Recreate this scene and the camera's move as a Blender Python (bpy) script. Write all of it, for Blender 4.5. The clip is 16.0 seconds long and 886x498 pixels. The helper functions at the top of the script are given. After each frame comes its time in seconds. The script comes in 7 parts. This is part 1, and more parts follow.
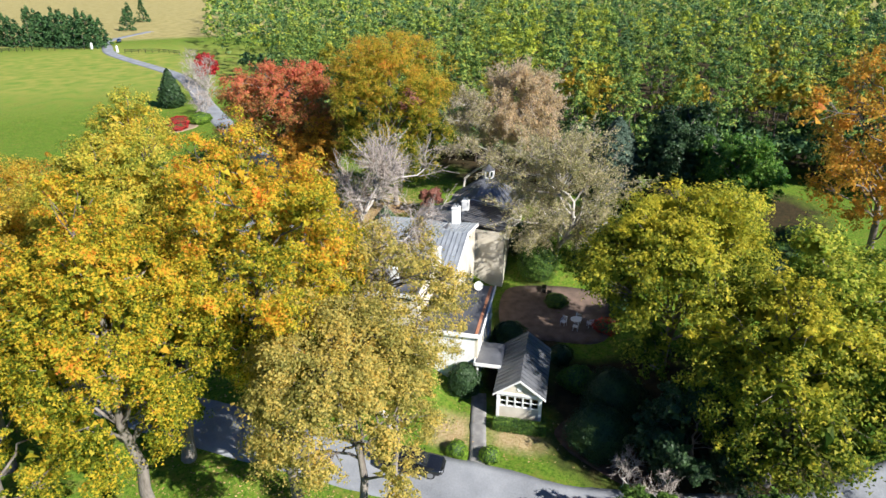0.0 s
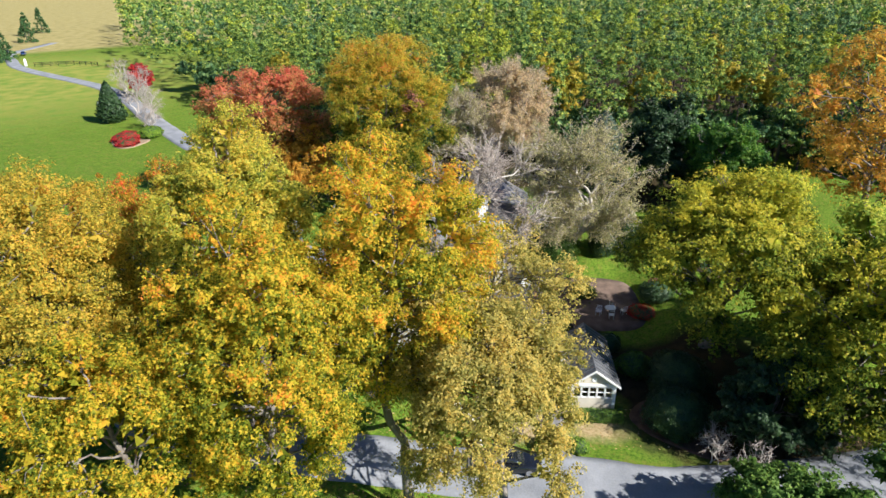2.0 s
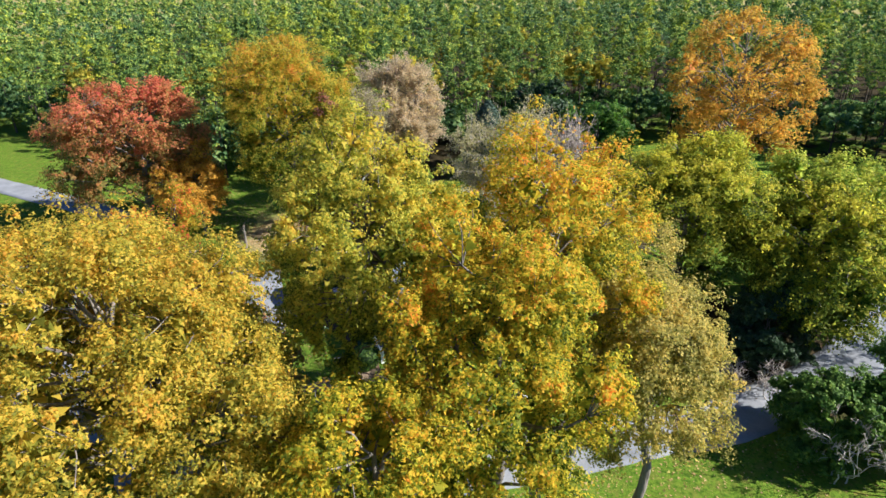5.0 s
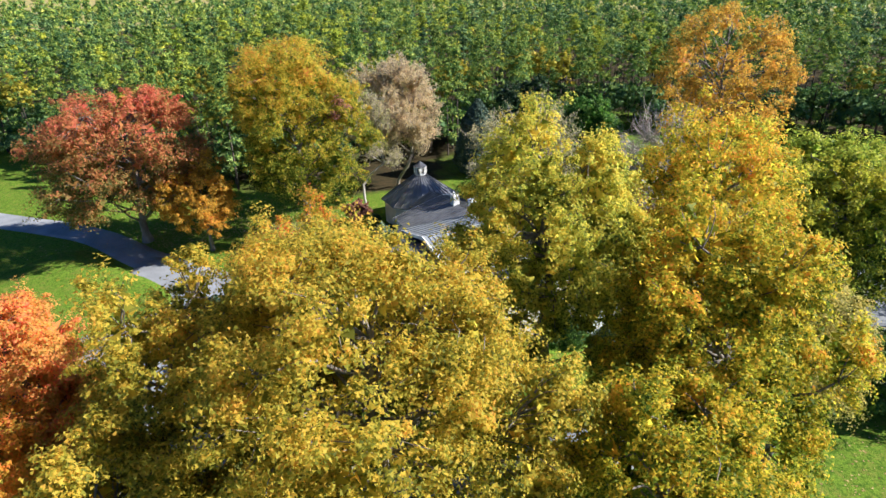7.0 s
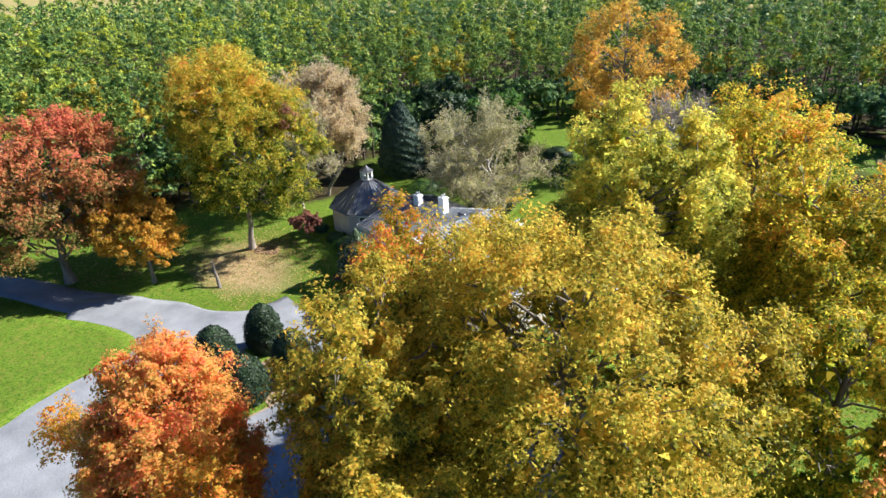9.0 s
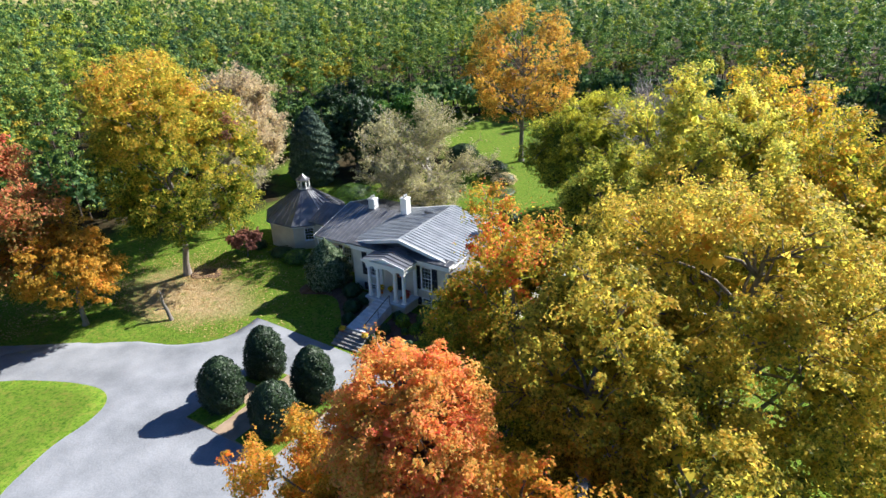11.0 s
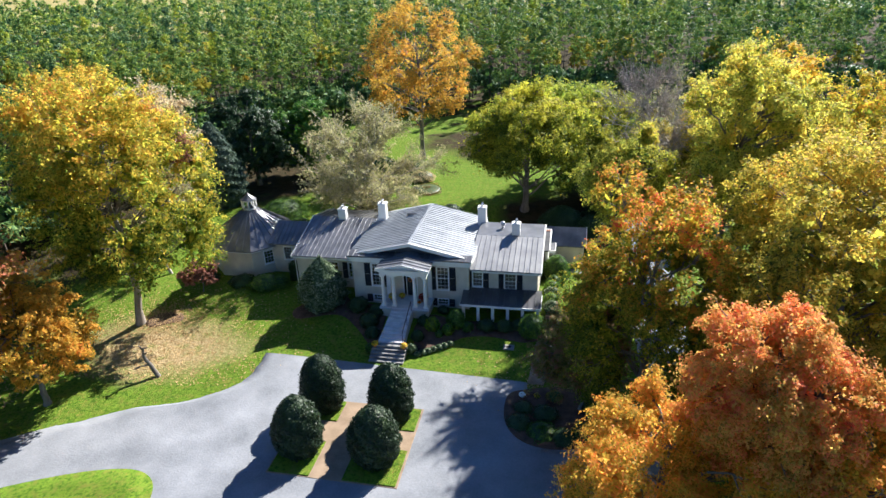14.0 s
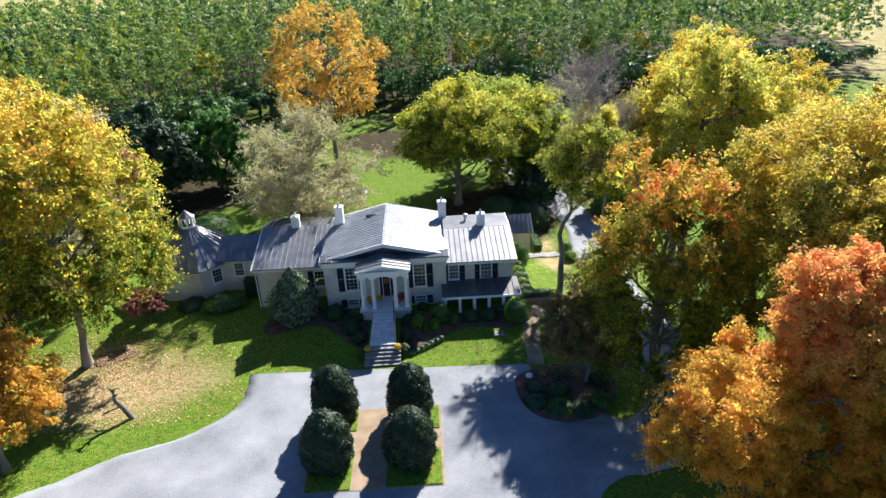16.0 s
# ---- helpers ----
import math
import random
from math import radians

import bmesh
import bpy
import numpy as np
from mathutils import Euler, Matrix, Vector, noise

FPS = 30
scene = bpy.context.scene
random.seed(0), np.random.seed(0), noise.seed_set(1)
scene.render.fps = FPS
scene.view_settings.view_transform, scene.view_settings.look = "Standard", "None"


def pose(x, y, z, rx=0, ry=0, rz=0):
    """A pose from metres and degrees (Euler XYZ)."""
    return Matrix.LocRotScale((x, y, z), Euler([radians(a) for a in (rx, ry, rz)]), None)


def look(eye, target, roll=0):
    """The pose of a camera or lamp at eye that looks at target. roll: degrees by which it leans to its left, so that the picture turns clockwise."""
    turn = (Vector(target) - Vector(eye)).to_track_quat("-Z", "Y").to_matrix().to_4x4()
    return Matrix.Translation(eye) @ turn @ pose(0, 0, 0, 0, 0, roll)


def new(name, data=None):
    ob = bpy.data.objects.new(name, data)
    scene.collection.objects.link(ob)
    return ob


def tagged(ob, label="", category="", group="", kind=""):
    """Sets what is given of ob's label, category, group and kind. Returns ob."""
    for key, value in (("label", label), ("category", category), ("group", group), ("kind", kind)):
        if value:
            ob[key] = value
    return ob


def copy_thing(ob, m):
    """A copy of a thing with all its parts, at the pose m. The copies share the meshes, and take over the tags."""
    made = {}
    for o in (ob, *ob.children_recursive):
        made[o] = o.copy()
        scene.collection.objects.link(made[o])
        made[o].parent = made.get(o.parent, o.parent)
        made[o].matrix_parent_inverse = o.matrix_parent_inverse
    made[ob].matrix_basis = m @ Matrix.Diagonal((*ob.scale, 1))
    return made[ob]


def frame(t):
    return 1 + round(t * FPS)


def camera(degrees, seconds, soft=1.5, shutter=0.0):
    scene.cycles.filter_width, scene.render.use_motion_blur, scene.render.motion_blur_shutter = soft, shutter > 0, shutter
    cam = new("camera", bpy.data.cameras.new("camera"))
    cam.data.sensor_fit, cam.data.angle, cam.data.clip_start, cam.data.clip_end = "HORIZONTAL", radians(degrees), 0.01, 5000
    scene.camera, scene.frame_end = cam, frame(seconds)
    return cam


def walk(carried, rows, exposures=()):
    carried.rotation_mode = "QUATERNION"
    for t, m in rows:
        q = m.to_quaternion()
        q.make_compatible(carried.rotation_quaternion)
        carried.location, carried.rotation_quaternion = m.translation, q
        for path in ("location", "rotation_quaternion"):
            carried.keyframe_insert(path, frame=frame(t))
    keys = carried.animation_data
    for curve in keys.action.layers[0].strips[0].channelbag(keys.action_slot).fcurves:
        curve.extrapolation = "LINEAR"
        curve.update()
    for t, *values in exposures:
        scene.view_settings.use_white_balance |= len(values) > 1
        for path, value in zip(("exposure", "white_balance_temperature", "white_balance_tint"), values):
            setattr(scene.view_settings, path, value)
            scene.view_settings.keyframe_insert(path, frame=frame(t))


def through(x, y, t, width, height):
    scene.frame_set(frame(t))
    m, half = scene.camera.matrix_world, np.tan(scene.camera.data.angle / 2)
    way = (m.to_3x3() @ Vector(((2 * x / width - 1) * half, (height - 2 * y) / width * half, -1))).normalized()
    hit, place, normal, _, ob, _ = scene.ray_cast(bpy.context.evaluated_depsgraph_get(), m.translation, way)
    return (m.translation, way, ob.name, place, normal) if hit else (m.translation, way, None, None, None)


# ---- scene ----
cam = camera(71.7, 16.0)
PATH = [
    (0, (54.635, 20.157, 30.803), (52.861, 19.761, 29.97), -0.3),
    (0.5, (55.137, 17.487, 30.869), (53.346, 17.179, 30.035), -0.4),
    (1, (55.622, 14.78, 30.889), (53.822, 14.531, 30.056), -0.6),
    (1.5, (55.971, 11.901, 30.898), (54.163, 11.704, 30.065), -0.9),
    (2, (56.185, 8.923, 30.848), (54.372, 8.778, 30.017), -1.1),
    (2.5, (56.298, 5.918, 30.821), (54.48, 5.843, 29.99), -1.2),
    (3, (56.242, 2.981, 30.794), (54.424, 3.026, 29.962), -1.5),
    (3.2, (56.085, 1.788, 30.782), (54.27, 1.898, 29.949), -1.5),
    (5.3, (52.475, -11.371, 30.084), (50.753, -10.786, 29.252), -1.1),
    (5.5, (52.057, -12.608, 30.075), (50.342, -12.002, 29.243), -1.1),
    (6, (50.892, -15.67, 30.118), (49.199, -15.008, 29.285), -1.3),
    (6.5, (49.682, -18.696, 30.114), (48.013, -17.972, 29.283), -1.4),
    (7, (48.323, -21.664, 30.123), (46.692, -20.86, 29.291), -1.5),
    (7.5, (46.713, -24.554, 30.077), (45.128, -23.661, 29.246), -1.4),
    (8, (45.01, -27.293, 30.065), (43.487, -26.301, 29.231), -1.6),
    (8.5, (43.216, -29.957, 30.067), (41.767, -28.861, 29.232), -1.8),
    (9, (41.368, -32.564, 30.074), (40.0, -31.367, 29.241), -2.1),
    (9.2, (40.484, -33.537, 30.079), (39.152, -32.301, 29.243), -2.2),
    (11.3, (29.196, -42.998, 29.727), (28.294, -41.415, 28.902), -1.6),
    (11.5, (28.149, -43.634, 29.718), (27.285, -42.029, 28.895), -1.7),
    (12, (25.428, -44.919, 29.683), (24.659, -43.268, 28.858), -1.9),
    (12.5, (22.603, -46.026, 29.648), (21.928, -44.335, 28.82), -2.0),
    (13, (19.642, -47.011, 29.657), (19.063, -45.286, 28.826), -2.0),
    (13.5, (16.564, -47.893, 29.649), (16.083, -46.139, 28.816), -2.1),
    (14, (13.389, -48.595, 29.591), (13.008, -46.817, 28.757), -2.2),
    (14.5, (10.482, -49.126, 29.608), (10.196, -47.332, 28.772), -2.3),
    (15, (7.873, -49.41, 29.586), (7.691, -47.603, 28.748), -2.4),
    (15.5, (5.706, -49.542, 29.505), (5.637, -47.728, 28.664), -2.6),
    (16, (3.813, -49.678, 29.425), (3.859, -47.865, 28.582), -2.7),
]
walk(cam, [(t, look(eye, target, roll)) for t, eye, target, roll in PATH], [(0.0, 0.70), (6.0, 0.81), (9.0, 0.96), (12.0, 1.05), (14.0, 1.10), (16.0, 1.17)])

# ---- daylight: low autumn sun from behind the house, clear sky ----
SUN_AZ, SUN_EL = radians(27), radians(36)          # from +y towards +x; height
world = bpy.data.worlds.new("sky")
scene.world = world
world.use_nodes = True
_wn = world.node_tree.nodes
_sky = _wn.new("ShaderNodeTexSky")
_sky.sky_type, _sky.sun_disc = "NISHITA", False
_sky.ozone_density, _sky.dust_density = 7.0, 0.2
_sky.sun_elevation, _sky.sun_rotation = SUN_EL, SUN_AZ
_wn["Background"].inputs["Strength"].default_value = 0.05
world.node_tree.links.new(_sky.outputs[0], _wn["Background"].inputs["Color"])
sun_dir = Vector((math.sin(SUN_AZ) * math.cos(SUN_EL), math.cos(SUN_AZ) * math.cos(SUN_EL), math.sin(SUN_EL)))
sun = new("sun", bpy.data.lights.new("sun", "SUN"))
sun.data.energy, sun.data.angle, sun.data.color = 7.1, radians(0.55), (1.0, 0.815, 0.585)
sun.matrix_world = look(sun_dir * 100, (0, 0, 0))
scene.view_settings.use_white_balance = True
scene.view_settings.white_balance_temperature = 5050


# ---- materials ----
def _nodes(name):
    m = bpy.data.materials.new(name)
    m.use_nodes = True
    return m, m.node_tree.nodes, m.node_tree.links, m.node_tree.nodes["Principled BSDF"]


def _ramp(n, stops):
    r = n.new("ShaderNodeValToRGB")
    e = r.color_ramp.elements
    while len(e) < len(stops):
        e.new(0.5)
    for el, (p, c) in zip(e, stops):
        el.position, el.color = p, (*c, 1)
    return r


def surface(name, dark, light, rough=0.7, scale=3.0, fine=40.0, bump=0.15, metal=0.0, island=0.0, streak=(1, 1, 1), spec=0.4, dist=0.02):
    """A worn surface: broad stains, fine grain, relief; island: random shade per piece."""
    m, n, l, p = _nodes(name)
    tc, mp = n.new("ShaderNodeTexCoord"), n.new("ShaderNodeMapping")
    mp.inputs["Scale"].default_value = streak
    l.new(tc.outputs["Object"], mp.inputs[0])
    a, b = n.new("ShaderNodeTexNoise"), n.new("ShaderNodeTexNoise")
    for t, s, d in ((a, scale, 5), (b, fine, 3)):
        t.inputs["Scale"].default_value, t.inputs["Detail"].default_value = s, d
        l.new(mp.outputs[0], t.inputs["Vector"])
    add = n.new("ShaderNodeMath"); add.operation = "MULTIPLY_ADD"
    l.new(b.outputs["Fac"], add.inputs[0]); add.inputs[1].default_value = 0.35
    l.new(a.outputs["Fac"], add.inputs[2])
    src = add.outputs[0]
    if island:
        oi = n.new("ShaderNodeObjectInfo")
        k = n.new("ShaderNodeMath"); k.operation = "MULTIPLY_ADD"
        l.new(oi.outputs["Random"], k.inputs[0]); k.inputs[1].default_value = island; l.new(src, k.inputs[2])
        k2 = n.new("ShaderNodeMath"); k2.operation = "SUBTRACT"
        l.new(k.outputs[0], k2.inputs[0]); k2.inputs[1].default_value = island / 2
        src = k2.outputs[0]
    r = _ramp(n, [(0.42, dark), (0.95, light)])
    l.new(src, r.inputs[0]); l.new(r.outputs[0], p.inputs["Base Color"])
    p.inputs["Roughness"].default_value, p.inputs["Metallic"].default_value = rough, metal
    p.inputs["Specular IOR Level"].default_value = spec
    if bump:
        bp = n.new("ShaderNodeBump")
        bp.inputs["Strength"].default_value, bp.inputs["Distance"].default_value = bump, dist
        l.new(b.outputs["Fac"], bp.inputs["Height"]); l.new(bp.outputs[0], p.inputs["Normal"])
    return m


def foliage(name, stops, scale=0.35, through=0.5, spread=0.3, gloss=0.0, rise=0.0, top=20.0, hue=0.525, face=0.92):
    """Leaves: colour by boughs (broad noise), by single leaf, and by height, where the tops have turned and the low
    leaves carry shade in their colour; thin enough to glow; face: how pale the upper side is against the light that
    comes through.
    """
    m, n, l, p = _nodes(name)
    tc = n.new("ShaderNodeTexCoord")
    a, geo = n.new("ShaderNodeTexNoise"), n.new("ShaderNodeNewGeometry")
    a.inputs["Scale"].default_value, a.inputs["Detail"].default_value = scale * 1.5, 5
    a.inputs["Roughness"].default_value = 0.62
    l.new(tc.outputs["Object"], a.inputs["Vector"])
    k = n.new("ShaderNodeMath"); k.operation = "MULTIPLY_ADD"
    l.new(geo.outputs["Random Per Island"], k.inputs[0]); k.inputs[1].default_value = spread; l.new(a.outputs["Fac"], k.inputs[2])
    k2 = n.new("ShaderNodeMath"); k2.operation = "SUBTRACT"
    l.new(k.outputs[0], k2.inputs[0]); k2.inputs[1].default_value = spread / 2
    src = k2.outputs[0]
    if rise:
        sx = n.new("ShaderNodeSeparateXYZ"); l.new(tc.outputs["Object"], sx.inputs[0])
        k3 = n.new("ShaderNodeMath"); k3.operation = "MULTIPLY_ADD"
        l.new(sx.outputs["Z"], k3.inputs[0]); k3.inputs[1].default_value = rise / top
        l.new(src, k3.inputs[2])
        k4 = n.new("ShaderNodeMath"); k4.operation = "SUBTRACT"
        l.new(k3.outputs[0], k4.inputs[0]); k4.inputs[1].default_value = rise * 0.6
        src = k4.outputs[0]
    r = _ramp(n, stops)
    l.new(src, r.inputs[0])
    dim = n.new("ShaderNodeHueSaturation"); dim.inputs["Value"].default_value = face if through > 0.2 else 1.0
    l.new(r.outputs[0], dim.inputs["Color"]); l.new(dim.outputs[0], p.inputs["Base Color"])
    p.inputs["Roughness"].default_value = 0.55 if not gloss else 0.48
    p.inputs["Specular IOR Level"].default_value = 0.12 + gloss * 0.7
    if through:
        t, mix = n.new("ShaderNodeBsdfTranslucent"), n.new("ShaderNodeMixShader")
        hs = n.new("ShaderNodeHueSaturation")
        hs.inputs["Hue"].default_value, hs.inputs["Saturation"].default_value, hs.inputs["Value"].default_value = hue, 0.98, 1.6
        l.new(r.outputs[0], hs.inputs["Color"]); l.new(hs.outputs[0], t.inputs["Color"])
        mix.inputs[0].default_value = through
        l.new(p.outputs[0], mix.inputs[1]); l.new(t.outputs[0], mix.inputs[2])
        l.new(mix.outputs[0], n["Material Output"].inputs["Surface"])
    return m


M = {}
M["stucco"] = surface("stucco", (0.50, 0.455, 0.36), (0.72, 0.665, 0.54), 0.85, 0.8, 25, 0.25)
M["white"] = surface("white_paint", (0.76, 0.755, 0.73), (0.88, 0.875, 0.85), 0.5, 1.5, 30, 0.08)
M["roof"] = surface("painted_metal_roof", (0.28, 0.30, 0.32), (0.46, 0.485, 0.505), 0.42, 0.9, 14, 0.06, 0.3, 0.18, (1, 1, 1), 0.5)
M["roof_mid"] = surface("slate_grey_metal_roof", (0.13, 0.135, 0.15), (0.25, 0.255, 0.27), 0.36, 0.9, 14, 0.06, 0.45, 0.12, (1, 1, 1), 0.5)
M["roof_pale"] = surface("pale_wing_roof", (0.22, 0.225, 0.235), (0.37, 0.37, 0.375), 0.45, 0.9, 14, 0.06, 0.15, 0.12, (1, 1, 1), 0.4)
M["walk"] = surface("pale_paving", (0.50, 0.52, 0.55), (0.70, 0.71, 0.72), 0.8, 2, 20, 0.2)
M["roof_dark"] = surface("dark_metal_roof", (0.07, 0.073, 0.08), (0.16, 0.16, 0.165), 0.32, 0.9, 14, 0.06, 0.35, 0.18, (1, 1, 1), 0.5)
M["shutter"] = surface("black_shutter", (0.010, 0.011, 0.013), (0.025, 0.026, 0.03), 0.5, 4, 40, 0.1)
M["asphalt"] = surface("gravelled_asphalt", (0.17, 0.18, 0.195), (0.315, 0.325, 0.345), 0.95, 0.35, 7.0, 0.6, spec=0.2, dist=0.03)
M["stone"] = surface("flagstone", (0.16, 0.155, 0.15), (0.30, 0.29, 0.27), 0.8, 2, 20, 0.25, island=0.25)
M["brick"] = surface("brick", (0.22, 0.13, 0.09), (0.42, 0.29, 0.21), 0.85, 3, 30, 0.3, island=0.3)
# Patio brick: brown brick with the shade over the patio put into its colour.
M["shaded_brick"] = surface("shade_darkened_brick", (0.09, 0.065, 0.05), (0.21, 0.15, 0.115), 0.9, 1.2, 9, 0.4)
M["mulch"] = surface("mulch", (0.05, 0.03, 0.02), (0.16, 0.10, 0.065), 0.95, 1.5, 12, 0.8, dist=0.06)
M["sandpath"] = surface("sandy_path", (0.20, 0.145, 0.09), (0.36, 0.27, 0.18), 0.95, 1.0, 12, 0.3)
M["bark"] = surface("grey_bark", (0.09, 0.075, 0.06), (0.28, 0.25, 0.215), 0.9, 2.5, 14, 0.7, streak=(1, 1, 0.25), dist=0.05)
M["palebark"] = surface("pale_bark", (0.30, 0.27, 0.23), (0.62, 0.58, 0.52), 0.85, 1.8, 12, 0.5, streak=(1, 1, 0.35), dist=0.04)
M["tanbark"] = surface("tan_grey_bark", (0.16, 0.135, 0.105), (0.40, 0.35, 0.29), 0.9, 2.2, 12, 0.6, streak=(1, 1, 0.3), dist=0.05)
M["pinebark"] = surface("dark_pine_bark", (0.04, 0.032, 0.026), (0.12, 0.095, 0.075), 0.95, 2.5, 14, 0.5, streak=(1, 1, 0.25))
M["twig"] = surface("grey_twigs", (0.24, 0.20, 0.175), (0.46, 0.40, 0.35), 0.9, 1.5, 10, 0.0)
M["terracotta"] = surface("terracotta", (0.28, 0.12, 0.06), (0.45, 0.22, 0.12), 0.8, 4, 30, 0.2)
M["iron"] = surface("black_iron", (0.012, 0.012, 0.013), (0.03, 0.03, 0.03), 0.45, 4, 30, 0.1, 0.4)
M["carpaint"] = surface("black_car_paint", (0.006, 0.007, 0.009), (0.012, 0.013, 0.016), 0.12, 2, 20, 0.0, spec=0.8)
M["rubber"] = surface("rubber", (0.012, 0.012, 0.012), (0.03, 0.03, 0.03), 0.8, 6, 30, 0.2)
M["alloy"] = surface("alloy", (0.45, 0.45, 0.46), (0.65, 0.65, 0.66), 0.3, 6, 30, 0.0, 0.9)
M["interior"] = surface("dim_plaster", (0.20, 0.18, 0.16), (0.30, 0.28, 0.25), 0.9, 1, 10, 0.0)
M["pumpkin"] = surface("pumpkin_skin", (0.50, 0.14, 0.02), (0.75, 0.27, 0.04), 0.5, 6, 30, 0.1)


def glass():
    m, n, l, p = _nodes("window_glass")
    p.inputs["Base Color"].default_value = (0.75, 0.8, 0.82, 1)
    p.inputs["Roughness"].default_value, p.inputs["Transmission Weight"].default_value, p.inputs["IOR"].default_value = 0.03, 1.0, 1.45
    return m


M["glass"] = glass()

# Low leaves of the yellows: greener, and darkened in colour for shade there.
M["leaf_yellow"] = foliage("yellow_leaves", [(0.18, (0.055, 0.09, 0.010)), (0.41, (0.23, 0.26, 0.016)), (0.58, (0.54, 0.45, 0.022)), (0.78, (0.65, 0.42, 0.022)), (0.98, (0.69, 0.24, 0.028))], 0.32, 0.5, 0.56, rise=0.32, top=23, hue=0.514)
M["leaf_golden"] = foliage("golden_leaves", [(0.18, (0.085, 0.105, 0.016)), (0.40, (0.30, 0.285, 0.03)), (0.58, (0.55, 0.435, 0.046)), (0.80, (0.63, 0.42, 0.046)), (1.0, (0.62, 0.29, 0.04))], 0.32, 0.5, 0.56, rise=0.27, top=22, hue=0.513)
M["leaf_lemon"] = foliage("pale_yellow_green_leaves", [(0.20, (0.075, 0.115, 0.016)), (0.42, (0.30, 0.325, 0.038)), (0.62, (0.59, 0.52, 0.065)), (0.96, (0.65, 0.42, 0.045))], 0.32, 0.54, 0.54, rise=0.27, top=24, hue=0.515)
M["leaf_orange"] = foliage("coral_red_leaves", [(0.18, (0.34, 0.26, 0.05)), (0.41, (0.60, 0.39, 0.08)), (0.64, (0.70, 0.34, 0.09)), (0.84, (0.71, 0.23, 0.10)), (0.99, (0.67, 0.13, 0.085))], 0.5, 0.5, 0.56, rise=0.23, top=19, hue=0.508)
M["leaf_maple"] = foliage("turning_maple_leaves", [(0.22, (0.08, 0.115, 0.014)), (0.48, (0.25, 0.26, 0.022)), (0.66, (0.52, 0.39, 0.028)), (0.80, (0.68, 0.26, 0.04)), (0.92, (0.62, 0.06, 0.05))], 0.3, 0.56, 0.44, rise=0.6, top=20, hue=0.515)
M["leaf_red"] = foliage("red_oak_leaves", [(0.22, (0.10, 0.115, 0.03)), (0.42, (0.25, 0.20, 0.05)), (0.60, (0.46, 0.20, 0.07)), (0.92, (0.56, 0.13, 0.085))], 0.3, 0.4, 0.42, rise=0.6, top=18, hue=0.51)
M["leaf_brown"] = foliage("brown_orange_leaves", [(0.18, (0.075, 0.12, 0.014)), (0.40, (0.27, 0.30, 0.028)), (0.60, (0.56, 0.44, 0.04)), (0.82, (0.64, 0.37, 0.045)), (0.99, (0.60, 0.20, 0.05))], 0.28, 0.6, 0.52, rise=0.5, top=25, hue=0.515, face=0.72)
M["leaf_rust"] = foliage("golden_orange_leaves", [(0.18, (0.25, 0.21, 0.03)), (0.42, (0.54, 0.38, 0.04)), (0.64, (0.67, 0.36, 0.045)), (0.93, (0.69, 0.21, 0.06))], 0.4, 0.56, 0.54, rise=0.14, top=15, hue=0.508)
M["leaf_beige"] = foliage("fading_beige_leaves", [(0.25, (0.17, 0.17, 0.035)), (0.45, (0.36, 0.31, 0.075)), (0.62, (0.54, 0.42, 0.10)), (0.9, (0.56, 0.34, 0.055))], 0.35, 0.4, 0.45)
M["leaf_grey"] = foliage("sparse_grey_olive_leaves", [(0.25, (0.20, 0.20, 0.07)), (0.5, (0.40, 0.36, 0.16)), (0.75, (0.54, 0.46, 0.28))], 0.4, 0.4, 0.5)
M["leaf_buff"] = foliage("buff_pink_leaves", [(0.25, (0.36, 0.28, 0.15)), (0.5, (0.56, 0.44, 0.27)), (0.75, (0.62, 0.46, 0.32))], 0.4)
M["leaf_fallen"] = foliage("fallen_brown_leaves", [(0.25, (0.20, 0.12, 0.05)), (0.5, (0.42, 0.28, 0.12)), (0.75, (0.58, 0.42, 0.20))], 0.4, 0.1)
M["leaf_oak"] = foliage("bright_rusty_leaves", [(0.22, (0.26, 0.17, 0.03)), (0.42, (0.50, 0.31, 0.035)), (0.62, (0.64, 0.36, 0.035)), (0.9, (0.58, 0.19, 0.04))], 0.3, 0.45, 0.5, hue=0.515)
M["leaf_green"] = foliage("olive_green_leaves", [(0.25, (0.055, 0.09, 0.012)), (0.42, (0.18, 0.215, 0.02)), (0.60, (0.40, 0.375, 0.028)), (0.78, (0.58, 0.46, 0.03))], 0.25, 0.48, 0.38, rise=0.4, top=16)
M["leaf_bright"] = foliage("bright_green_leaves", [(0.25, (0.05, 0.10, 0.014)), (0.5, (0.20, 0.27, 0.028)), (0.8, (0.54, 0.50, 0.05))], 0.3, 0.42, 0.38, rise=0.5, top=15)
M["leaf_dark"] = foliage("dark_evergreen_leaves", [(0.3, (0.021, 0.044, 0.016)), (0.55, (0.040, 0.075, 0.025)), (0.8, (0.069, 0.115, 0.034))], 0.6, 0.15, gloss=0.25)
M["leaf_holly"] = foliage("glossy_holly_leaves", [(0.3, (0.014, 0.030, 0.014)), (0.6, (0.032, 0.057, 0.023)), (0.85, (0.069, 0.103, 0.040))], 2.0, 0.08, gloss=0.35)
M["leaf_blue"] = foliage("blue_grey_needles", [(0.3, (0.052, 0.085, 0.058)), (0.6, (0.111, 0.156, 0.111)), (0.85, (0.182, 0.221, 0.156))], 0.6, 0.15)
M["leaf_spruce"] = foliage("spruce_needles", [(0.3, (0.03, 0.07, 0.025)), (0.6, (0.07, 0.13, 0.04)), (0.85, (0.12, 0.19, 0.06))], 0.4, 0.15)
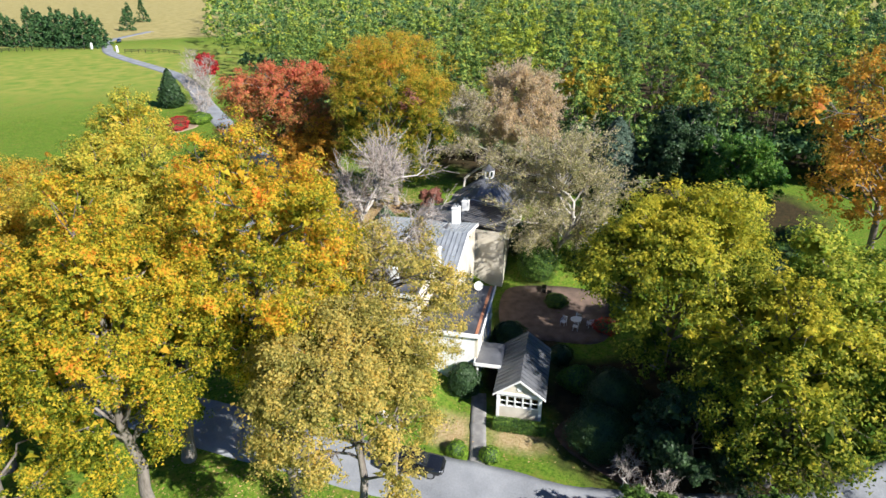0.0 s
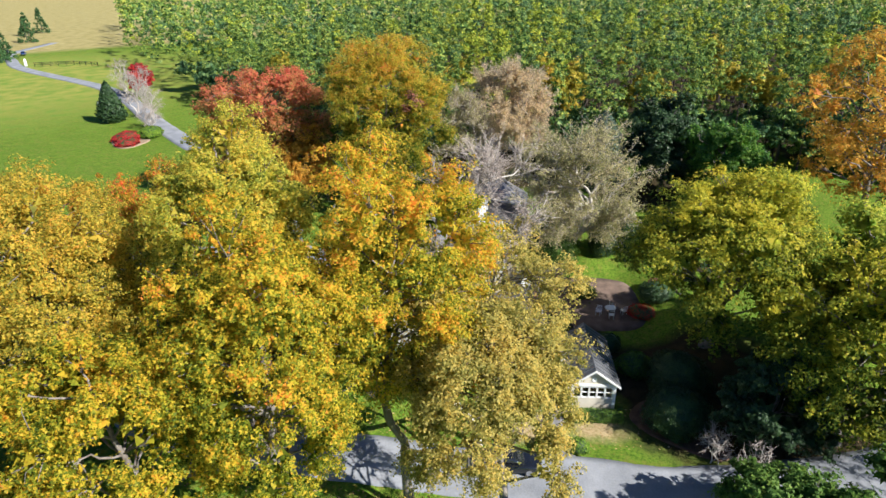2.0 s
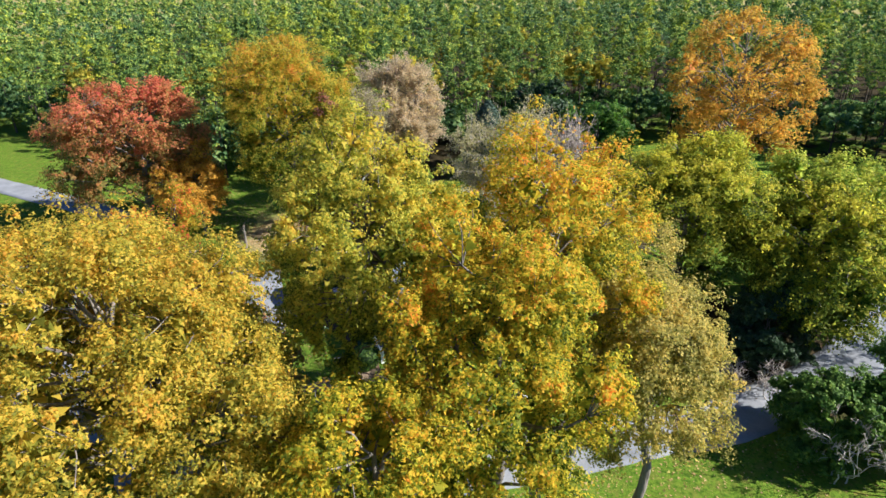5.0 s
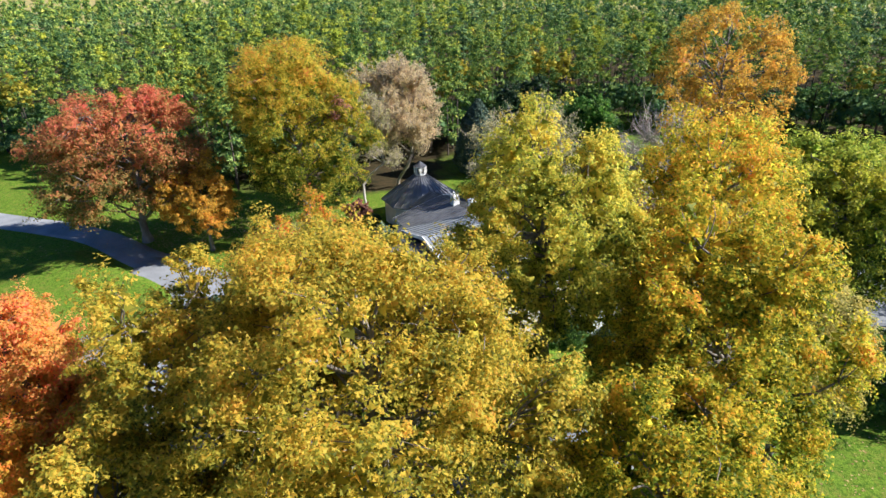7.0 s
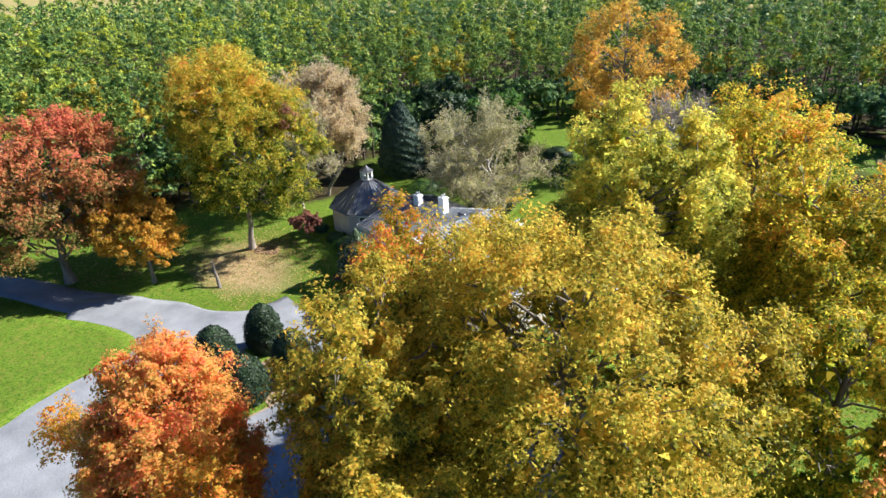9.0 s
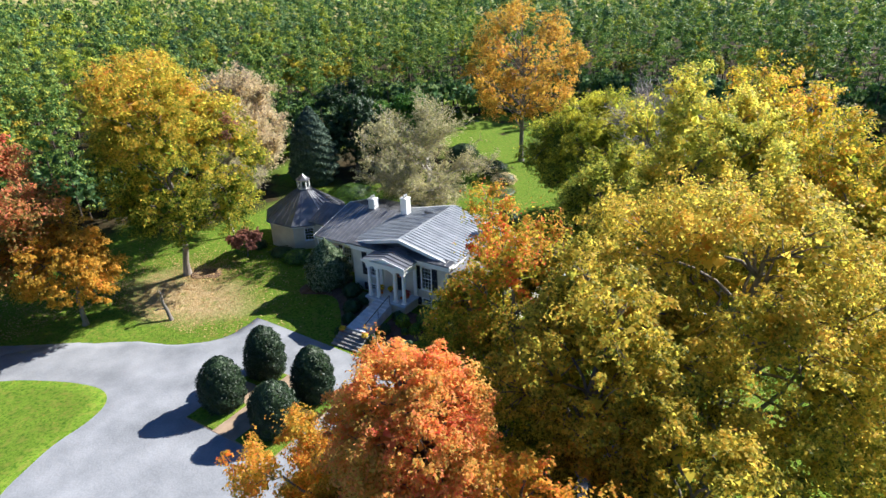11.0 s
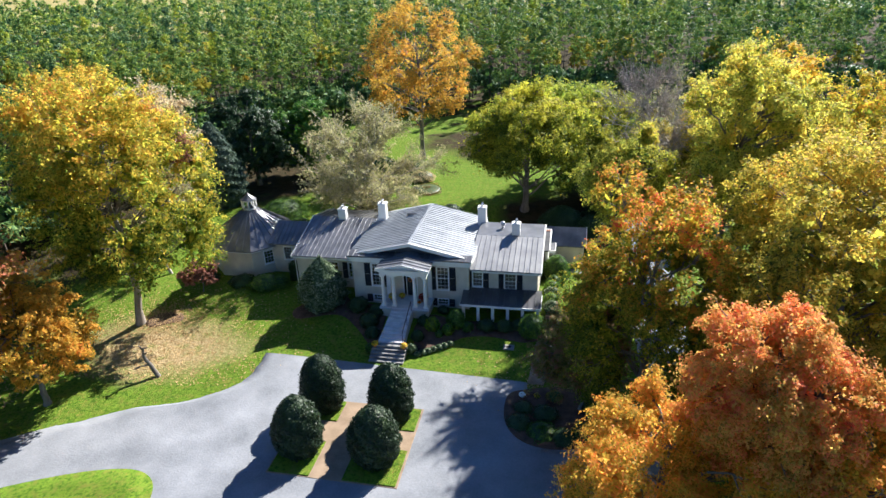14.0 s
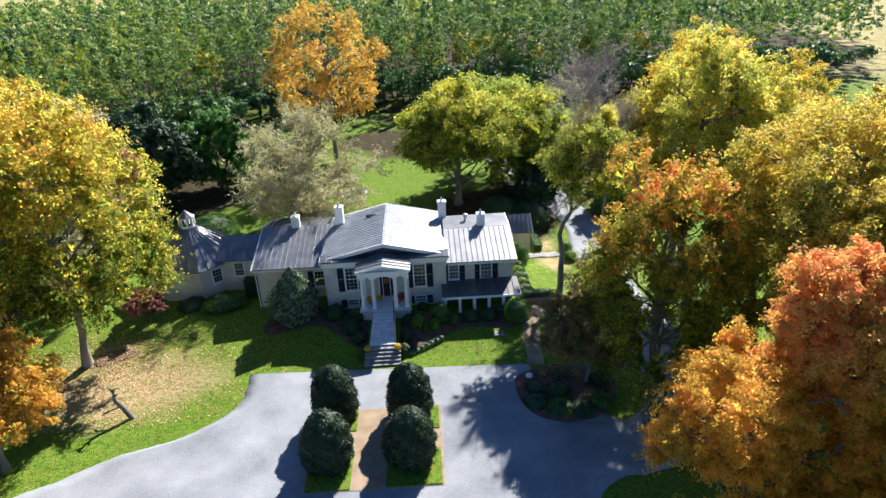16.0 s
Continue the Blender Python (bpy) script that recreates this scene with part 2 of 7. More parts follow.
M["leaf_fleck"] = foliage("pale_flecked_leaves", [(0.3, (0.05, 0.085, 0.035)), (0.55, (0.13, 0.18, 0.09)), (0.78, (0.34, 0.38, 0.24))], 1.5, 0.15, 0.6)
M["leaf_shrub"] = foliage("shrub_leaves", [(0.3, (0.051, 0.102, 0.020)), (0.6, (0.136, 0.221, 0.034)), (0.85, (0.272, 0.340, 0.051))], 1.2, 0.25)
M["leaf_lime"] = foliage("lime_shrub_leaves", [(0.3, (0.091, 0.169, 0.019)), (0.6, (0.208, 0.312, 0.026)), (0.85, (0.338, 0.416, 0.039))], 1.5, 0.25)
M["leaf_crimson"] = foliage("crimson_shrub_leaves", [(0.3, (0.208, 0.019, 0.023)), (0.6, (0.468, 0.033, 0.039)), (0.85, (0.598, 0.078, 0.052))], 1.0, 0.3)
M["leaf_purple"] = foliage("olive_purple_leaves", [(0.3, (0.10, 0.12, 0.03)), (0.5, (0.20, 0.17, 0.05)), (0.68, (0.26, 0.12, 0.08)), (0.88, (0.34, 0.08, 0.07))], 0.8, 0.3)
M["leaf_pink"] = foliage("dusky_pink_leaves", [(0.3, (0.169, 0.091, 0.065)), (0.6, (0.390, 0.169, 0.130)), (0.85, (0.546, 0.260, 0.182))], 1.0, 0.3)
M["leaf_mum"] = foliage("yellow_flowers", [(0.3, (0.130, 0.208, 0.026)), (0.45, (0.715, 0.468, 0.026)), (0.85, (0.780, 0.650, 0.039))], 9.0, 0.2)
# Yellow-green for differing trees, and for sunlight on pine crowns put into colour.
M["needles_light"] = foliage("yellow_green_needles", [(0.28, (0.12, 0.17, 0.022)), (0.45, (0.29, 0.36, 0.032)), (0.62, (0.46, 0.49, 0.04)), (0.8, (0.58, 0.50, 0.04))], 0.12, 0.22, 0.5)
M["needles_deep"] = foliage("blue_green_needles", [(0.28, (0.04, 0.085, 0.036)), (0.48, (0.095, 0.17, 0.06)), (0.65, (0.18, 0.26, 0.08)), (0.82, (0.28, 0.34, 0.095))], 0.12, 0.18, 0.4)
M["leaf_deep"] = foliage("deep_green_leaves", [(0.28, (0.04, 0.095, 0.014)), (0.5, (0.10, 0.20, 0.026)), (0.75, (0.23, 0.34, 0.04))], 0.5, 0.35, 0.4, gloss=0.15)
M["woods"] = foliage("mixed_wood_leaves", [(0.25, (0.15, 0.16, 0.02)), (0.45, (0.34, 0.30, 0.03)), (0.62, (0.50, 0.38, 0.035)), (0.85, (0.54, 0.27, 0.035))], 0.12, 0.35, 0.35)
M["needles"] = foliage("pine_needles", [(0.28, (0.05, 0.105, 0.03)), (0.45, (0.125, 0.21, 0.044)), (0.60, (0.25, 0.33, 0.055)), (0.78, (0.42, 0.42, 0.06))], 0.12, 0.2, 0.5)


def grass():
    """Mown lawn, greener and yellower by patches, straw-dry in the sunny bed of the big tree, fallen leaves, tan meadow far out."""
    m, n, l, p = _nodes("lawn")
    tc = n.new("ShaderNodeTexCoord")
    def tex(scale, det=4):
        t = n.new("ShaderNodeTexNoise"); t.inputs["Scale"].default_value, t.inputs["Detail"].default_value = scale, det
        l.new(tc.outputs["Object"], t.inputs["Vector"]); return t
    def mixc(fac, a, b):
        x = n.new("ShaderNodeMix"); x.data_type = "RGBA"
        l.new(fac, x.inputs[0])
        for s, v in ((6, a), (7, b)):
            if isinstance(v, tuple): x.inputs[s].default_value = (*v, 1)
            else: l.new(v, x.inputs[s])
        return x.outputs[2]
    def ramp(src, a, b):
        r = n.new("ShaderNodeMapRange"); r.inputs["From Min"].default_value, r.inputs["From Max"].default_value = a, b
        l.new(src, r.inputs[0]); return r.outputs[0]
    def blob(x, y, rx, ry, edge=0.6):
        mp = n.new("ShaderNodeMapping"); mp.vector_type = "TEXTURE"
        mp.inputs["Location"].default_value, mp.inputs["Scale"].default_value = (x, y, 0), (rx, ry, 1000)
        l.new(tc.outputs["Object"], mp.inputs[0])
        ln = n.new("ShaderNodeVectorMath"); ln.operation = "LENGTH"; l.new(mp.outputs[0], ln.inputs[0])
        wob = n.new("ShaderNodeMath"); wob.operation = "MULTIPLY_ADD"
        l.new(big.outputs["Fac"], wob.inputs[0]); wob.inputs[1].default_value = 0.7; l.new(ln.outputs["Value"], wob.inputs[2])
        return ramp(wob.outputs[0], 1.35, 1.35 - edge)
    big, mid, fine, leafy = tex(0.22), tex(1.1), tex(14), tex(5.5, 6)
    c = mixc(ramp(mid.outputs["Fac"], 0.3, 0.7), (0.06, 0.135, 0.009), (0.14, 0.25, 0.017))
    c = mixc(ramp(fine.outputs["Fac"], 0.3, 0.75), c, (0.19, 0.255, 0.025))
    clod = tex(4.5, 5)
    c = mixc(ramp(clod.outputs["Fac"], 0.44, 0.66), c, (0.06, 0.12, 0.010))
    tuft = tex(1.7, 6)
    c = mixc(ramp(tuft.outputs["Fac"], 0.50, 0.74), c, (0.19, 0.20, 0.035))
    straw = mixc(ramp(leafy.outputs["Fac"], 0.35, 0.65), (0.30, 0.22, 0.10), (0.50, 0.40, 0.22))
    for b in (blob(-21.5, -8.2, 10.0, 5.6), blob(17.8, 12.6, 2.6, 2.6), blob(17.6, 17.6, 2.0, 3.2)):
        patch = n.new("ShaderNodeMath"); patch.operation = "MULTIPLY"; patch.use_clamp = True
        l.new(b, patch.inputs[0]); l.new(ramp(mid.outputs["Fac"], 0.15, 0.52), patch.inputs[1])
        c = mixc(patch.outputs[0], c, straw)
    spot = n.new("ShaderNodeMath"); spot.operation = "MULTIPLY"; spot.use_clamp = True
    l.new(ramp(leafy.outputs["Fac"], 0.58, 0.72), spot.inputs[0]); l.new(ramp(big.outputs["Fac"], 0.42, 0.7), spot.inputs[1])
    c = mixc(spot.outputs[0], c, (0.32, 0.20, 0.06))
    # forest floor, its colour darkened for the trees' shade, and far meadow
    shaded_floor = mixc(ramp(mid.outputs["Fac"], 0.3, 0.7), (0.03, 0.03, 0.015), (0.07, 0.05, 0.025))
    far = n.new("ShaderNodeVectorMath"); far.operation = "LENGTH"; l.new(tc.outputs["Object"], far.inputs[0])
    meadow = mixc(ramp(big.outputs["Fac"], 0.3, 0.7), (0.25, 0.22, 0.075), (0.40, 0.34, 0.14))
    c = mixc(ramp(far.outputs["Value"], 285, 300), c, meadow)
    pale = mixc(ramp(big.outputs["Fac"], 0.35, 0.65), (0.16, 0.24, 0.03), (0.30, 0.29, 0.06))
    c = mixc(blob(-135, -150, 95, 95, 0.5), c, pale)
    c = mixc(blob(190, 170, 115, 130, 0.2), c, meadow)
    # Under garden trees this dark colour covers mulch and deep shade alike.
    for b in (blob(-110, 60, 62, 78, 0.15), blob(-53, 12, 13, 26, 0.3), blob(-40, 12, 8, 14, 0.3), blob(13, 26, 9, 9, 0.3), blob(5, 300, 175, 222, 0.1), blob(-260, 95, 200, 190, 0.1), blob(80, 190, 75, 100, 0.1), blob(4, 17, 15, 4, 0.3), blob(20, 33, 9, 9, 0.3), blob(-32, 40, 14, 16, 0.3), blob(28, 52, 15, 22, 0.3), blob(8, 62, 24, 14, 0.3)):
        c = mixc(b, c, shaded_floor)
    l.new(c, p.inputs["Base Color"])
    p.inputs["Roughness"].default_value, p.inputs["Specular IOR Level"].default_value = 0.9, 0.05
    bp = n.new("ShaderNodeBump"); bp.inputs["Strength"].default_value, bp.inputs["Distance"].default_value = 0.9, 0.12
    l.new(fine.outputs["Fac"], bp.inputs["Height"]); l.new(bp.outputs[0], p.inputs["Normal"])
    return m


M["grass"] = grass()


# ---- mesh helpers ----
def box(bm, x0, x1, y0, y1, z0, z1, bevel=0.0):
    v = [bm.verts.new((x, y, z)) for z in (z0, z1) for y in (y0, y1) for x in (x0, x1)]
    fs = [bm.faces.new([v[i] for i in q]) for q in ((0, 2, 3, 1), (4, 5, 7, 6), (0, 1, 5, 4), (2, 6, 7, 3), (0, 4, 6, 2), (1, 3, 7, 5))]
    if bevel:
        bmesh.ops.bevel(bm, geom=list({e for f in fs for e in f.edges}), offset=bevel, segments=1, affect="EDGES")


def prism(bm, poly, z0, z1):
    """An upright prism over a flat outline."""
    lo, hi = [bm.verts.new((x, y, z0)) for x, y in poly], [bm.verts.new((x, y, z1)) for x, y in poly]
    bm.faces.new(lo[::-1]), bm.faces.new(hi)
    for i in range(len(poly)):
        j = (i + 1) % len(poly)
        bm.faces.new((lo[i], lo[j], hi[j], hi[i]))


def solid(bm, quad, thick):
    """A slab under a planar quad."""
    q = [Vector(p) for p in quad]
    nrm = (q[1] - q[0]).cross(q[2] - q[0]).normalized()
    if nrm.z < 0:
        nrm = -nrm
    a, b = [bm.verts.new(p) for p in q], [bm.verts.new(p - nrm * thick) for p in q]
    bm.faces.new(a), bm.faces.new(b[::-1])
    for i in range(len(q)):
        j = (i + 1) % len(q)
        bm.faces.new((a[i], b[i], b[j], a[j]))


def ring_solid(bm, rings):
    """Closed loops of equal count, joined in order and capped."""
    vs = [[bm.verts.new(p) for p in r] for r in rings]
    for a, b in zip(vs, vs[1:]):
        for i in range(len(a)):
            j = (i + 1) % len(a)
            bm.faces.new((a[i], a[j], b[j], b[i]))
    bm.faces.new(vs[0][::-1]), bm.faces.new(vs[-1])


def turned(bm, profile, n=14, at=(0, 0)):
    ring_solid(bm, [[(at[0] + r * math.cos(6.2832 * k / n), at[1] + r * math.sin(6.2832 * k / n), z) for k in range(n)] for r, z in profile])


def thing(name, at=(0, 0, 0), label="", category="", group="", kind=""):
    e = new(name)
    e.location = at
    e.empty_display_size = 0.3
    return tagged(e, label, category, group, kind)


def finish(bm, name, material, smooth=False):
    bmesh.ops.recalc_face_normals(bm, faces=bm.faces)
    me = bpy.data.meshes.new(name)
    bm.to_mesh(me)
    bm.free()
    me.materials.append(material)
    if smooth:
        me.shade_smooth()
    return me


def part(name, bm, material, parent, label="", m=None, smooth=False):
    """One mesh object under a thing or a part. The bmesh is in the world's metres, less the thing's own place."""
    if m is not None:
        bm.transform(m)
    ob = new(name, finish(bm, name, material, smooth))
    ob.parent = parent
    return tagged(ob, label)


def structure(name, bm, material, label, category, smooth=False):
    return tagged(new(name, finish(bm, name, material, smooth)), label, category, kind="structure")


def raw(name, verts, faces, material, parent=None, smooth=False):
    me = bpy.data.meshes.new(name)
    verts = np.asarray(verts, dtype=np.float32).reshape(-1, 3)
    faces = np.asarray(faces, dtype=np.int32)
    k = faces.shape[1]
    me.vertices.add(len(verts)); me.vertices.foreach_set("co", verts.ravel())
    me.loops.add(faces.size); me.loops.foreach_set("vertex_index", faces.ravel())
    me.polygons.add(len(faces)); me.polygons.foreach_set("loop_start", np.arange(0, faces.size, k, dtype=np.int32))
    me.update(calc_edges=True)
    me.materials.append(material)
    if smooth:
        me.shade_smooth()
    ob = new(name, me)
    if parent is not None:
        ob.parent = parent
    return ob


# ---- ground ----
def sm(a, b, x):
    t = np.clip((x - a) / (b - a), 0, 1)
    return t * t * (3 - 2 * t)


def height(x, y):
    """The lie of the land: the house stands on a low terrace; the lawn falls away to the west."""
    x, y = np.asarray(x, float), np.asarray(y, float)
    terrace = 0.8 * sm(-8.2, -1.5, y) * sm(-13, -7, x) * (1 - sm(12, 16, x)) * (1 - sm(5, 10, y))
    west = -0.75 * sm(-9, -20, x) * sm(2, -9, y) * (1 - 0.6 * sm(-24, -32, y))
    east = 2.1 * sm(13, 18, x) * sm(-14, 10, y)
    rear = 1.9 * sm(8.0, 12.5, y) * sm(-13, -7, x)
    bank = 1 - sm(23, 30, y) * (1 - sm(14, 20, x))
    return terrace + west - np.maximum(east, rear) * bank * (1 - sm(40, 70, y))


def axis_steps(lo, hi, fine_lo, fine_hi, d):
    a = list(np.arange(fine_lo, fine_hi + d, d))
    s, x = d, fine_hi + d
    while x < hi:
        s *= 1.35; x += s; a.append(min(x, hi))
    s, x, b = d, fine_lo, []
    while x > lo:
        s *= 1.35; x -= s; b.append(max(x, lo))
    return np.array(b[::-1] + a)


gx, gy = axis_steps(-2500, 2500, -45, 35, 0.8), axis_steps(-2500, 2500, -45, 45, 0.8)
GX, GY = np.meshgrid(gx, gy)
GZ = height(GX, GY)
_n = len(gx)
_idx = np.arange(len(gx) * len(gy)).reshape(len(gy), _n)
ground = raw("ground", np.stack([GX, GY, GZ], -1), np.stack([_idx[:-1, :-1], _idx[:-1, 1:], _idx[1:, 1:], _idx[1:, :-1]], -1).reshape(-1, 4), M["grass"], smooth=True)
tagged(ground, "mown green lawn with dry patches, meadow far off", "ground", kind="structure")


def catmull(pts, per=8):
    p = np.array([2 * np.array(pts[0]) - np.array(pts[1])] + [np.array(q) for q in pts] + [2 * np.array(pts[-1]) - np.array(pts[-2])], float)
    out = []
    for i in range(1, len(p) - 2):
        for t in np.linspace(0, 1, per, endpoint=False):
            out.append(0.5 * (2 * p[i] + (p[i + 1] - p[i - 1]) * t + (2 * p[i - 1] - 5 * p[i] + 4 * p[i + 1] - p[i + 2]) * t * t + (3 * p[i] - p[i - 1] - 3 * p[i + 1] + p[i + 2]) * t ** 3))
    out.append(p[-2])
    return np.array(out)


def sheet(name, left, right, lift, material, label, category, across=6, rough=0.0):
    """A draped strip between two edge lines of equal count, with a skirt down into the ground."""
    L, R = np.array(left, float), np.array(right, float)
    ts = np.linspace(0, 1, across + 1)
    P = L[:, None, :] * (1 - ts)[None, :, None] + R[:, None, :] * ts[None, :, None]
    if rough:
        w = np.random.uniform(-rough, rough, (len(L), 2))
        P[:, 0] += w; P[:, -1] += np.random.uniform(-rough, rough, (len(L), 2))
    Z = height(P[..., 0], P[..., 1]) + lift
    V = np.concatenate([P, Z[..., None]], -1)
    lowl, lowr = V[:, :1].copy(), V[:, -1:].copy()
    lowl[..., 2] -= lift + 0.1; lowr[..., 2] -= lift + 0.1
    V = np.concatenate([lowl, V, lowr], 1)
    w = V.shape[1]
    ix = np.arange(len(L) * w).reshape(len(L), w)
    F = np.stack([ix[:-1, :-1], ix[:-1, 1:], ix[1:, 1:], ix[1:, :-1]], -1).reshape(-1, 4)
    return tagged(raw(name, V, F, material), label, category, kind="structure")


def ribbon(name, line, width, lift, material, label, category, per=8, across=4, rough=0.0):
    c = catmull(line, per)
    d = np.gradient(c, axis=0); d /= np.linalg.norm(d, axis=1)[:, None]
    nrm = np.stack([-d[:, 1], d[:, 0]], 1) * width / 2
    return sheet(name, c + nrm, c - nrm, lift, material, label, category, across, rough)


def patch(name, outline, lift, material, label, category, per=6, rings=6, kind="structure"):
    """A draped bed inside a closed smooth outline, fanned from its middle."""
    pts = list(outline)
    c = catmull([pts[-1]] + pts + [pts[0], pts[1]], per)[per:-per - 1]
    mid = c.mean(0)
    V, n = [], len(c)
    for r in np.linspace(1, 0.02, rings):
        q = mid + (c - mid) * r
        V.append(np.concatenate([q, (height(q[:, 0], q[:, 1]) + lift)[:, None]], 1))
    skirt = V[0].copy(); skirt[:, 2] -= lift + 0.1
    V = np.concatenate([skirt[None], np.array(V)], 0)
    ix = np.arange(V.shape[0] * n).reshape(-1, n)
    nx = np.roll(ix, -1, 1)
    F = np.stack([ix[:-1], nx[:-1], nx[1:], ix[1:]], -1).reshape(-1, 4)
    return tagged(raw(name, V.reshape(-1, 3), F, material), label, category, kind=kind)


# front court, drive round the east side, lane to the west
_ly = [-8.3, -10, -12, -13.2, -14.2, -15.1, -16.0, -17.9, -19.5, -21.5, -24, -27, -31, -36]
_lx = [-11.2, -11.0, -11.1, -11.9, -13.3, -15.1, -18.7, -21.6, -24.3, -26.0, -27.3, -22, -15, -13]
_rx = [11.2, 11.3, 11.5, 11.8, 12.5, 14, 16, 18, 18, 17.5, 14, 11, 9, 8]
_L, _R = catmull(list(zip(_lx, _ly)), 6), catmull(list(zip(_rx, [-9.2, -10, -12, -13.2, -14.2, -15.1, -16, -17.9, -19.5, -21.0, -22.2, -27, -31, -36])), 6)
sheet("road_1", _L, _R, 0.05, M["asphalt"], "pale grey gravelled asphalt forecourt before the house", "driveway", 24, 0.06)
ribbon("road_2", [(12.5, -18.7), (17, -18.9), (20.4, -16.5), (22.2, -11), (22.6, -4), (22.6, 3), (22.9, 10), (23.2, 16), (23.9, 22), (22.9, 30), (20.8, 39), (15, 50)], 4.8, 0.07, M["asphalt"], "grey asphalt drive curving round the house", "driveway", 10, 8, 0.06)
ribbon("road_3", [(-22, -20.5), (-28, -24.5), (-38, -30), (-52, -43), (-66, -56), (-87, -74), (-107, -90), (-129, -112), (-166, -163), (-190, -186), (-214, -204), (-260, -215)], 4.4, 0.036, M["asphalt"], "grey asphalt lane winding away to the west", "driveway", rough=0.05)
patch("lawn_1", [(-24.5, -26.3), (-21.8, -24.5), (-18.1, -22.8), (-14.4, -22.2), (-12.1, -23), (-11.0, -25), (-10.6, -28), (-9.5, -31), (-8, -36), (-14, -44), (-26, -42), (-33, -34), (-31, -29)], 0.09, M["grass"], "rounded mown green lawn beside the forecourt", "lawn")


# ---- the house ----
def pierced(bm, u0, u1, z0, z1, holes, thick):
    """A wall in the plane y = 0, its face towards -y, with openings cut through: holes as (u0, u1, z0, z1)."""
    us = sorted({u0, u1, *[h[0] for h in holes], *[h[1] for h in holes]})
    zs = sorted({z0, z1, *[h[2] for h in holes], *[h[3] for h in holes]})
    V = {(i, j, k): bm.verts.new((u, y, z)) for i, u in enumerate(us) for j, z in enumerate(zs) for k, y in enumerate((0, thick))}
    full = lambda i, j: 0 <= i < len(us) - 1 and 0 <= j < len(zs) - 1 and not any(h[0] < (us[i] + us[i + 1]) / 2 < h[1] and h[2] < (zs[j] + zs[j + 1]) / 2 < h[3] for h in holes)
    for i in range(len(us) - 1):
        for j in range(len(zs) - 1):
            if not full(i, j):
                continue
            for k in (0, 1):
                bm.faces.new([V[p] for p in ((i, j, k), (i + 1, j, k), (i + 1, j + 1, k), (i, j + 1, k))])
            for di, dj, a, b in ((-1, 0, (i, j), (i, j + 1)), (1, 0, (i + 1, j), (i + 1, j + 1)), (0, -1, (i, j), (i + 1, j)), (0, 1, (i, j + 1), (i + 1, j + 1))):
                if not full(i + di, j + dj):
                    bm.faces.new([V[p] for p in ((*a, 0), (*b, 0), (*b, 1), (*a, 1))])
    for v in [v for v in bm.verts if not v.link_faces]:
        bm.verts.remove(v)


def facing(x, y, deg=0):
    """Places a wall's own (u, depth, z) in the world: deg turns it from facing -y, anticlockwise."""
    return Matrix.Translation((x, y, 0)) @ Matrix.Rotation(radians(deg), 4, "Z")


def sash(parent, m, u0, u1, z0, z1, nx, ny, sill=True, frame_w=0.08):
    """A sash window in its opening: white frame and bars, panes behind, a sill."""
    bm = bmesh.new()
    y0, y1 = -0.03, 0.09
    box(bm, u0 - frame_w, u0 + 0.03, y0, y1, z0 - 0.02, z1 + frame_w), box(bm, u1 - 0.03, u1 + frame_w, y0, y1, z0 - 0.02, z1 + frame_w)
    box(bm, u0 + 0.03, u1 - 0.03, y0, y1, z1 - 0.02, z1 + frame_w), box(bm, u0 + 0.03, u1 - 0.03, y0, y1, z0 - 0.02, z0 + 0.05)
    zm = (z0 + z1) / 2
    box(bm, u0 + 0.03, u1 - 0.03, 0.02, 0.08, zm - 0.03, zm + 0.03)
    for i in range(1, nx):
        u = u0 + (u1 - u0) * i / nx
        box(bm, u - 0.014, u + 0.014, 0.03, 0.07, z0 + 0.05, zm - 0.03), box(bm, u - 0.014, u + 0.014, 0.03, 0.07, zm + 0.03, z1 - 0.02)
    for j in range(1, ny):
        z = z0 + (z1 - z0) * j / ny
        if abs(z - zm) > 0.05:
            for i in range(nx):
                a, b = u0 + (u1 - u0) * i / nx, u0 + (u1 - u0) * (i + 1) / nx
                box(bm, a + 0.015, b - 0.015, 0.032, 0.068, z - 0.014, z + 0.014)
    w = part("window", bm, M["white"], parent, "white-framed multi-pane sash window", m)
    for za, zb in ((z0 + 0.05, zm - 0.03), (zm + 0.03, z1 - 0.02)):
        bm = bmesh.new(); box(bm, u0 + 0.03, u1 - 0.03, 0.074, 0.082, za, zb)
        part("pane", bm, M["glass"], w, "dark window glass", m).visible_shadow = False
    if sill:
        bm = bmesh.new(); box(bm, u0 - frame_w - 0.04, u1 + frame_w + 0.04, -0.1, 0.05, z0 - 0.10, z0 - 0.022, 0.01)
        part("sill", bm, M["white"], w, "", m)
    return w


def shutter(parent, m, u0, u1, z0, z1):
    """A louvred shutter."""
    bm = bmesh.new()
    y0, y1 = -0.07, -0.01
    box(bm, u0, u0 + 0.06, y0, y1, z0, z1), box(bm, u1 - 0.06, u1, y0, y1, z0, z1)
    zm = (z0 + z1) / 2
    for z in (z0, zm - 0.04, z1 - 0.08):
        box(bm, u0 + 0.06, u1 - 0.06, y0, y1, z, z + 0.08)
    z = z0 + 0.1
    while z < z1 - 0.1:
        if abs(z + 0.02 - zm) > 0.07:
            solid(bm, [(u0 + 0.06, y0 + 0.01, z), (u1 - 0.06, y0 + 0.01, z), (u1 - 0.06, y1, z + 0.05), (u0 + 0.06, y1, z + 0.05)], 0.012)
        z += 0.07
    return part("shutter", bm, M["shutter"], parent, "black louvred wooden shutter", m)


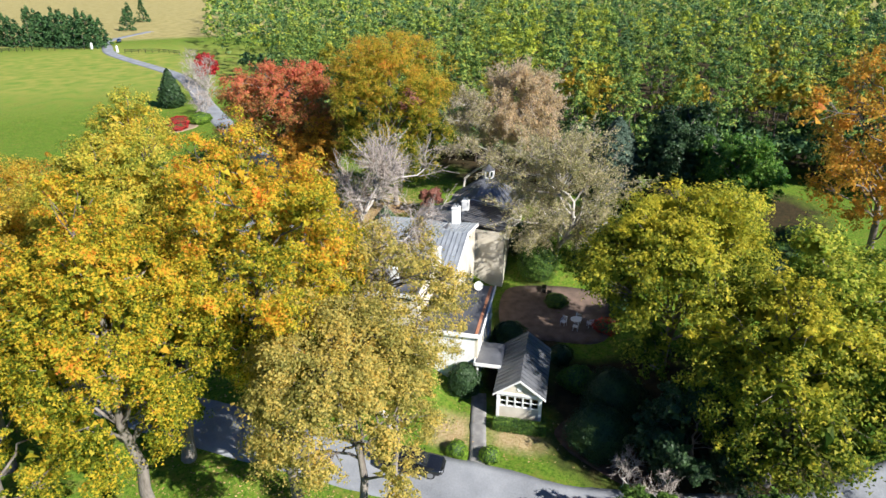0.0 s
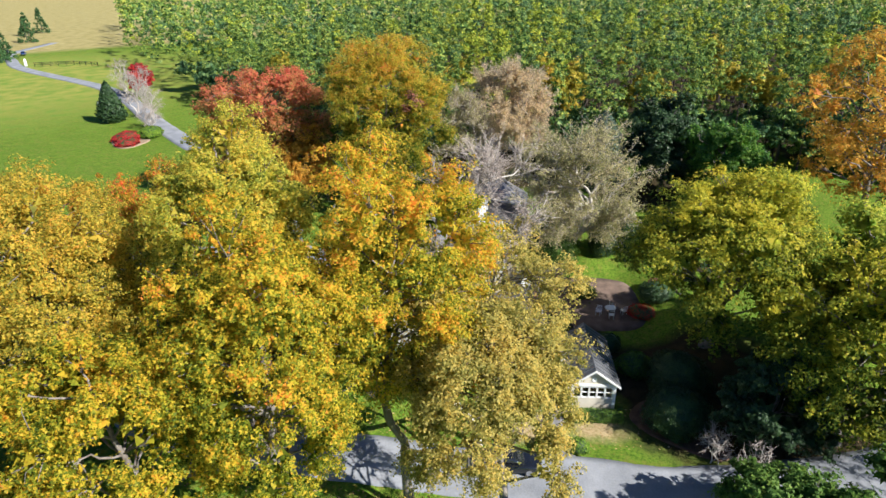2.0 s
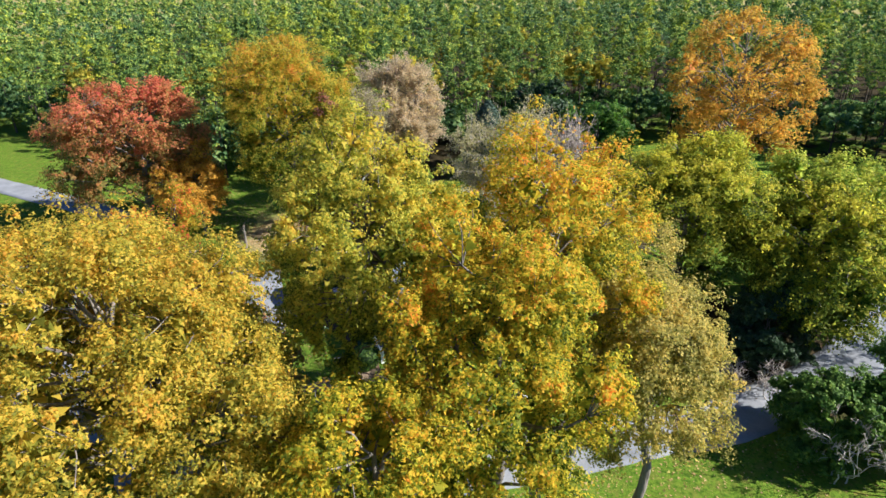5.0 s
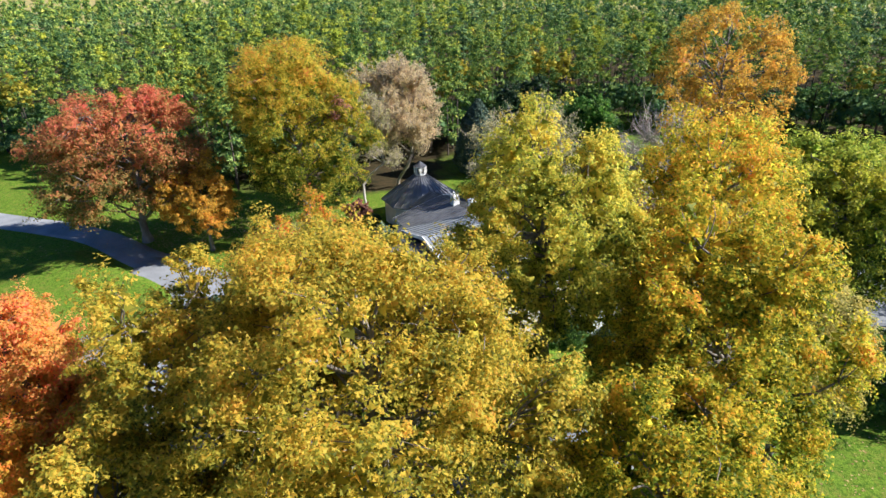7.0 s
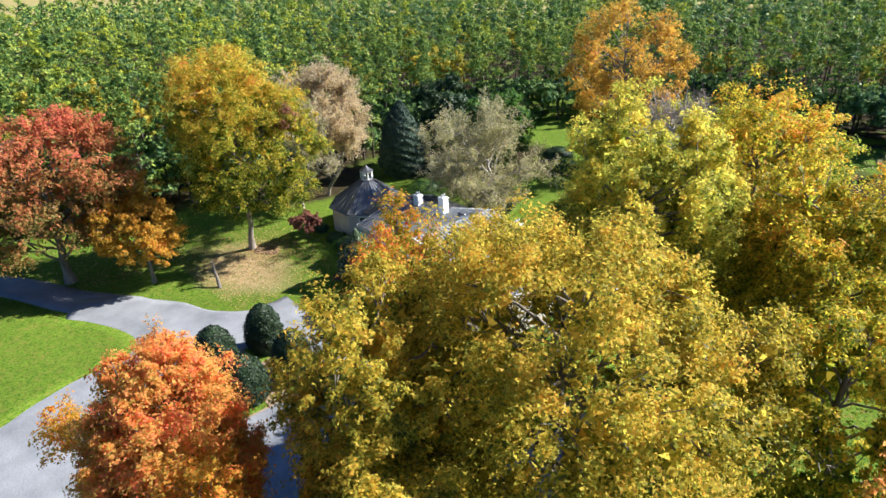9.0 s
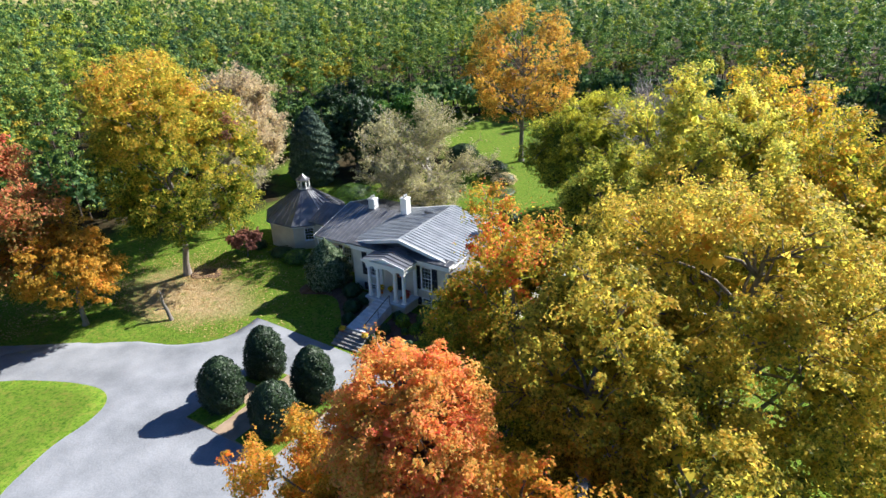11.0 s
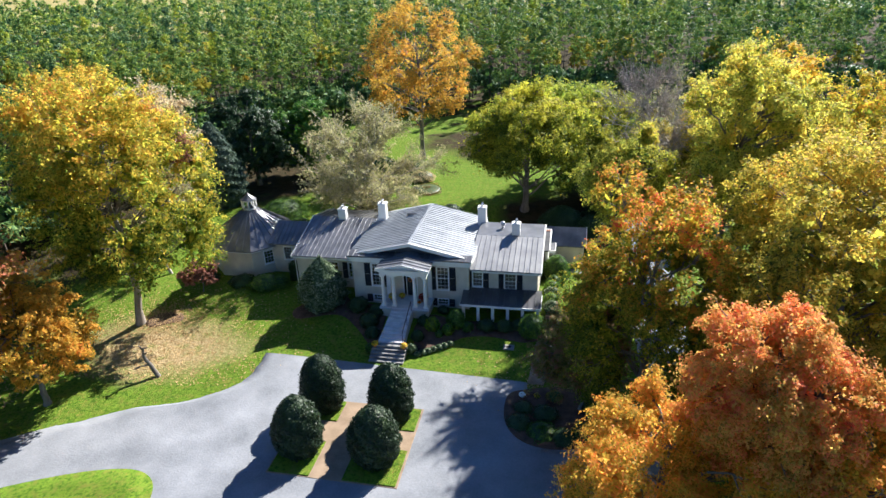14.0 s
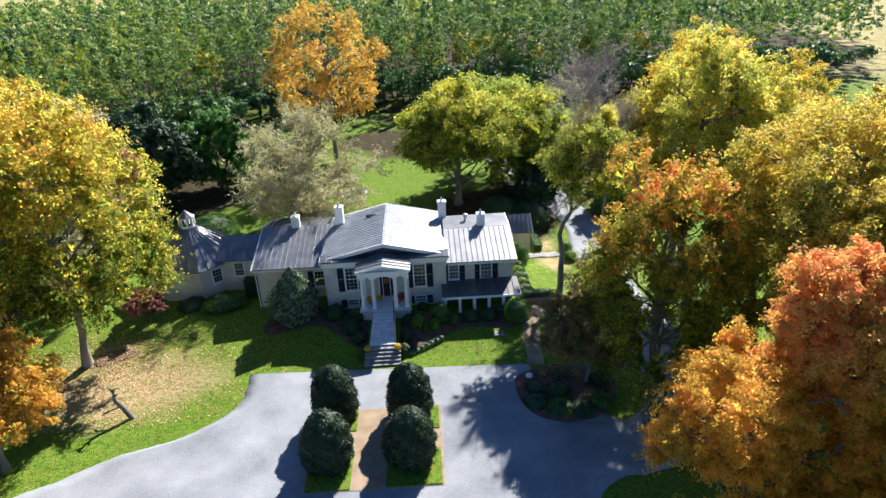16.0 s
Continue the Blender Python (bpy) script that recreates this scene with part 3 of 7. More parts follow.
def seam_roof(parent, el, er, rr, rl, width, material, label="standing-seam metal roof slope"):
    """A slope of standing-seam panels between its eave (left, right) and its top (right, left): a deck with each panel on it."""
    el, er, rr, rl = (Vector(p) for p in (el, er, rr, rl))
    bm = bmesh.new(); solid(bm, [p - Vector((0, 0, 0.03)) for p in (el, er, rr, rl)], 0.10)
    deck = part("roof", bm, material, parent, label)
    n = max(1, round((er - el).length / width))
    for i in range(n):
        a, b, g = i / n, (i + 1) / n, 0.012 / max((er - el).length / n, 0.05) / n
        q = [el.lerp(er, a + g), el.lerp(er, b - g), rl.lerp(rr, b - g), rl.lerp(rr, a + g)]
        bm = bmesh.new(); solid(bm, q, 0.025)
        up = (q[1] - q[0]).cross(q[2] - q[0] if (q[2] - q[0]).length > 0.1 else q[3] - q[0]).normalized()
        up = up if up.z > 0 else -up
        c0, c1 = q[0].lerp(q[1], 0.06), q[3].lerp(q[2], 0.06)
        solid(bm, [q[0] + up * 0.065, c0 + up * 0.065, c1 + up * 0.065, q[3] + up * 0.065], 0.07)
        part("panel", bm, material, deck)
    return deck


def chimney(parent, x, y, z0, z1, w=0.8, d=0.8, pots=2):
    bm = bmesh.new()
    box(bm, x - w / 2, x + w / 2, y - d / 2, y + d / 2, z0, z1 - 0.14, 0.015)
    box(bm, x - w / 2 - 0.05, x + w / 2 + 0.05, y - d / 2 - 0.05, y + d / 2 + 0.05, z1 - 0.14, z1 - 0.05, 0.015)
    box(bm, x - w / 2, x + w / 2, y - d / 2, y + d / 2, z1 - 0.05, z1, 0.015)
    c = part("chimney", bm, M["white"], parent, "white-painted stucco chimney")
    for i in range(pots):
        bm = bmesh.new()
        yy = y + (i - (pots - 1) / 2) * 0.34
        turned(bm, [(0.11, z1 - 0.02), (0.09, z1 + 0.12), (0.085, z1 + 0.2), (0.12, z1 + 0.23), (0.12, z1 + 0.27), (0.03, z1 + 0.36)], 10, (x, yy))
        part("chimney_pot", bm, M["alloy"], c, "small metal chimney cap")
    return c


house = thing("house", (0, 0, 0), "long low stucco house with white portico and grey metal roofs", "house")
F0 = facing(0, 0)
XL, XR, XM = -5.75, 5.25, -0.25
# main block
wins = [(-3.90, -2.85, 2.68, 4.95), (2.32, 3.37, 2.68, 4.95)]
base_w = [(-3.88, -2.92, 1.08, 1.70), (2.35, 3.31, 1.08, 1.70)]
door_hole = (-0.95, 0.45, 1.85, 4.55)
bm = bmesh.new(); pierced(bm, XL, XR, -0.3, 5.5, wins + base_w + [door_hole], 0.3)
part("wall", bm, M["stucco"], house, "pale tan stucco front wall", F0)
for a in (XL, XR - 0.3):
    bm = bmesh.new(); box(bm, a, a + 0.3, 0.302, 10.2, -0.3, 5.5)
    part("wall", bm, M["stucco"], house, "pale tan stucco side wall")
bm = bmesh.new(); pierced(bm, XL + 0.302, XR - 0.302, -2.3, 5.5, [], 0.3)
part("wall", bm, M["stucco"], house, "pale tan stucco rear wall", facing(0, 9.9))
bm = bmesh.new(); box(bm, XL + 0.31, XR - 0.31, 0.31, 9.88, 1.6, 1.8)
part("floor", bm, M["interior"], house)
bm = bmesh.new(); box(bm, XL + 0.31, XR - 0.31, 4.5, 4.7, 1.8, 5.5)
part("inner_wall", bm, M["interior"], house)
for w in wins:
    sash(house, F0, *w, 3, 6)
    shutter(house, F0, w[0] - 0.68, w[0] - 0.11, w[2] - 0.05, w[3] + 0.05), shutter(house, F0, w[1] + 0.11, w[1] + 0.68, w[2] - 0.05, w[3] + 0.05)
for w in base_w:
    sash(house, F0, *w, 3, 2, False, 0.06)
    shutter(house, F0, w[0] - 0.62, w[0] - 0.1, w[2] - 0.1, w[3] + 0.05), shutter(house, F0, w[1] + 0.1, w[1] + 0.62, w[2] - 0.1, w[3] + 0.05)
# front door with sidelights and fanlight
bm = bmesh.new()
for a, b in ((-0.95, -0.85), (-0.62, -0.56), (0.06, 0.12), (0.35, 0.45)):
    box(bm, a, b, -0.02, 0.16, 1.85, 4.45)
box(bm, -0.95, 0.45, -0.02, 0.16, 4.45, 4.55), box(bm, -0.85, 0.35, -0.01, 0.15, 4.02, 4.1)
dframe = part("door_surround", bm, M["white"], house, "white door surround with sidelights")
for a, b, c, d in ((-0.84, -0.63, 1.9, 4.0), (0.13, 0.34, 1.9, 4.0), (-0.84, 0.34, 4.11, 4.44)):
    bm = bmesh.new(); box(bm, a, b, 0.06, 0.07, c, d)
    part("pane", bm, M["glass"], dframe)
bm = bmesh.new(); box(bm, -0.55, 0.05, 0.05, 0.11, 1.87, 4.0, 0.01)
for a, b in ((-0.48, -0.28), (-0.22, -0.02)):
    for c, d in ((2.0, 2.6), (2.75, 3.3), (3.42, 3.9)):
        box(bm, a, b, 0.035, 0.06, c, d, 0.012)
fdoor = part("door", bm, M["shutter"], house, "black panelled front door")
bm = bmesh.new(); turned(bm, [(0.02, 0), (0.035, 0.02), (0.03, 0.05), (0.01, 0.06)], 8)
part("door_knob", bm, M["alloy"], fdoor, "", Matrix.Translation((-0.01, 0.03, 2.85)) @ Matrix.Rotation(radians(90), 4, "X"))
bm = bmesh.new()
ring_solid(bm, [[(-0.25 + (0.17 + 0.05 * math.cos(b)) * math.cos(a), 0.02 + 0.04 * math.sin(b), 3.45 + (0.17 + 0.05 * math.cos(b)) * math.sin(a)) for b in [k * 1.0472 for k in range(6)]] for a in [j * 0.3142 for j in range(20)]])
part("wreath", bm, M["pumpkin"], fdoor, "orange autumn wreath")
# cornice at each side of the porch, and the pent strip of roof above it
bm = bmesh.new()
for a, b in ((XL - 0.25, XR + 0.25),):
    box(bm, a, b, -0.28, 0.35, 5.42, 5.58), box(bm, a - 0.08, b + 0.08, -0.38, 0.35, 5.58, 5.78), box(bm, a + 0.1, b - 0.1, -0.12, 0, 5.12, 5.42)
part("cornice", bm, M["white"], house, "white moulded cornice")
seam_roof(house, (XL - 0.3, -0.40, 5.82), (XR + 0.3, -0.40, 5.82), (XR + 0.3, 0.62, 5.98), (XL - 0.3, 0.62, 5.98), 0.55, M["roof_dark"], "narrow dark metal roof strip")
ZE, ZR = 5.72, 7.08
# Pediment wall takes the dark roof metal, which also paints the recess's shade.
bm = bmesh.new()
prism(bm, [(XL + 0.1, 5.6), (XR - 0.1, 5.6), (XM, ZR - 0.18)], 0, 0.15)
part("pediment", bm, M["roof_dark"], house, "recessed pediment wall, shade of the recess put into its dark colour", Matrix.Translation((0, 0.75, 0)) @ Matrix.Rotation(radians(90), 4, "X"))
for sgn in (-1, 1):
    e = XM + sgn * 5.85
    seam_roof(house, (e, 0.25 if sgn < 0 else 10.45, ZE), (e, 10.45 if sgn < 0 else 0.25, ZE), (XM, 10.45 if sgn < 0 else 0.25, ZR), (XM, 0.25 if sgn < 0 else 10.45, ZR), 0.44, M["roof"], "grey standing-seam metal roof slope")
    for y0, y1 in ((0.12, 0.245), (10.455, 10.55)):
        bm = bmesh.new()
        a, b = Vector((e, y0, ZE + 0.02)), Vector((XM, y0, ZR + 0.02))
        ring_solid(bm, [[(p.x, y0, p.z), (p.x, y1, p.z), (p.x, y1, p.z - 0.34), (p.x, y0, p.z - 0.34)] for p in (a, b)])
        part("rake_board", bm, M["white"], house, "white raking fascia board")
    bm = bmesh.new(); box(bm, min(e, e - sgn * 0.12), max(e, e - sgn * 0.12), 0.25, 10.4, ZE - 0.36, ZE - 0.14)
    part("fascia", bm, M["white"], house)
bm = bmesh.new(); solid(bm, [(XM - 0.14, 0.25, ZR + 0.02), (XM + 0.14, 0.25, ZR + 0.02), (XM + 0.14, 10.45, ZR + 0.02), (XM - 0.14, 10.45, ZR + 0.02)], 0.05)
part("ridge_cap", bm, M["roof"], house)
bm = bmesh.new(); prism(bm, [(XL + 0.1, 5.5), (XR - 0.1, 5.5), (XM, ZR - 0.15)], 0, 0.2)
part("gable", bm, M["stucco"], house, "rear gable wall", Matrix.Translation((0, 10.1, 0)) @ Matrix.Rotation(radians(90), 4, "X"))
bm = bmesh.new(); box(bm, -2.3, -1.3, 7.85, 8.05, 6.6, 6.95, 0.02)
part("roof_vent", bm, M["roof_dark"], house, "dark roof vent")

# portico
PX0, PX1, PY = -2.5, 1.85, -2.15
PC = (PX0 + PX1) / 2
bm = bmesh.new(); box(bm, PX0 - 0.12, PX1 + 0.12, PY - 0.25, -0.002, 1.62, 1.80, 0.02)
part("porch_floor", bm, M["walk"], house, "pale grey porch floor")
bm = bmesh.new(); box(bm, PX0, PX1, PY - 0.1, -0.002, 0.2, 1.618)
part("porch_base", bm, M["stucco"], house)
cols = (PX0 + 0.24, PX0 + 1.20, PX1 - 1.20, PX1 - 0.24)
for cx in cols:
    bm = bmesh.new()
    box(bm, cx - 0.22, cx + 0.22, PY, PY + 0.44, 1.802, 1.92)
    turned(bm, [(0.20, 1.92), (0.20, 1.97), (0.17, 2.0), (0.175, 2.9), (0.145, 4.62), (0.165, 4.66), (0.17, 4.72)], 16, (cx, PY + 0.22))
    box(bm, cx - 0.2, cx + 0.2, PY + 0.02, PY + 0.42, 4.72, 4.8)
    part("column", bm, M["white"], house, "white round porch column")
for cx in (PX0 + 0.2, PX1 - 0.2):
    bm = bmesh.new(); box(bm, cx - 0.18, cx + 0.18, -0.16, -0.002, 1.802, 4.8)
    part("pilaster", bm, M["white"], house)
bm = bmesh.new()
box(bm, PX0, PX1, PY + 0.02, PY + 0.42, 4.98, 5.3), box(bm, PX0, PX0 + 0.4, PY + 0.422, -0.13, 4.82, 5.3), box(bm, PX1 - 0.4, PX1, PY + 0.422, -0.13, 4.82, 5.3)
for a, b in zip(cols, cols[1:]):
    for k in range(8):
        t0, t1 = k / 8, (k + 1) / 8
        f = lambda t: 4.98 - 0.18 * (abs(2 * t - 1) ** 2.4)
        x0, x1 = a + 0.2 + (b - a - 0.4) * t0, a + 0.2 + (b - a - 0.4) * t1
        ring_solid(bm, [[(x, PY + 0.06, 4.979), (x, PY + 0.38, 4.979), (x, PY + 0.38, f(t) - 0.02), (x, PY + 0.06, f(t) - 0.02)] for x, t in ((x0, t0), (x1, t1))])
for cx in cols:
    box(bm, cx - 0.2, cx + 0.2, PY + 0.06, PY + 0.38, 4.8, 4.979)
box(bm, PX0 - 0.12, PX1 + 0.12, PY - 0.12, -0.29, 5.3, 5.41), box(bm, PX0 - 0.22, PX1 + 0.22, PY - 0.22, -0.39, 5.41, 5.56)
part("entablature", bm, M["white"], house, "white arched porch entablature")
bm = bmesh.new(); prism(bm, [(PX0 - 0.1, 5.56), (PX1 + 0.1, 5.56), (PC, 6.0)], 0, 0.12)
part("pediment", bm, M["white"], house, "white porch pediment", Matrix.Translation((0, PY + 0.2, 0)) @ Matrix.Rotation(radians(90), 4, "X"))
for sgn in (-1, 1):
    e = PC + sgn * 2.42
    y0, y1 = (PY - 0.24, 0.7) if sgn < 0 else (0.7, PY - 0.24)
    seam_roof(house, (e, y0, 5.62), (e, y1, 5.62), (PC, y1, 6.14), (PC, y0, 6.14), 0.48, M["roof_mid"], "small metal porch roof slope")
    bm = bmesh.new()
    ring_solid(bm, [[(x, PY - 0.30, z), (x, PY - 0.245, z), (x, PY - 0.245, z - 0.2), (x, PY - 0.30, z - 0.2)] for x, z in ((e, 5.66), (PC, 6.18))])
    part("rake_board", bm, M["white"], house)

# porch stair: long stone flight, landing, lower wooden-edged steps
for i in range(9):
    z = 1.72 - 0.098 * i
    y0 = PY - 0.26 - 0.46 * i
    bm = bmesh.new(); box(bm, -1.42 - 0.02 * i, 0.46 + 0.02 * i, y0 - 0.48, y0 - 0.003, -0.1, z, 0.015)
    part("step", bm, M["walk"], house, "pale grey porch step")
for i in range(5):
    z = 0.80 - 0.165 * i
    y0 = -6.62 - 0.34 * i
    bm = bmesh.new(); box(bm, -1.95, 1.0, y0 - 0.36, y0 - 0.003 if i else y0, -0.1, z, 0.012)
    part("step", bm, M["stone"], house, "broad weathered entrance step")
bm = bmesh.new()
pts = [(0.42, -2.6, 2.7), (0.55, -6.4, 1.75)]
for (x, y, z) in pts + [(0.48, -4.5, 2.22)]:
    box(bm, x - 0.02, x + 0.02, y - 0.02, y + 0.02, 0.5, z)
ring_solid(bm, [[(x - 0.03, y, z - 0.02), (x + 0.03, y, z - 0.02), (x + 0.03, y, z + 0.03), (x - 0.03, y, z + 0.03)] for x, y, z in pts])
part("handrail", bm, M["iron"], house, "black iron handrail")

# east wing
EX0, EX1, EY = XR, 11.4, 0.5
ew = [(5.55, 6.40, 2.95, 4.45), (8.45, 9.45, 2.85, 4.45)]
FE = facing(0, EY)
bm = bmesh.new(); pierced(bm, EX0 + 0.002, EX1, -0.3, 4.62, ew + [(6.0, 7.0, 1.0, 2.2), (8.0, 9.0, 1.0, 2.2), (9.8, 10.8, 1.0, 2.2)], 0.3)
part("wall", bm, M["stucco"], house, "pale tan stucco wing wall", FE)
bm = bmesh.new(); box(bm, EX1 - 0.3, EX1, EY + 0.302, 8.3, -1.2, 4.9)
part("wall", bm, M["stucco"], house, "pale tan stucco end wall")
bm = bmesh.new(); box(bm, EX0 + 0.002, EX1 - 0.302, 8.0, 8.3, -0.3, 6.0)
part("wall", bm, M["stucco"], house)
bm = bmesh.new(); box(bm, EX0 + 0.01, EX1 - 0.31, 3.4, 3.6, 0, 4.8)
part("inner_wall", bm, M["interior"], house)
for w in ew:
    sash(house, FE, *w, 3, 4)
    shutter(house, FE, w[0] - 0.55 if w[0] > 6 else w[0] - 0.28, w[0] - 0.1, w[2] - 0.05, w[3] + 0.05), shutter(house, FE, w[1] + 0.1, w[1] + 0.6, w[2] - 0.05, w[3] + 0.05)
bm = bmesh.new(); box(bm, EX0 + 0.3, EX1 + 0.16, 0.14, EY, 4.55, 4.70), box(bm, EX0 + 0.3, EX1 + 0.22, 0.06, EY, 4.70, 4.84)
part("cornice", bm, M["white"], house, "white wing cornice")
seam_roof(house, (EX0 + 0.05, 0.02, 4.90), (EX1 + 0.25, 0.02, 4.90), (EX1 + 0.25, 5.0, 6.14), (EX0 + 0.05, 5.0, 6.14), 0.5, M["roof_pale"], "pale grey metal wing roof slope")
bm = bmesh.new(); box(bm, EX0 + 0.05, EX1 + 0.25, 5.003, 8.3, 6.02, 6.16, 0.02)
part("flat_roof", bm, M["roof_mid"], house, "flat brownish-grey wing roof")
bm = bmesh.new()
ring_solid(bm, [[(EX1 + 0.255, y, z), (EX1 + 0.36, y, z), (EX1 + 0.36, y, z - 0.3), (EX1 + 0.255, y, z - 0.3)] for y, z in ((0.0, 4.92), (5.0, 6.18), (8.3, 6.18))])
part("rake_board", bm, M["white"], house)
bm = bmesh.new(); prism(bm, [(0.5, 4.7), (8.29, 4.7), (8.29, 6.0), (5.0, 6.0)], 0, 0.28)
part("gable", bm, M["stucco"], house, "", Matrix.Translation((EX1 - 0.29, 0, 0)) @ Matrix(((0, 0, 1, 0), (1, 0, 0, 0), (0, 1, 0, 0), (0, 0, 0, 1))))
# rear flat-roofed range with its white edge; the ground lies lower behind the house
RX0, RX1, RY0, RY1, RZ = 3.4, 12.1, 10.62, 13.75, 3.3
bm = bmesh.new(); box(bm, RX0, RX1, RY0, RY1, RZ - 0.14, RZ, 0.02)
part("flat_roof", bm, M["roof_dark"], house, "dark flat roof of the rear range")
bm = bmesh.new(); box(bm, EX0 + 0.32, RX1, 8.31, RY0 - 0.003, RZ - 0.14, RZ, 0.02)
part("flat_roof", bm, M["roof_dark"], house)
bm = bmesh.new(); box(bm, RX0 - 0.1, RX1 + 0.1, RY1 + 0.003, RY1 + 0.12, RZ - 0.3, RZ + 0.06)
part("fascia", bm, M["white"], house)
bm = bmesh.new(); box(bm, RX1 + 0.003, RX1 + 0.12, 8.4, RY1, RZ - 0.3, RZ + 0.06)
part("fascia", bm, M["white"], house)
bm = bmesh.new(); box(bm, RX0, RX1, RY1 - 0.45, RY1 - 0.2, RZ + 0.004, RZ + 0.05)
part("flashing", bm, M["terracotta"], house, "rusty red roof flashing")
rw = [(1.2, 2.1, -0.4, 1.2), (3.4, 4.3, -0.4, 1.2), (5.6, 6.5, -0.4, 1.2), (7.2, 8.1, 0.6, 2.4)]
FR = facing(RX1 - 0.1, RY1 - 0.2, 180)
bm = bmesh.new(); pierced(bm, 0, RX1 - RX0 - 0.3, -2.3, RZ - 0.145, rw, 0.25)
part("wall", bm, M["stucco"], house, "pale stucco rear wall with windows", FR)
for w in rw:
    sash(house, FR, *w, 3, 4)
bm = bmesh.new(); box(bm, RX1 - 0.35, RX1 - 0.1, 8.4, RY1 - 0.452, -2.3, RZ - 0.145)
part("wall", bm, M["white"], house, "white-painted end wall of the rear range")
bm = bmesh.new(); box(bm, XR - 0.3, XR + 0.05, 10.202, 10.6, -2.3, RZ)
part("wall", bm, M["stucco"], house)
# low glazed porch under a shed roof
seam_roof(house, (4.75, -1.95, 2.40), (11.8, -1.95, 2.40), (11.8, 0.49, 2.90), (4.75, 0.49, 2.90), 0.55, M["roof_dark"], "dark metal shed roof")
bm = bmesh.new(); box(bm, 4.7, 11.85, -2.02, -1.955, 2.22, 2.42), box(bm, 11.805, 11.87, -1.95, 0.45, 2.22, 2.45)
part("fascia", bm, M["white"], house, "white porch fascia")
for i in range(6):
    x = 5.02 + 1.31 * i
    bm = bmesh.new(); box(bm, x - 0.13, x + 0.13, -1.92, -1.68, 0.3, 2.215, 0.015)
    part("post", bm, M["white"], house, "white square porch post")
bm = bmesh.new(); box(bm, 4.9, 11.7, -1.9, 0.45, 0.2, 0.78)
part("porch_base", bm, M["stucco"], house)
# west wing
WX0, WY = -12.6, 2.7
ww = [(-9.3, -8.3, 1.9, 3.5), (-7.2, -6.3, 1.9, 3.5)]
FW = facing(0, WY)
bm = bmesh.new(); pierced(bm, WX0, XL - 0.002, -0.3, 3.95, ww, 0.3)
part("wall", bm, M["stucco"], house, "pale tan stucco wing wall", FW)
for w in ww:
    sash(house, FW, *w, 3, 4)
    shutter(house, FW, w[0] - 0.6, w[0] - 0.1, w[2] - 0.05, w[3] + 0.05)
bm = bmesh.new(); prism(bm, [(WY + 0.302, -0.3), (13.3, -0.3), (13.3, 5.0), (8.6, 5.7), (WY + 0.302, 4.0)], 0, 0.3)
part("wall", bm, M["stucco"], house, "", Matrix.Translation((WX0, 0, 0)) @ Matrix(((0, 0, 1, 0), (1, 0, 0, 0), (0, 1, 0, 0), (0, 0, 0, 1))))
bm = bmesh.new(); box(bm, XL - 1.0, XL - 0.7, 10.0, 13.3, -2.3, 4.7)
part("wall", bm, M["stucco"], house)
bm = bmesh.new(); box(bm, WX0 + 0.302, XL - 1.002, 13.0, 13.3, -2.3, 4.7)
part("wall", bm, M["stucco"], house, "pale sunlit stucco rear wall")
bm = bmesh.new(); box(bm, WX0 - 0.2, XL - 0.28, WY - 0.36, WY, 3.88, 4.02), box(bm, WX0 - 0.25, XL - 0.28, WY - 0.44, WY, 4.02, 4.14)
part("cornice", bm, M["white"], house)
seam_roof(house, (WX0 - 0.25, WY - 0.46, 4.20), (XL - 0.12, WY - 0.46, 4.20), (XL - 0.12, 8.6, 5.92), (WX0 - 0.25, 8.6, 5.92), 0.5, M["roof_mid"], "brownish-grey metal west wing roof slope")
seam_roof(house, (XL - 0.65, 13.5, 4.85), (WX0 - 0.25, 13.5, 4.85), (WX0 - 0.25, 8.603, 5.92), (XL - 0.65, 8.603, 5.92), 0.5, M["roof_dark"], "dark metal rear roof slope")
bm = bmesh.new()
ring_solid(bm, [[(WX0 - 0.255, y, z), (WX0 - 0.36, y, z), (WX0 - 0.36, y, z - 0.28), (WX0 - 0.255, y, z - 0.28)] for y, z in ((WY - 0.5, 4.22), (8.6, 5.95), (13.5, 4.88))])
part("rake_board", bm, M["white"], house, "white rake board")
for x in (WX0 - 0.12,):
    bm = bmesh.new(); turned(bm, [(0.05, 0.0), (0.05, 3.9)], 8, (x, WY - 0.12))
    part("downspout", bm, M["white"], house, "white downspout")
# link to the octagon
LX0, LX1, LY = -17.2, WX0, 6.6
lw = [(-15.9, -15.0, 1.55, 3.0)]
bm = bmesh.new(); pierced(bm, LX0, LX1 - 0.002, -0.3, 3.4, lw, 0.3)
part("wall", bm, M["stucco"], house, "", facing(0, LY))
sash(house, facing(0, LY), *lw[0], 3, 4)
bm = bmesh.new(); box(bm, LX0, LX1 - 0.002, 11.7, 12.0, -0.3, 3.4)
part("wall", bm, M["stucco"], house)
seam_roof(house, (LX0 - 0.3, LY - 0.3, 3.45), (LX1 - 0.02, LY - 0.3, 3.45), (LX1 - 0.02, 9.3, 4.9), (LX0 - 0.3, 9.3, 4.9), 0.5, M["roof_mid"], "slate-grey metal link roof slope")
seam_roof(house, (LX1 - 0.02, 12.3, 3.45), (LX0 - 0.3, 12.3, 3.45), (LX0 - 0.3, 9.303, 4.9), (LX1 - 0.02, 9.303, 4.9), 0.5, M["roof_mid"], "slate-grey metal link roof slope")
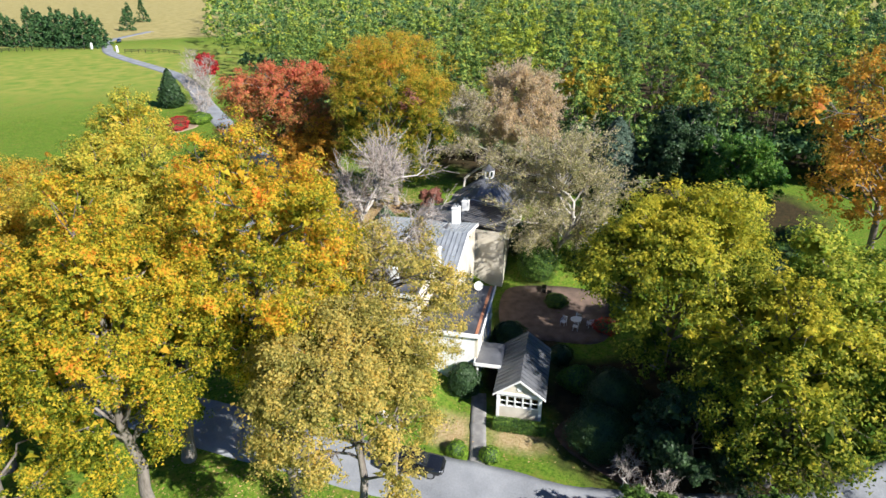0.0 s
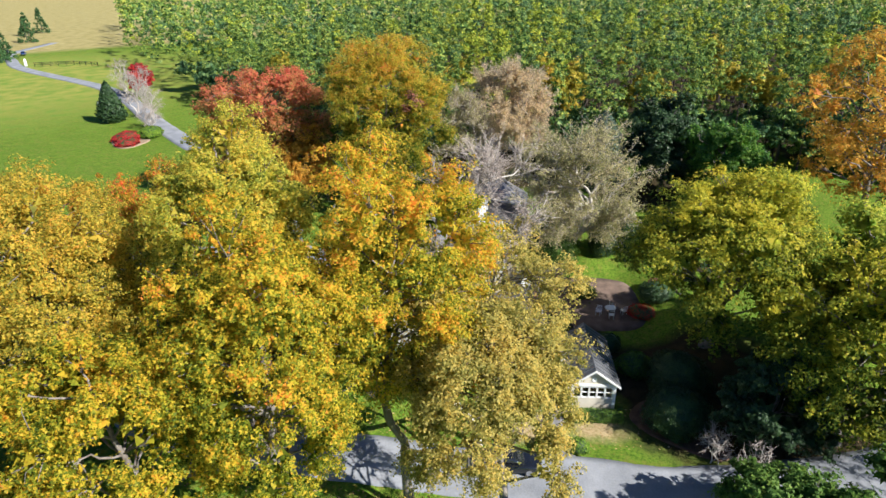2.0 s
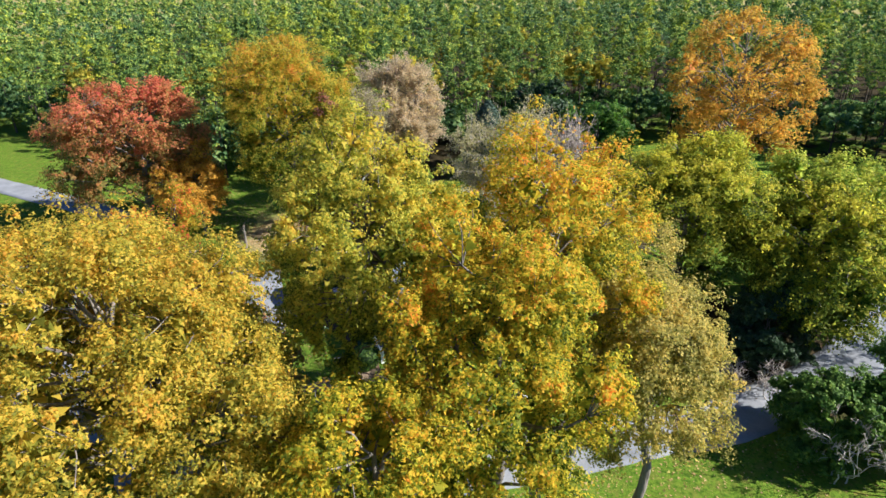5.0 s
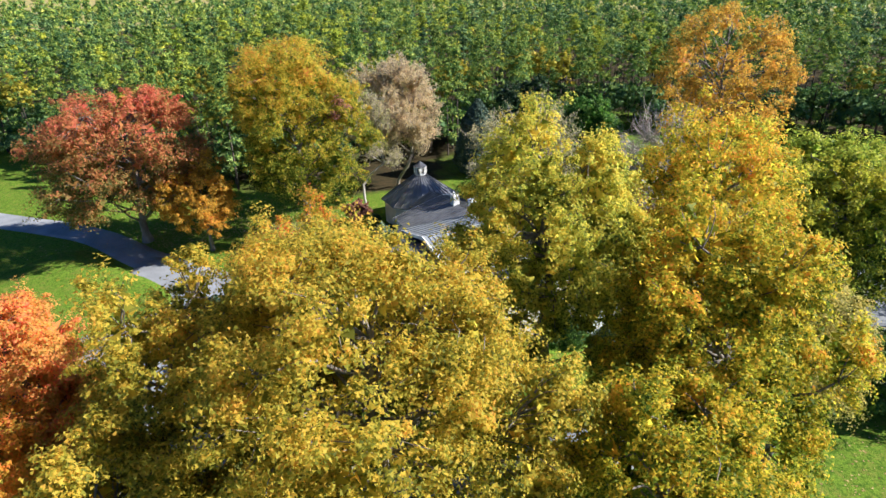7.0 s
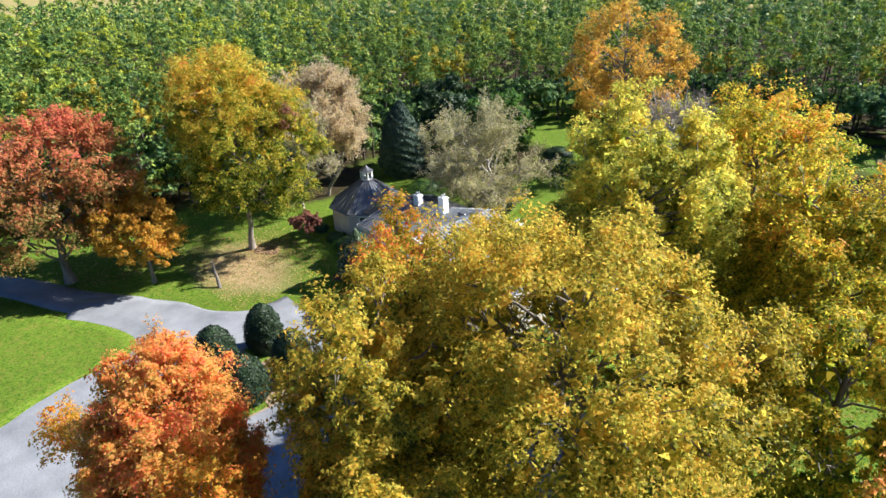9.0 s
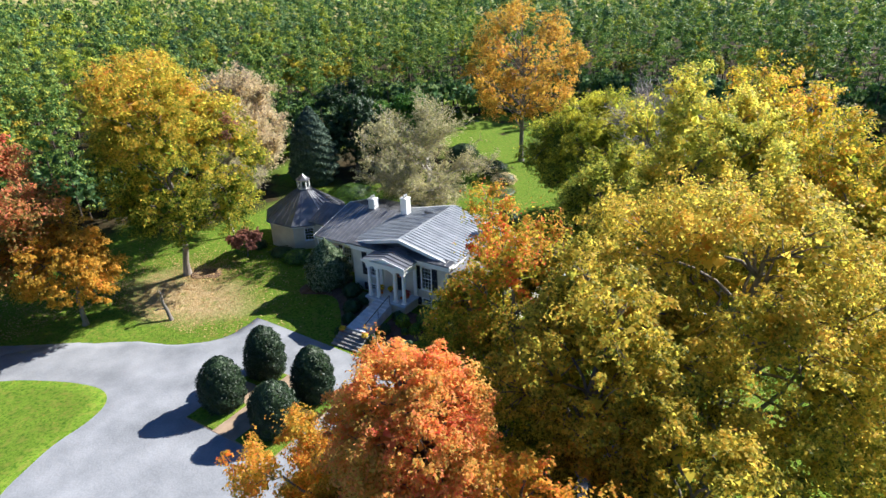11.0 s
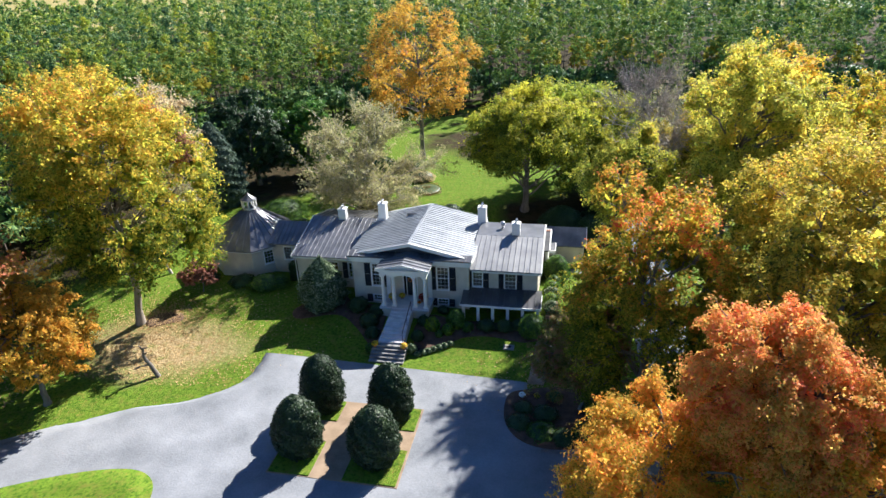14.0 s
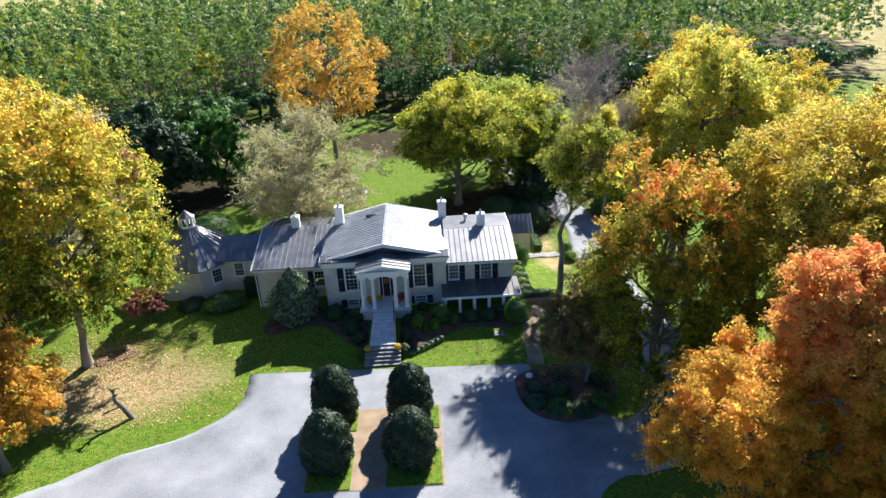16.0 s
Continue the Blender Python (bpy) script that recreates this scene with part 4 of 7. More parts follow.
# octagonal pavilion and its cupola
OX, OY, OR = -20.7, 9.4, 4.75
oc = [(OX + OR * math.cos(radians(22.5 + 45 * k)), OY + OR * math.sin(radians(22.5 + 45 * k))) for k in range(8)]
for k in range(8):
    a, b = Vector((*oc[k], 0)), Vector((*oc[(k + 1) % 8], 0))
    ln = (b - a).length
    mid_deg = 45 * (k + 1)
    m = Matrix.Translation(a) @ Matrix.Rotation(math.atan2(b.y - a.y, b.x - a.x), 4, "Z")
    hole = [(ln / 2 - 0.5, ln / 2 + 0.5, 1.15, 2.6)] if k in (5, 6) and k != 5 or k == 6 else []
    bm = bmesh.new(); pierced(bm, 0, ln, -0.6, 3.05, hole, 0.25)
    part("wall", bm, M["stucco"], house, "pale stucco pavilion wall", m)
    if hole:
        sash(house, m, *hole[0], 3, 4)
    bm = bmesh.new(); box(bm, -0.05, ln + 0.05, -0.14, -0.003, 2.8, 3.06)
    part("cornice", bm, M["white"], house, "", m)
    er = 5.2
    p, q = [(OX + er * math.cos(radians(d)), OY + er * math.sin(radians(d)), 3.10) for d in (22.5 + 45 * k, 67.5 + 45 * k)]
    r, s = [(OX + 0.75 * math.cos(radians(d)), OY + 0.75 * math.sin(radians(d)), 6.15) for d in (67.5 + 45 * k, 22.5 + 45 * k)]
    seam_roof(house, p, q, r, s, 0.95, M["roof_mid"], "slate-grey metal pavilion roof facet")
bm = bmesh.new()
cr = [(OX + 0.72 * math.cos(radians(22.5 + 45 * k)), OY + 0.72 * math.sin(radians(22.5 + 45 * k))) for k in range(8)]
prism(bm, cr, 5.9, 6.35)
ring_solid(bm, [[(OX + (x - OX) * f, OY + (y - OY) * f, z) for x, y in cr] for f, z in ((1.12, 7.12), (1.18, 7.26))])
for x, y in cr:
    box(bm, x - 0.07, x + 0.07, y - 0.07, y + 0.07, 6.35, 7.12)
cup = part("cupola", bm, M["white"], house, "white octagonal roof cupola with windows")
bm = bmesh.new(); prism(bm, [(OX + (x - OX) * 0.92, OY + (y - OY) * 0.92) for x, y in cr], 6.35, 7.12)
part("pane", bm, M["glass"], cup)
bm = bmesh.new(); ring_solid(bm, [[(OX + (x - OX) * f, OY + (y - OY) * f, z) for x, y in cr] for f, z in ((1.25, 7.26), (0.8, 7.45), (0.35, 7.72), (0.05, 7.95))])
part("cupola_roof", bm, M["roof_dark"], cup, "dark pointed cupola roof")
# chimneys
chimney(house, -9.5, 8.5, 5.2, 7.0, 0.8, 0.75)
chimney(house, -5.0, 8.3, 5.2, 7.85, 0.8, 0.8)
chimney(house, 5.35, 8.5, 5.2, 7.75, 0.8, 0.8)
chimney(house, 9.0, 5.6, 5.6, 7.35, 0.75, 0.75)
# roof clutter on the rear range: dish and aerial
dish = thing("satellite_dish", (5.3, 12.5, 3.3), "small white satellite dish on a short pole on the flat roof", "satellite dish")
bm = bmesh.new(); turned(bm, [(0.03, 0), (0.03, 0.9)], 8)
part("pole", bm, M["alloy"], dish)
bm = bmesh.new(); turned(bm, [(0.05, 0.0), (0.28, 0.05), (0.42, 0.14), (0.40, 0.15), (0.26, 0.075), (0.02, 0.03)], 18)
part("reflector", bm, M["white"], dish, "white dish", Matrix.Translation((0, 0, 0.9)) @ Matrix.Rotation(radians(55), 4, "Y"))
vane = thing("roof_ventilator", (7.6, 6.9, 6.16), "small white metal turbine ventilator on the flat roof", "roof ventilator")
bm = bmesh.new(); turned(bm, [(0.12, 0), (0.12, 0.3), (0.2, 0.35), (0.26, 0.5), (0.2, 0.66), (0.05, 0.72)], 12)
part("drum", bm, M["alloy"], vane)

# garden room to the north-east, with its link
room = thing("garden_room", (-3.05, 0.35, -2.08), "small stucco garden room with glazed gable end and grey metal roof", "garden room")
GX0, GX1, GY0, GY1 = 12.2, 18.75, 15.45, 18.85
gw = [(15.62 + 0.62 * i, 16.16 + 0.62 * i, 1.45, 2.45) for i in range(5)]
bm = bmesh.new(); pierced(bm, GY0, GY1, -0.3, 2.62, gw, 0.2)
ME = Matrix.Translation((GX1, 0, 0)) @ Matrix.Rotation(radians(90), 4, "Z")
part("wall", bm, M["stucco"], room, "pale stucco gable end with a band of windows", ME)
for w in gw:
    sash(room, ME, *w, 1, 2, False, 0.05)
for q in ((GX0, GX1 - 0.202, GY0, GY0 + 0.2), (GX0, GX1 - 0.202, GY1 - 0.2, GY1), (GX0, GX0 + 0.2, GY0 + 0.202, GY1 - 0.202)):
    bm = bmesh.new(); box(bm, *q, -0.3, 2.62)
    part("wall", bm, M["stucco"], room)
GC = (GY0 + GY1) / 2
bm = bmesh.new(); box(bm, GX1 - 0.15, GX1 + 0.12, GY0 - 0.1, GY1 + 0.1, 2.6, 2.82)
part("cornice", bm, M["white"], room, "white cornice below the gable")
bm = bmesh.new(); prism(bm, [(GY0 - 0.05, 2.82), (GY1 + 0.05, 2.82), (GC, 4.05)], 0, 0.15)
part("gable", bm, M["stucco"], room, "pale gable with a round vent", Matrix.Translation((GX1 - 0.1, 0, 0)) @ Matrix(((0, 0, 1, 0), (1, 0, 0, 0), (0, 1, 0, 0), (0, 0, 0, 1))))
bm = bmesh.new(); turned(bm, [(0.2, 0), (0.2, 0.04), (0.15, 0.045), (0.14, 0.02)], 14)
part("vent", bm, M["white"], room, "round white gable vent", Matrix.Translation((GX1 + 0.05, GC, 3.25)) @ Matrix.Rotation(radians(90), 4, "Y"))
for a, b in ((GY0 - 0.35, 0), (GY1 + 0.35, 1)):
    x0, x1 = (GX1 + 0.3, GX0 - 0.3) if b else (GX0 - 0.3, GX1 + 0.3)
    seam_roof(room, (x0, a, 2.72), (x1, a, 2.72), (x1, GC, 4.25), (x0, GC, 4.25), 0.5, M["roof_mid"], "slate-grey metal garden room roof slope")
    bm = bmesh.new()
    ring_solid(bm, [[(GX1 + 0.305, y, z), (GX1 + 0.36, y, z), (GX1 + 0.36, y, z - 0.18), (GX1 + 0.305, y, z - 0.18)] for y, z in ((a, 2.75), (GC, 4.28))])
    part("rake_board", bm, M["white"], room)
for y in (GY0 + 0.05, GY1 - 0.05):
    bm = bmesh.new(); box(bm, GX1 + 0.003, GX1 + 0.06, y - 0.12, y + 0.12, 0.0, 2.6)
    part("corner_board", bm, M["white"], room)
bm = bmesh.new(); box(bm, 12.4, 15.7, 13.1, 15.3, 2.88, 3.02, 0.02)
part("link_roof", bm, M["roof_mid"], room, "flat grey metal link roof")
bm = bmesh.new(); box(bm, 12.35, 15.75, 13.0, 13.09, 2.75, 3.05), box(bm, 15.7, 15.78, 13.09, 15.3, 2.75, 3.05)
part("fascia", bm, M["white"], room)
for y in (13.3, 15.1):
    bm = bmesh.new(); box(bm, 15.45, 15.6, y - 0.07, y + 0.07, -0.1, 2.875)
    part("post", bm, M["white"], room, "white link post")


# ---- trees ----
def gz(x, y):
    return float(height(x, y))


def unit(n, rng):
    v = rng.normal(size=(n, 3))
    return v / np.linalg.norm(v, axis=1)[:, None]


def leaf_quads(P, N, size, rng, slim=1.0):
    """A small pointed leaf at each place, facing its normal, turned at random."""
    n = len(P)
    t = np.cross(N, unit(n, rng)); t /= np.linalg.norm(t, axis=1)[:, None] + 1e-9
    b = np.cross(N, t)
    s = (size * rng.uniform(0.65, 1.35, n))[:, None]
    w = s * slim * rng.uniform(0.55, 0.95, n)[:, None]
    V = np.stack([P - t * s * 0.8 - b * w, P - t * s * 0.8 + b * w + N * s * 0.2, P + t * s * 1.1 - N * s * 0.2], 1)
    return V.reshape(-1, 3), np.arange(3 * n).reshape(-1, 3)


def tube(pts, radii, sides=6):
    """A tapered limb through the points."""
    pts, V, F = np.asarray(pts, float), [], []
    d = np.gradient(pts, axis=0)
    for p, r, q in zip(pts, radii, d):
        q = q / (np.linalg.norm(q) + 1e-9)
        a = np.cross(q, (0.3, 0.9, 0.1)); a /= np.linalg.norm(a) + 1e-9
        b = np.cross(q, a)
        for k in range(sides):
            V.append(p + r * (a * math.cos(6.2832 * k / sides) + b * math.sin(6.2832 * k / sides)))
    for i in range(len(pts) - 1):
        for k in range(sides):
            j = (k + 1) % sides
            F.append((i * sides + k, i * sides + j, (i + 1) * sides + j, (i + 1) * sides + k))
    return np.array(V), np.array(F)


def gather(parts_):
    V, F, o = [], [], 0
    for v, f in parts_:
        V.append(v); F.append(f + o); o += len(v)
    return np.concatenate(V), np.concatenate(F)


def bough(a, b, r0, r1, rng, sag=0.1, n=6, sides=6, wander=1.0):
    t = np.linspace(0, 1, n)[:, None]
    a, b = np.array(a, float), np.array(b, float)
    ln = np.linalg.norm(b - a)
    off = np.cumsum(rng.normal(size=(n, 3)) * ln * 0.045 * wander, 0); off -= off[:1]; off *= np.sin(t * math.pi) * 1.2 + 0.1 * t
    p = a + (b - a) * t + off + np.array([0, 0, 1]) * np.sin(t * math.pi) * sag * ln
    return tube(p, np.linspace(r0, r1, n), sides), p


def broadleaf(name, label, base, crown, radii, material, seed, lobes=16, clumps=26, leaves=130, leaf=0.17, trunk=0.35, bark="bark", low=-0.55, lobe_r=0.40, clump_r=0.15, fork=0.35, hollow=0.62, group="", inner=90):
    """A broad tree: trunk, limbs to each bough, boughs as heads of leaf sprays, with gaps between them.
    crown: middle of the crown in the world; radii: its half-sizes."""
    rng = np.random.default_rng(seed)
    base, C, R = np.array(base, float), np.array(crown, float), np.array(radii, float)
    root = thing(name, tuple(base), label, "tree", group)
    c = C - base
    wood = []
    top = np.array([c[0] * 0.8, c[1] * 0.8, c[2] + 0.45 * R[2]])
    (tv, tf), axis_ = bough((0, 0, -0.3), top, trunk, trunk * 0.22, rng, 0.0, 12, 9, 0.3)
    tv[:9] += (tv[:9] - np.array([0, 0, -0.3])) * np.array([0.5, 0.5, 0])
    wood.append((tv, tf))
    # boughs spread over the crown
    k = np.arange(lobes) + 0.5
    zz = low + (1 - low) * (1 - (k / lobes)) ** 0.9
    ph = k * 2.39996 + rng.uniform(0, 6.28)
    rr = np.sqrt(np.clip(1 - np.abs(zz) ** 2.5, 0.02, 1))
    D = np.stack([rr * np.cos(ph), rr * np.sin(ph), zz], 1) + rng.normal(size=(lobes, 3)) * 0.12
    spread = rng.uniform(0.50, 0.82, lobes)[:, None]
    L = c + D * R * spread
    lr = 0.8 * lobe_r * rng.uniform(0.65, 1.35, lobes)
    P, N, big = [], [], []
    for i in range(lobes):
        zj = np.clip(L[i][2] - np.linalg.norm(L[i][:2] - c[:2]) * fork - 0.12 * R[2], axis_[2][2], top[2])
        j = np.argmin(np.abs(axis_[:, 2] - zj))
        limb, lp = bough(axis_[j], L[i], trunk * 0.34 * (1 - 0.5 * j / 12), 0.035, rng, 0.06)
        wood.append(limb)
        cl = unit(clumps, rng)
        out = D[i] / np.linalg.norm(D[i])
        flip = (cl @ out) < -0.25
        cl[flip] *= -1
        rad = rng.uniform(hollow, 1.08, clumps)[:, None]
        rad[rng.uniform(size=clumps) < 0.14] *= 1.28
        Q = L[i] + cl * rad * lr[i] * R * np.array([1, 1, 0.85])
        for q in Q[:: max(1, clumps // 7)]:
            wood.append(bough(lp[-2], q, 0.04, 0.012, rng, 0.05, 4, 3)[0])
        nl = np.maximum(8, (0.72 * leaves * rng.uniform(0.45, 1.4, clumps)).astype(int))
        cr = clump_r * R.mean() * 0.60 * np.exp(rng.normal(0, 0.35, clumps))
        own = np.repeat(np.arange(clumps), nl)
        g = unit(len(own), rng) * (rng.uniform(0, 1, len(own)) ** 0.45)[:, None]
        g = g * 0.88 + cl[own] * ((g * cl[own]).sum(1) * 0.55)[:, None]
        g[:, 2] = g[:, 2] * 0.7 - 0.25 * (g[:, 0] ** 2 + g[:, 1] ** 2)
        P.append(Q[own] + g * cr[own][:, None])
        up = g * np.array([1, 1, 1.2]) + np.array([0, 0, 0.8]) + rng.normal(size=(len(own), 3)) * 0.75 + cl[own] * 0.5 + out * 0.2
        N.append(up)
        if inner:
            d = unit(inner, rng) * rng.uniform(0.1, 0.62, (inner, 1)) * lr[i] * R
            P.append(L[i] - out * lr[i] * R * 0.12 + d); N.append(d / R.mean() + rng.normal(size=(inner, 3)) * 0.3)
            big.append((sum(len(q) for q in P) - inner, inner))
    P, N = np.concatenate(P), np.concatenate(N)
    size = np.full(len(P), leaf)
    for a, b in big:
        size[a:a + b] = leaf * 3.2
    keep = P[:, 2] > 0.4
    P, N, size = P[keep], N[keep], size[keep]
    N /= np.linalg.norm(N, axis=1)[:, None] + 1e-9
    V, F = leaf_quads(P, N, size, rng)
    raw("trunk", *wood[0], M[bark], root, True)
    raw("branchwork", *gather(wood[1:]), M["bark"], root, True)
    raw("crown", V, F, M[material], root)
    return root


def bare_tree(name, label, base, crown, radii, seed, bark="twig", limb_bark="palebark", limbs=14, fans=26, twigs=26, leaf_mat="", leaves=6, leaf=0.12, trunk=0.3, twig=0.9, low=-0.5, stems=1):
    """A tree that has nearly lost its leaves: trunk and limbs, fans of fine twigs, a few leaves."""
    rng = np.random.default_rng(seed)
    base, C, R = np.array(base, float), np.array(crown, float), np.array(radii, float)
    root = thing(name, tuple(base), label, "tree")
    c = C - base
    wood, P, T = [], [], []
    axes = []
    for s in range(stems):
        a = s * 2.4 + 0.5
        off = np.array([math.cos(a), math.sin(a), 0]) * (0.45 if stems > 1 else 0)
        top = np.array([c[0] * 0.8, c[1] * 0.8, c[2] + 0.5 * R[2]]) + off * R[0] * 0.9
        w, ax = bough(off + (0, 0, -0.3), top, trunk, trunk * 0.15, rng, 0, 12, 8)
        wood.append(w); axes.append(ax)
    k = np.arange(limbs) + 0.5
    zz = low + (1 - low) * (1 - k / limbs)
    ph = k * 2.39996
    rr = np.sqrt(np.clip(1 - zz ** 2, 0.02, 1))
    D = np.stack([rr * np.cos(ph), rr * np.sin(ph), zz], 1) + rng.normal(size=(limbs, 3)) * 0.12
    for i in range(limbs):
        end = c + D[i] * R * rng.uniform(0.75, 0.95)
        ax = axes[i % stems]
        zj = max(end[2] - np.linalg.norm(end[:2] - c[:2]) * 0.6 - 0.15 * R[2], c[2] - R[2] * 0.9)
        j = np.argmin(np.abs(ax[:, 2] - zj))
        w, lp = bough(ax[j], end, trunk * 0.36, 0.025, rng, 0.08, 8)
        wood.append(w)
        for f in range(fans):
            u = rng.uniform(0.3, 1.0)
            p = lp[min(7, int(u * 7.9))] + rng.normal(size=3) * 0.12
            d = unit(1, rng)[0] * 0.9 + D[i] * 0.6 + np.array([0, 0, 0.25])
            q = p + d * R.mean() * rng.uniform(0.16, 0.34)
            wood.append(bough(p, q, 0.028, 0.010, rng, 0.03, 4, 3)[0])
            a = p + (q - p) * rng.uniform(0.15, 1, (twigs, 1))
            P.append(a); T.append(unit(twigs, rng) * 0.8 + d / (np.linalg.norm(d) + 1e-9) * 0.6)
    P, T = np.concatenate(P), np.concatenate(T)
    n = len(P)
    ln = rng.uniform(0.5, 1.2, n)[:, None] * twig
    side = np.cross(T, unit(n, rng)); side /= np.linalg.norm(side, axis=1)[:, None] + 1e-9
    V = np.stack([P - side * 0.014, P + side * 0.014, P + T * ln + side * 0.005, P + T * ln - side * 0.005], 1)
    raw("trunk", *gather(wood), M[limb_bark], root, True)
    raw("branchwork", V.reshape(-1, 3), np.arange(4 * n).reshape(-1, 4), M[bark], root)
    if leaf_mat:
        m = rng.integers(0, n, n * leaves // 4)
        LP = P[m] + T[m] * ln[m] * rng.uniform(0.2, 1.05, (len(m), 1)) + rng.normal(size=(len(m), 3)) * 0.1
        raw("crown", *leaf_quads(LP, unit(len(m), rng), leaf, rng), M[leaf_mat], root)
    return root


def leafy_solid(name, label, category, base, rings, material, seed, per=420, leaf=0.07, inner="leaf_dark", jitter=0.10, group="", stem=0.0):
    """A dense shrub: a dark core, and leaves standing on its skin. rings: (radius x, radius y, height) from the ground up."""
    rng = np.random.default_rng(seed)
    root = thing(name, base, label, category, group)
    rings = np.array(rings, float)
    zs = np.linspace(rings[0, 2], rings[-1, 2], 40)
    rx, ry = np.interp(zs, rings[:, 2], rings[:, 0]), np.interp(zs, rings[:, 2], rings[:, 1])
    bm = bmesh.new()
    ring_solid(bm, [[(x * 0.9 * math.cos(a), y * 0.9 * math.sin(a), z * 0.985) for a in [6.2832 * k / 16 for k in range(16)]] for x, y, z in rings])
    part("core", bm, M["leaf_dark"], root, "dark inner twigs")
    area = (rx + ry) * math.pi * (zs[1] - zs[0])
    top_r = max(rings[-1, 0], 0.01)
    n = int(per * area.sum())
    idx = rng.choice(40, n, p=area / area.sum())
    z = zs[idx] + rng.uniform(-0.5, 0.5, n) * (zs[1] - zs[0])
    x, y = np.interp(z, rings[:, 2], rings[:, 0]), np.interp(z, rings[:, 2], rings[:, 1])
    a = rng.uniform(0, 6.2832, n)
    lump = 1 + jitter * np.sin(a * 5 + z * 2.3 + seed) * np.cos(z * 3.1 + a * 2) + rng.normal(size=n) * jitter * 0.45
    slope = np.gradient(rx, zs)[idx]
    P = np.stack([x * lump * np.cos(a), y * lump * np.sin(a), z], 1)
    N = np.stack([np.cos(a), np.sin(a), -slope * 0.8], 1) + rng.normal(size=(n, 3)) * 0.55
    m = int(per * math.pi * rings[-1, 0] * rings[-1, 1] * 1.2)
    if m > 4:
        q = np.sqrt(rng.uniform(0, 1, m)); b = rng.uniform(0, 6.2832, m)
        P = np.concatenate([P, np.stack([q * np.cos(b) * rings[-1, 0], q * np.sin(b) * rings[-1, 1], rings[-1, 2] + rng.normal(size=m) * jitter * 0.3], 1)])
        N = np.concatenate([N, np.array([0, 0, 1]) + rng.normal(size=(m, 3)) * 0.5])
    N /= np.linalg.norm(N, axis=1)[:, None] + 1e-9
    raw("foliage", *leaf_quads(P, N, leaf, rng), M[material], root)
    return root


def dome(rx, ry, h, z0=0.0):
    """Rings of a rounded shrub."""
    return [(rx * 0.75, ry * 0.75, z0), (rx * 0.97, ry * 0.97, z0 + h * 0.25), (rx, ry, z0 + h * 0.42), (rx * 0.9, ry * 0.9, z0 + h * 0.65), (rx * 0.66, ry * 0.66, z0 + h * 0.86), (rx * 0.3, ry * 0.3, z0 + h)]


# -- the big yellow trees between the camera's way and the house
broadleaf("yellow_tree", "big rounded golden-yellow tree beside the forecourt", (30.2, -15.8, gz(30.2, -15.8)), (30.0, -15.6, 13.2), (8.4, 8.0, 9.8), "leaf_golden", 1, 54, 30, 165, 0.07, 0.5, low=-0.5, lobe_r=0.28, clump_r=0.105)
broadleaf("yellow_tree", "golden-yellow tree standing beside the biggest one", (25.4, -22.2, gz(25.4, -22.2)), (25.4, -22.2, 13.6), (4.4, 3.9, 7.7), "leaf_golden", 52, 26, 26, 130, 0.07, 0.34, low=-0.7, lobe_r=0.34, clump_r=0.13)
broadleaf("yellow_tree", "low golden and green tree below the big ones", (29.8, -25.6, gz(29.8, -25.6)), (29.8, -25.6, 11.0), (4.2, 4.0, 7.0), "leaf_golden", 53, 26, 26, 125, 0.07, 0.3, low=-0.7, lobe_r=0.33, clump_r=0.13)
broadleaf("yellow_tree", "tall domed pale yellow-green tree", (26.0, -4.8, gz(26.0, -4.8)), (26.3, -5.0, 17.6), (4.4, 4.9, 7.6), "leaf_lemon", 2, 38, 26, 120, 0.07, 0.4, low=-0.85, lobe_r=0.33, clump_r=0.12)
broadleaf("yellow_tree", "large yellow and green tree with orange upper boughs", (33.6, -1.0, gz(33.6, -1.0)), (33.4, -1.1, 13.8), (4.8, 4.6, 9.2), "leaf_yellow", 3, 42, 28, 125, 0.07, 0.45, low=-0.65, lobe_r=0.31, clump_r=0.115)
broadleaf("yellow_tree", "yellow tree spreading over the east end of the house", (27.6, 4.4, gz(27.6, 4.4)), (27.6, 4.4, 15.0), (4.8, 5.4, 8.4), "leaf_yellow", 4, 38, 28, 125, 0.07, 0.38, low=-0.8, lobe_r=0.31, clump_r=0.12)
broadleaf("yellow_tree", "lower yellow-green tree under the tall ones", (37.0, -7.2, gz(37.0, -7.2)), (36.9, -7.0, 11.6), (4.6, 4.4, 7.4), "leaf_yellow", 30, 28, 26, 130, 0.07, 0.3, low=-0.75, lobe_r=0.33, clump_r=0.125)
broadleaf("beige_tree", "thinning beige and olive tree beside the drive", (30.4, 9.8, gz(30.4, 9.8)), (30.0, 8.8, 10.0), (5.4, 5.2, 7.2), "leaf_beige", 5, 46, 28, 105, 0.07, 0.35, low=-0.4, lobe_r=0.29, clump_r=0.13, inner=30)
broadleaf("thin_tree", "thin olive-leaved tree close to the east wing", (23.2, 9.4, gz(23.2, 9.4)), (23.0, 9.6, 11.8), (4.8, 5.0, 6.2), "leaf_beige", 50, 36, 22, 85, 0.07, 0.24, low=-0.7, lobe_r=0.32, clump_r=0.13, inner=0)
bare_tree("grey_tree", "tall leafless grey tree with a pale trunk by the east wing", (20.0, 8.6, gz(20.0, 8.6)), (19.9, 8.7, 16.4), (3.5, 3.6, 4.8), 61, limbs=16, fans=24, twigs=20, trunk=0.26, twig=0.8, low=-0.6)
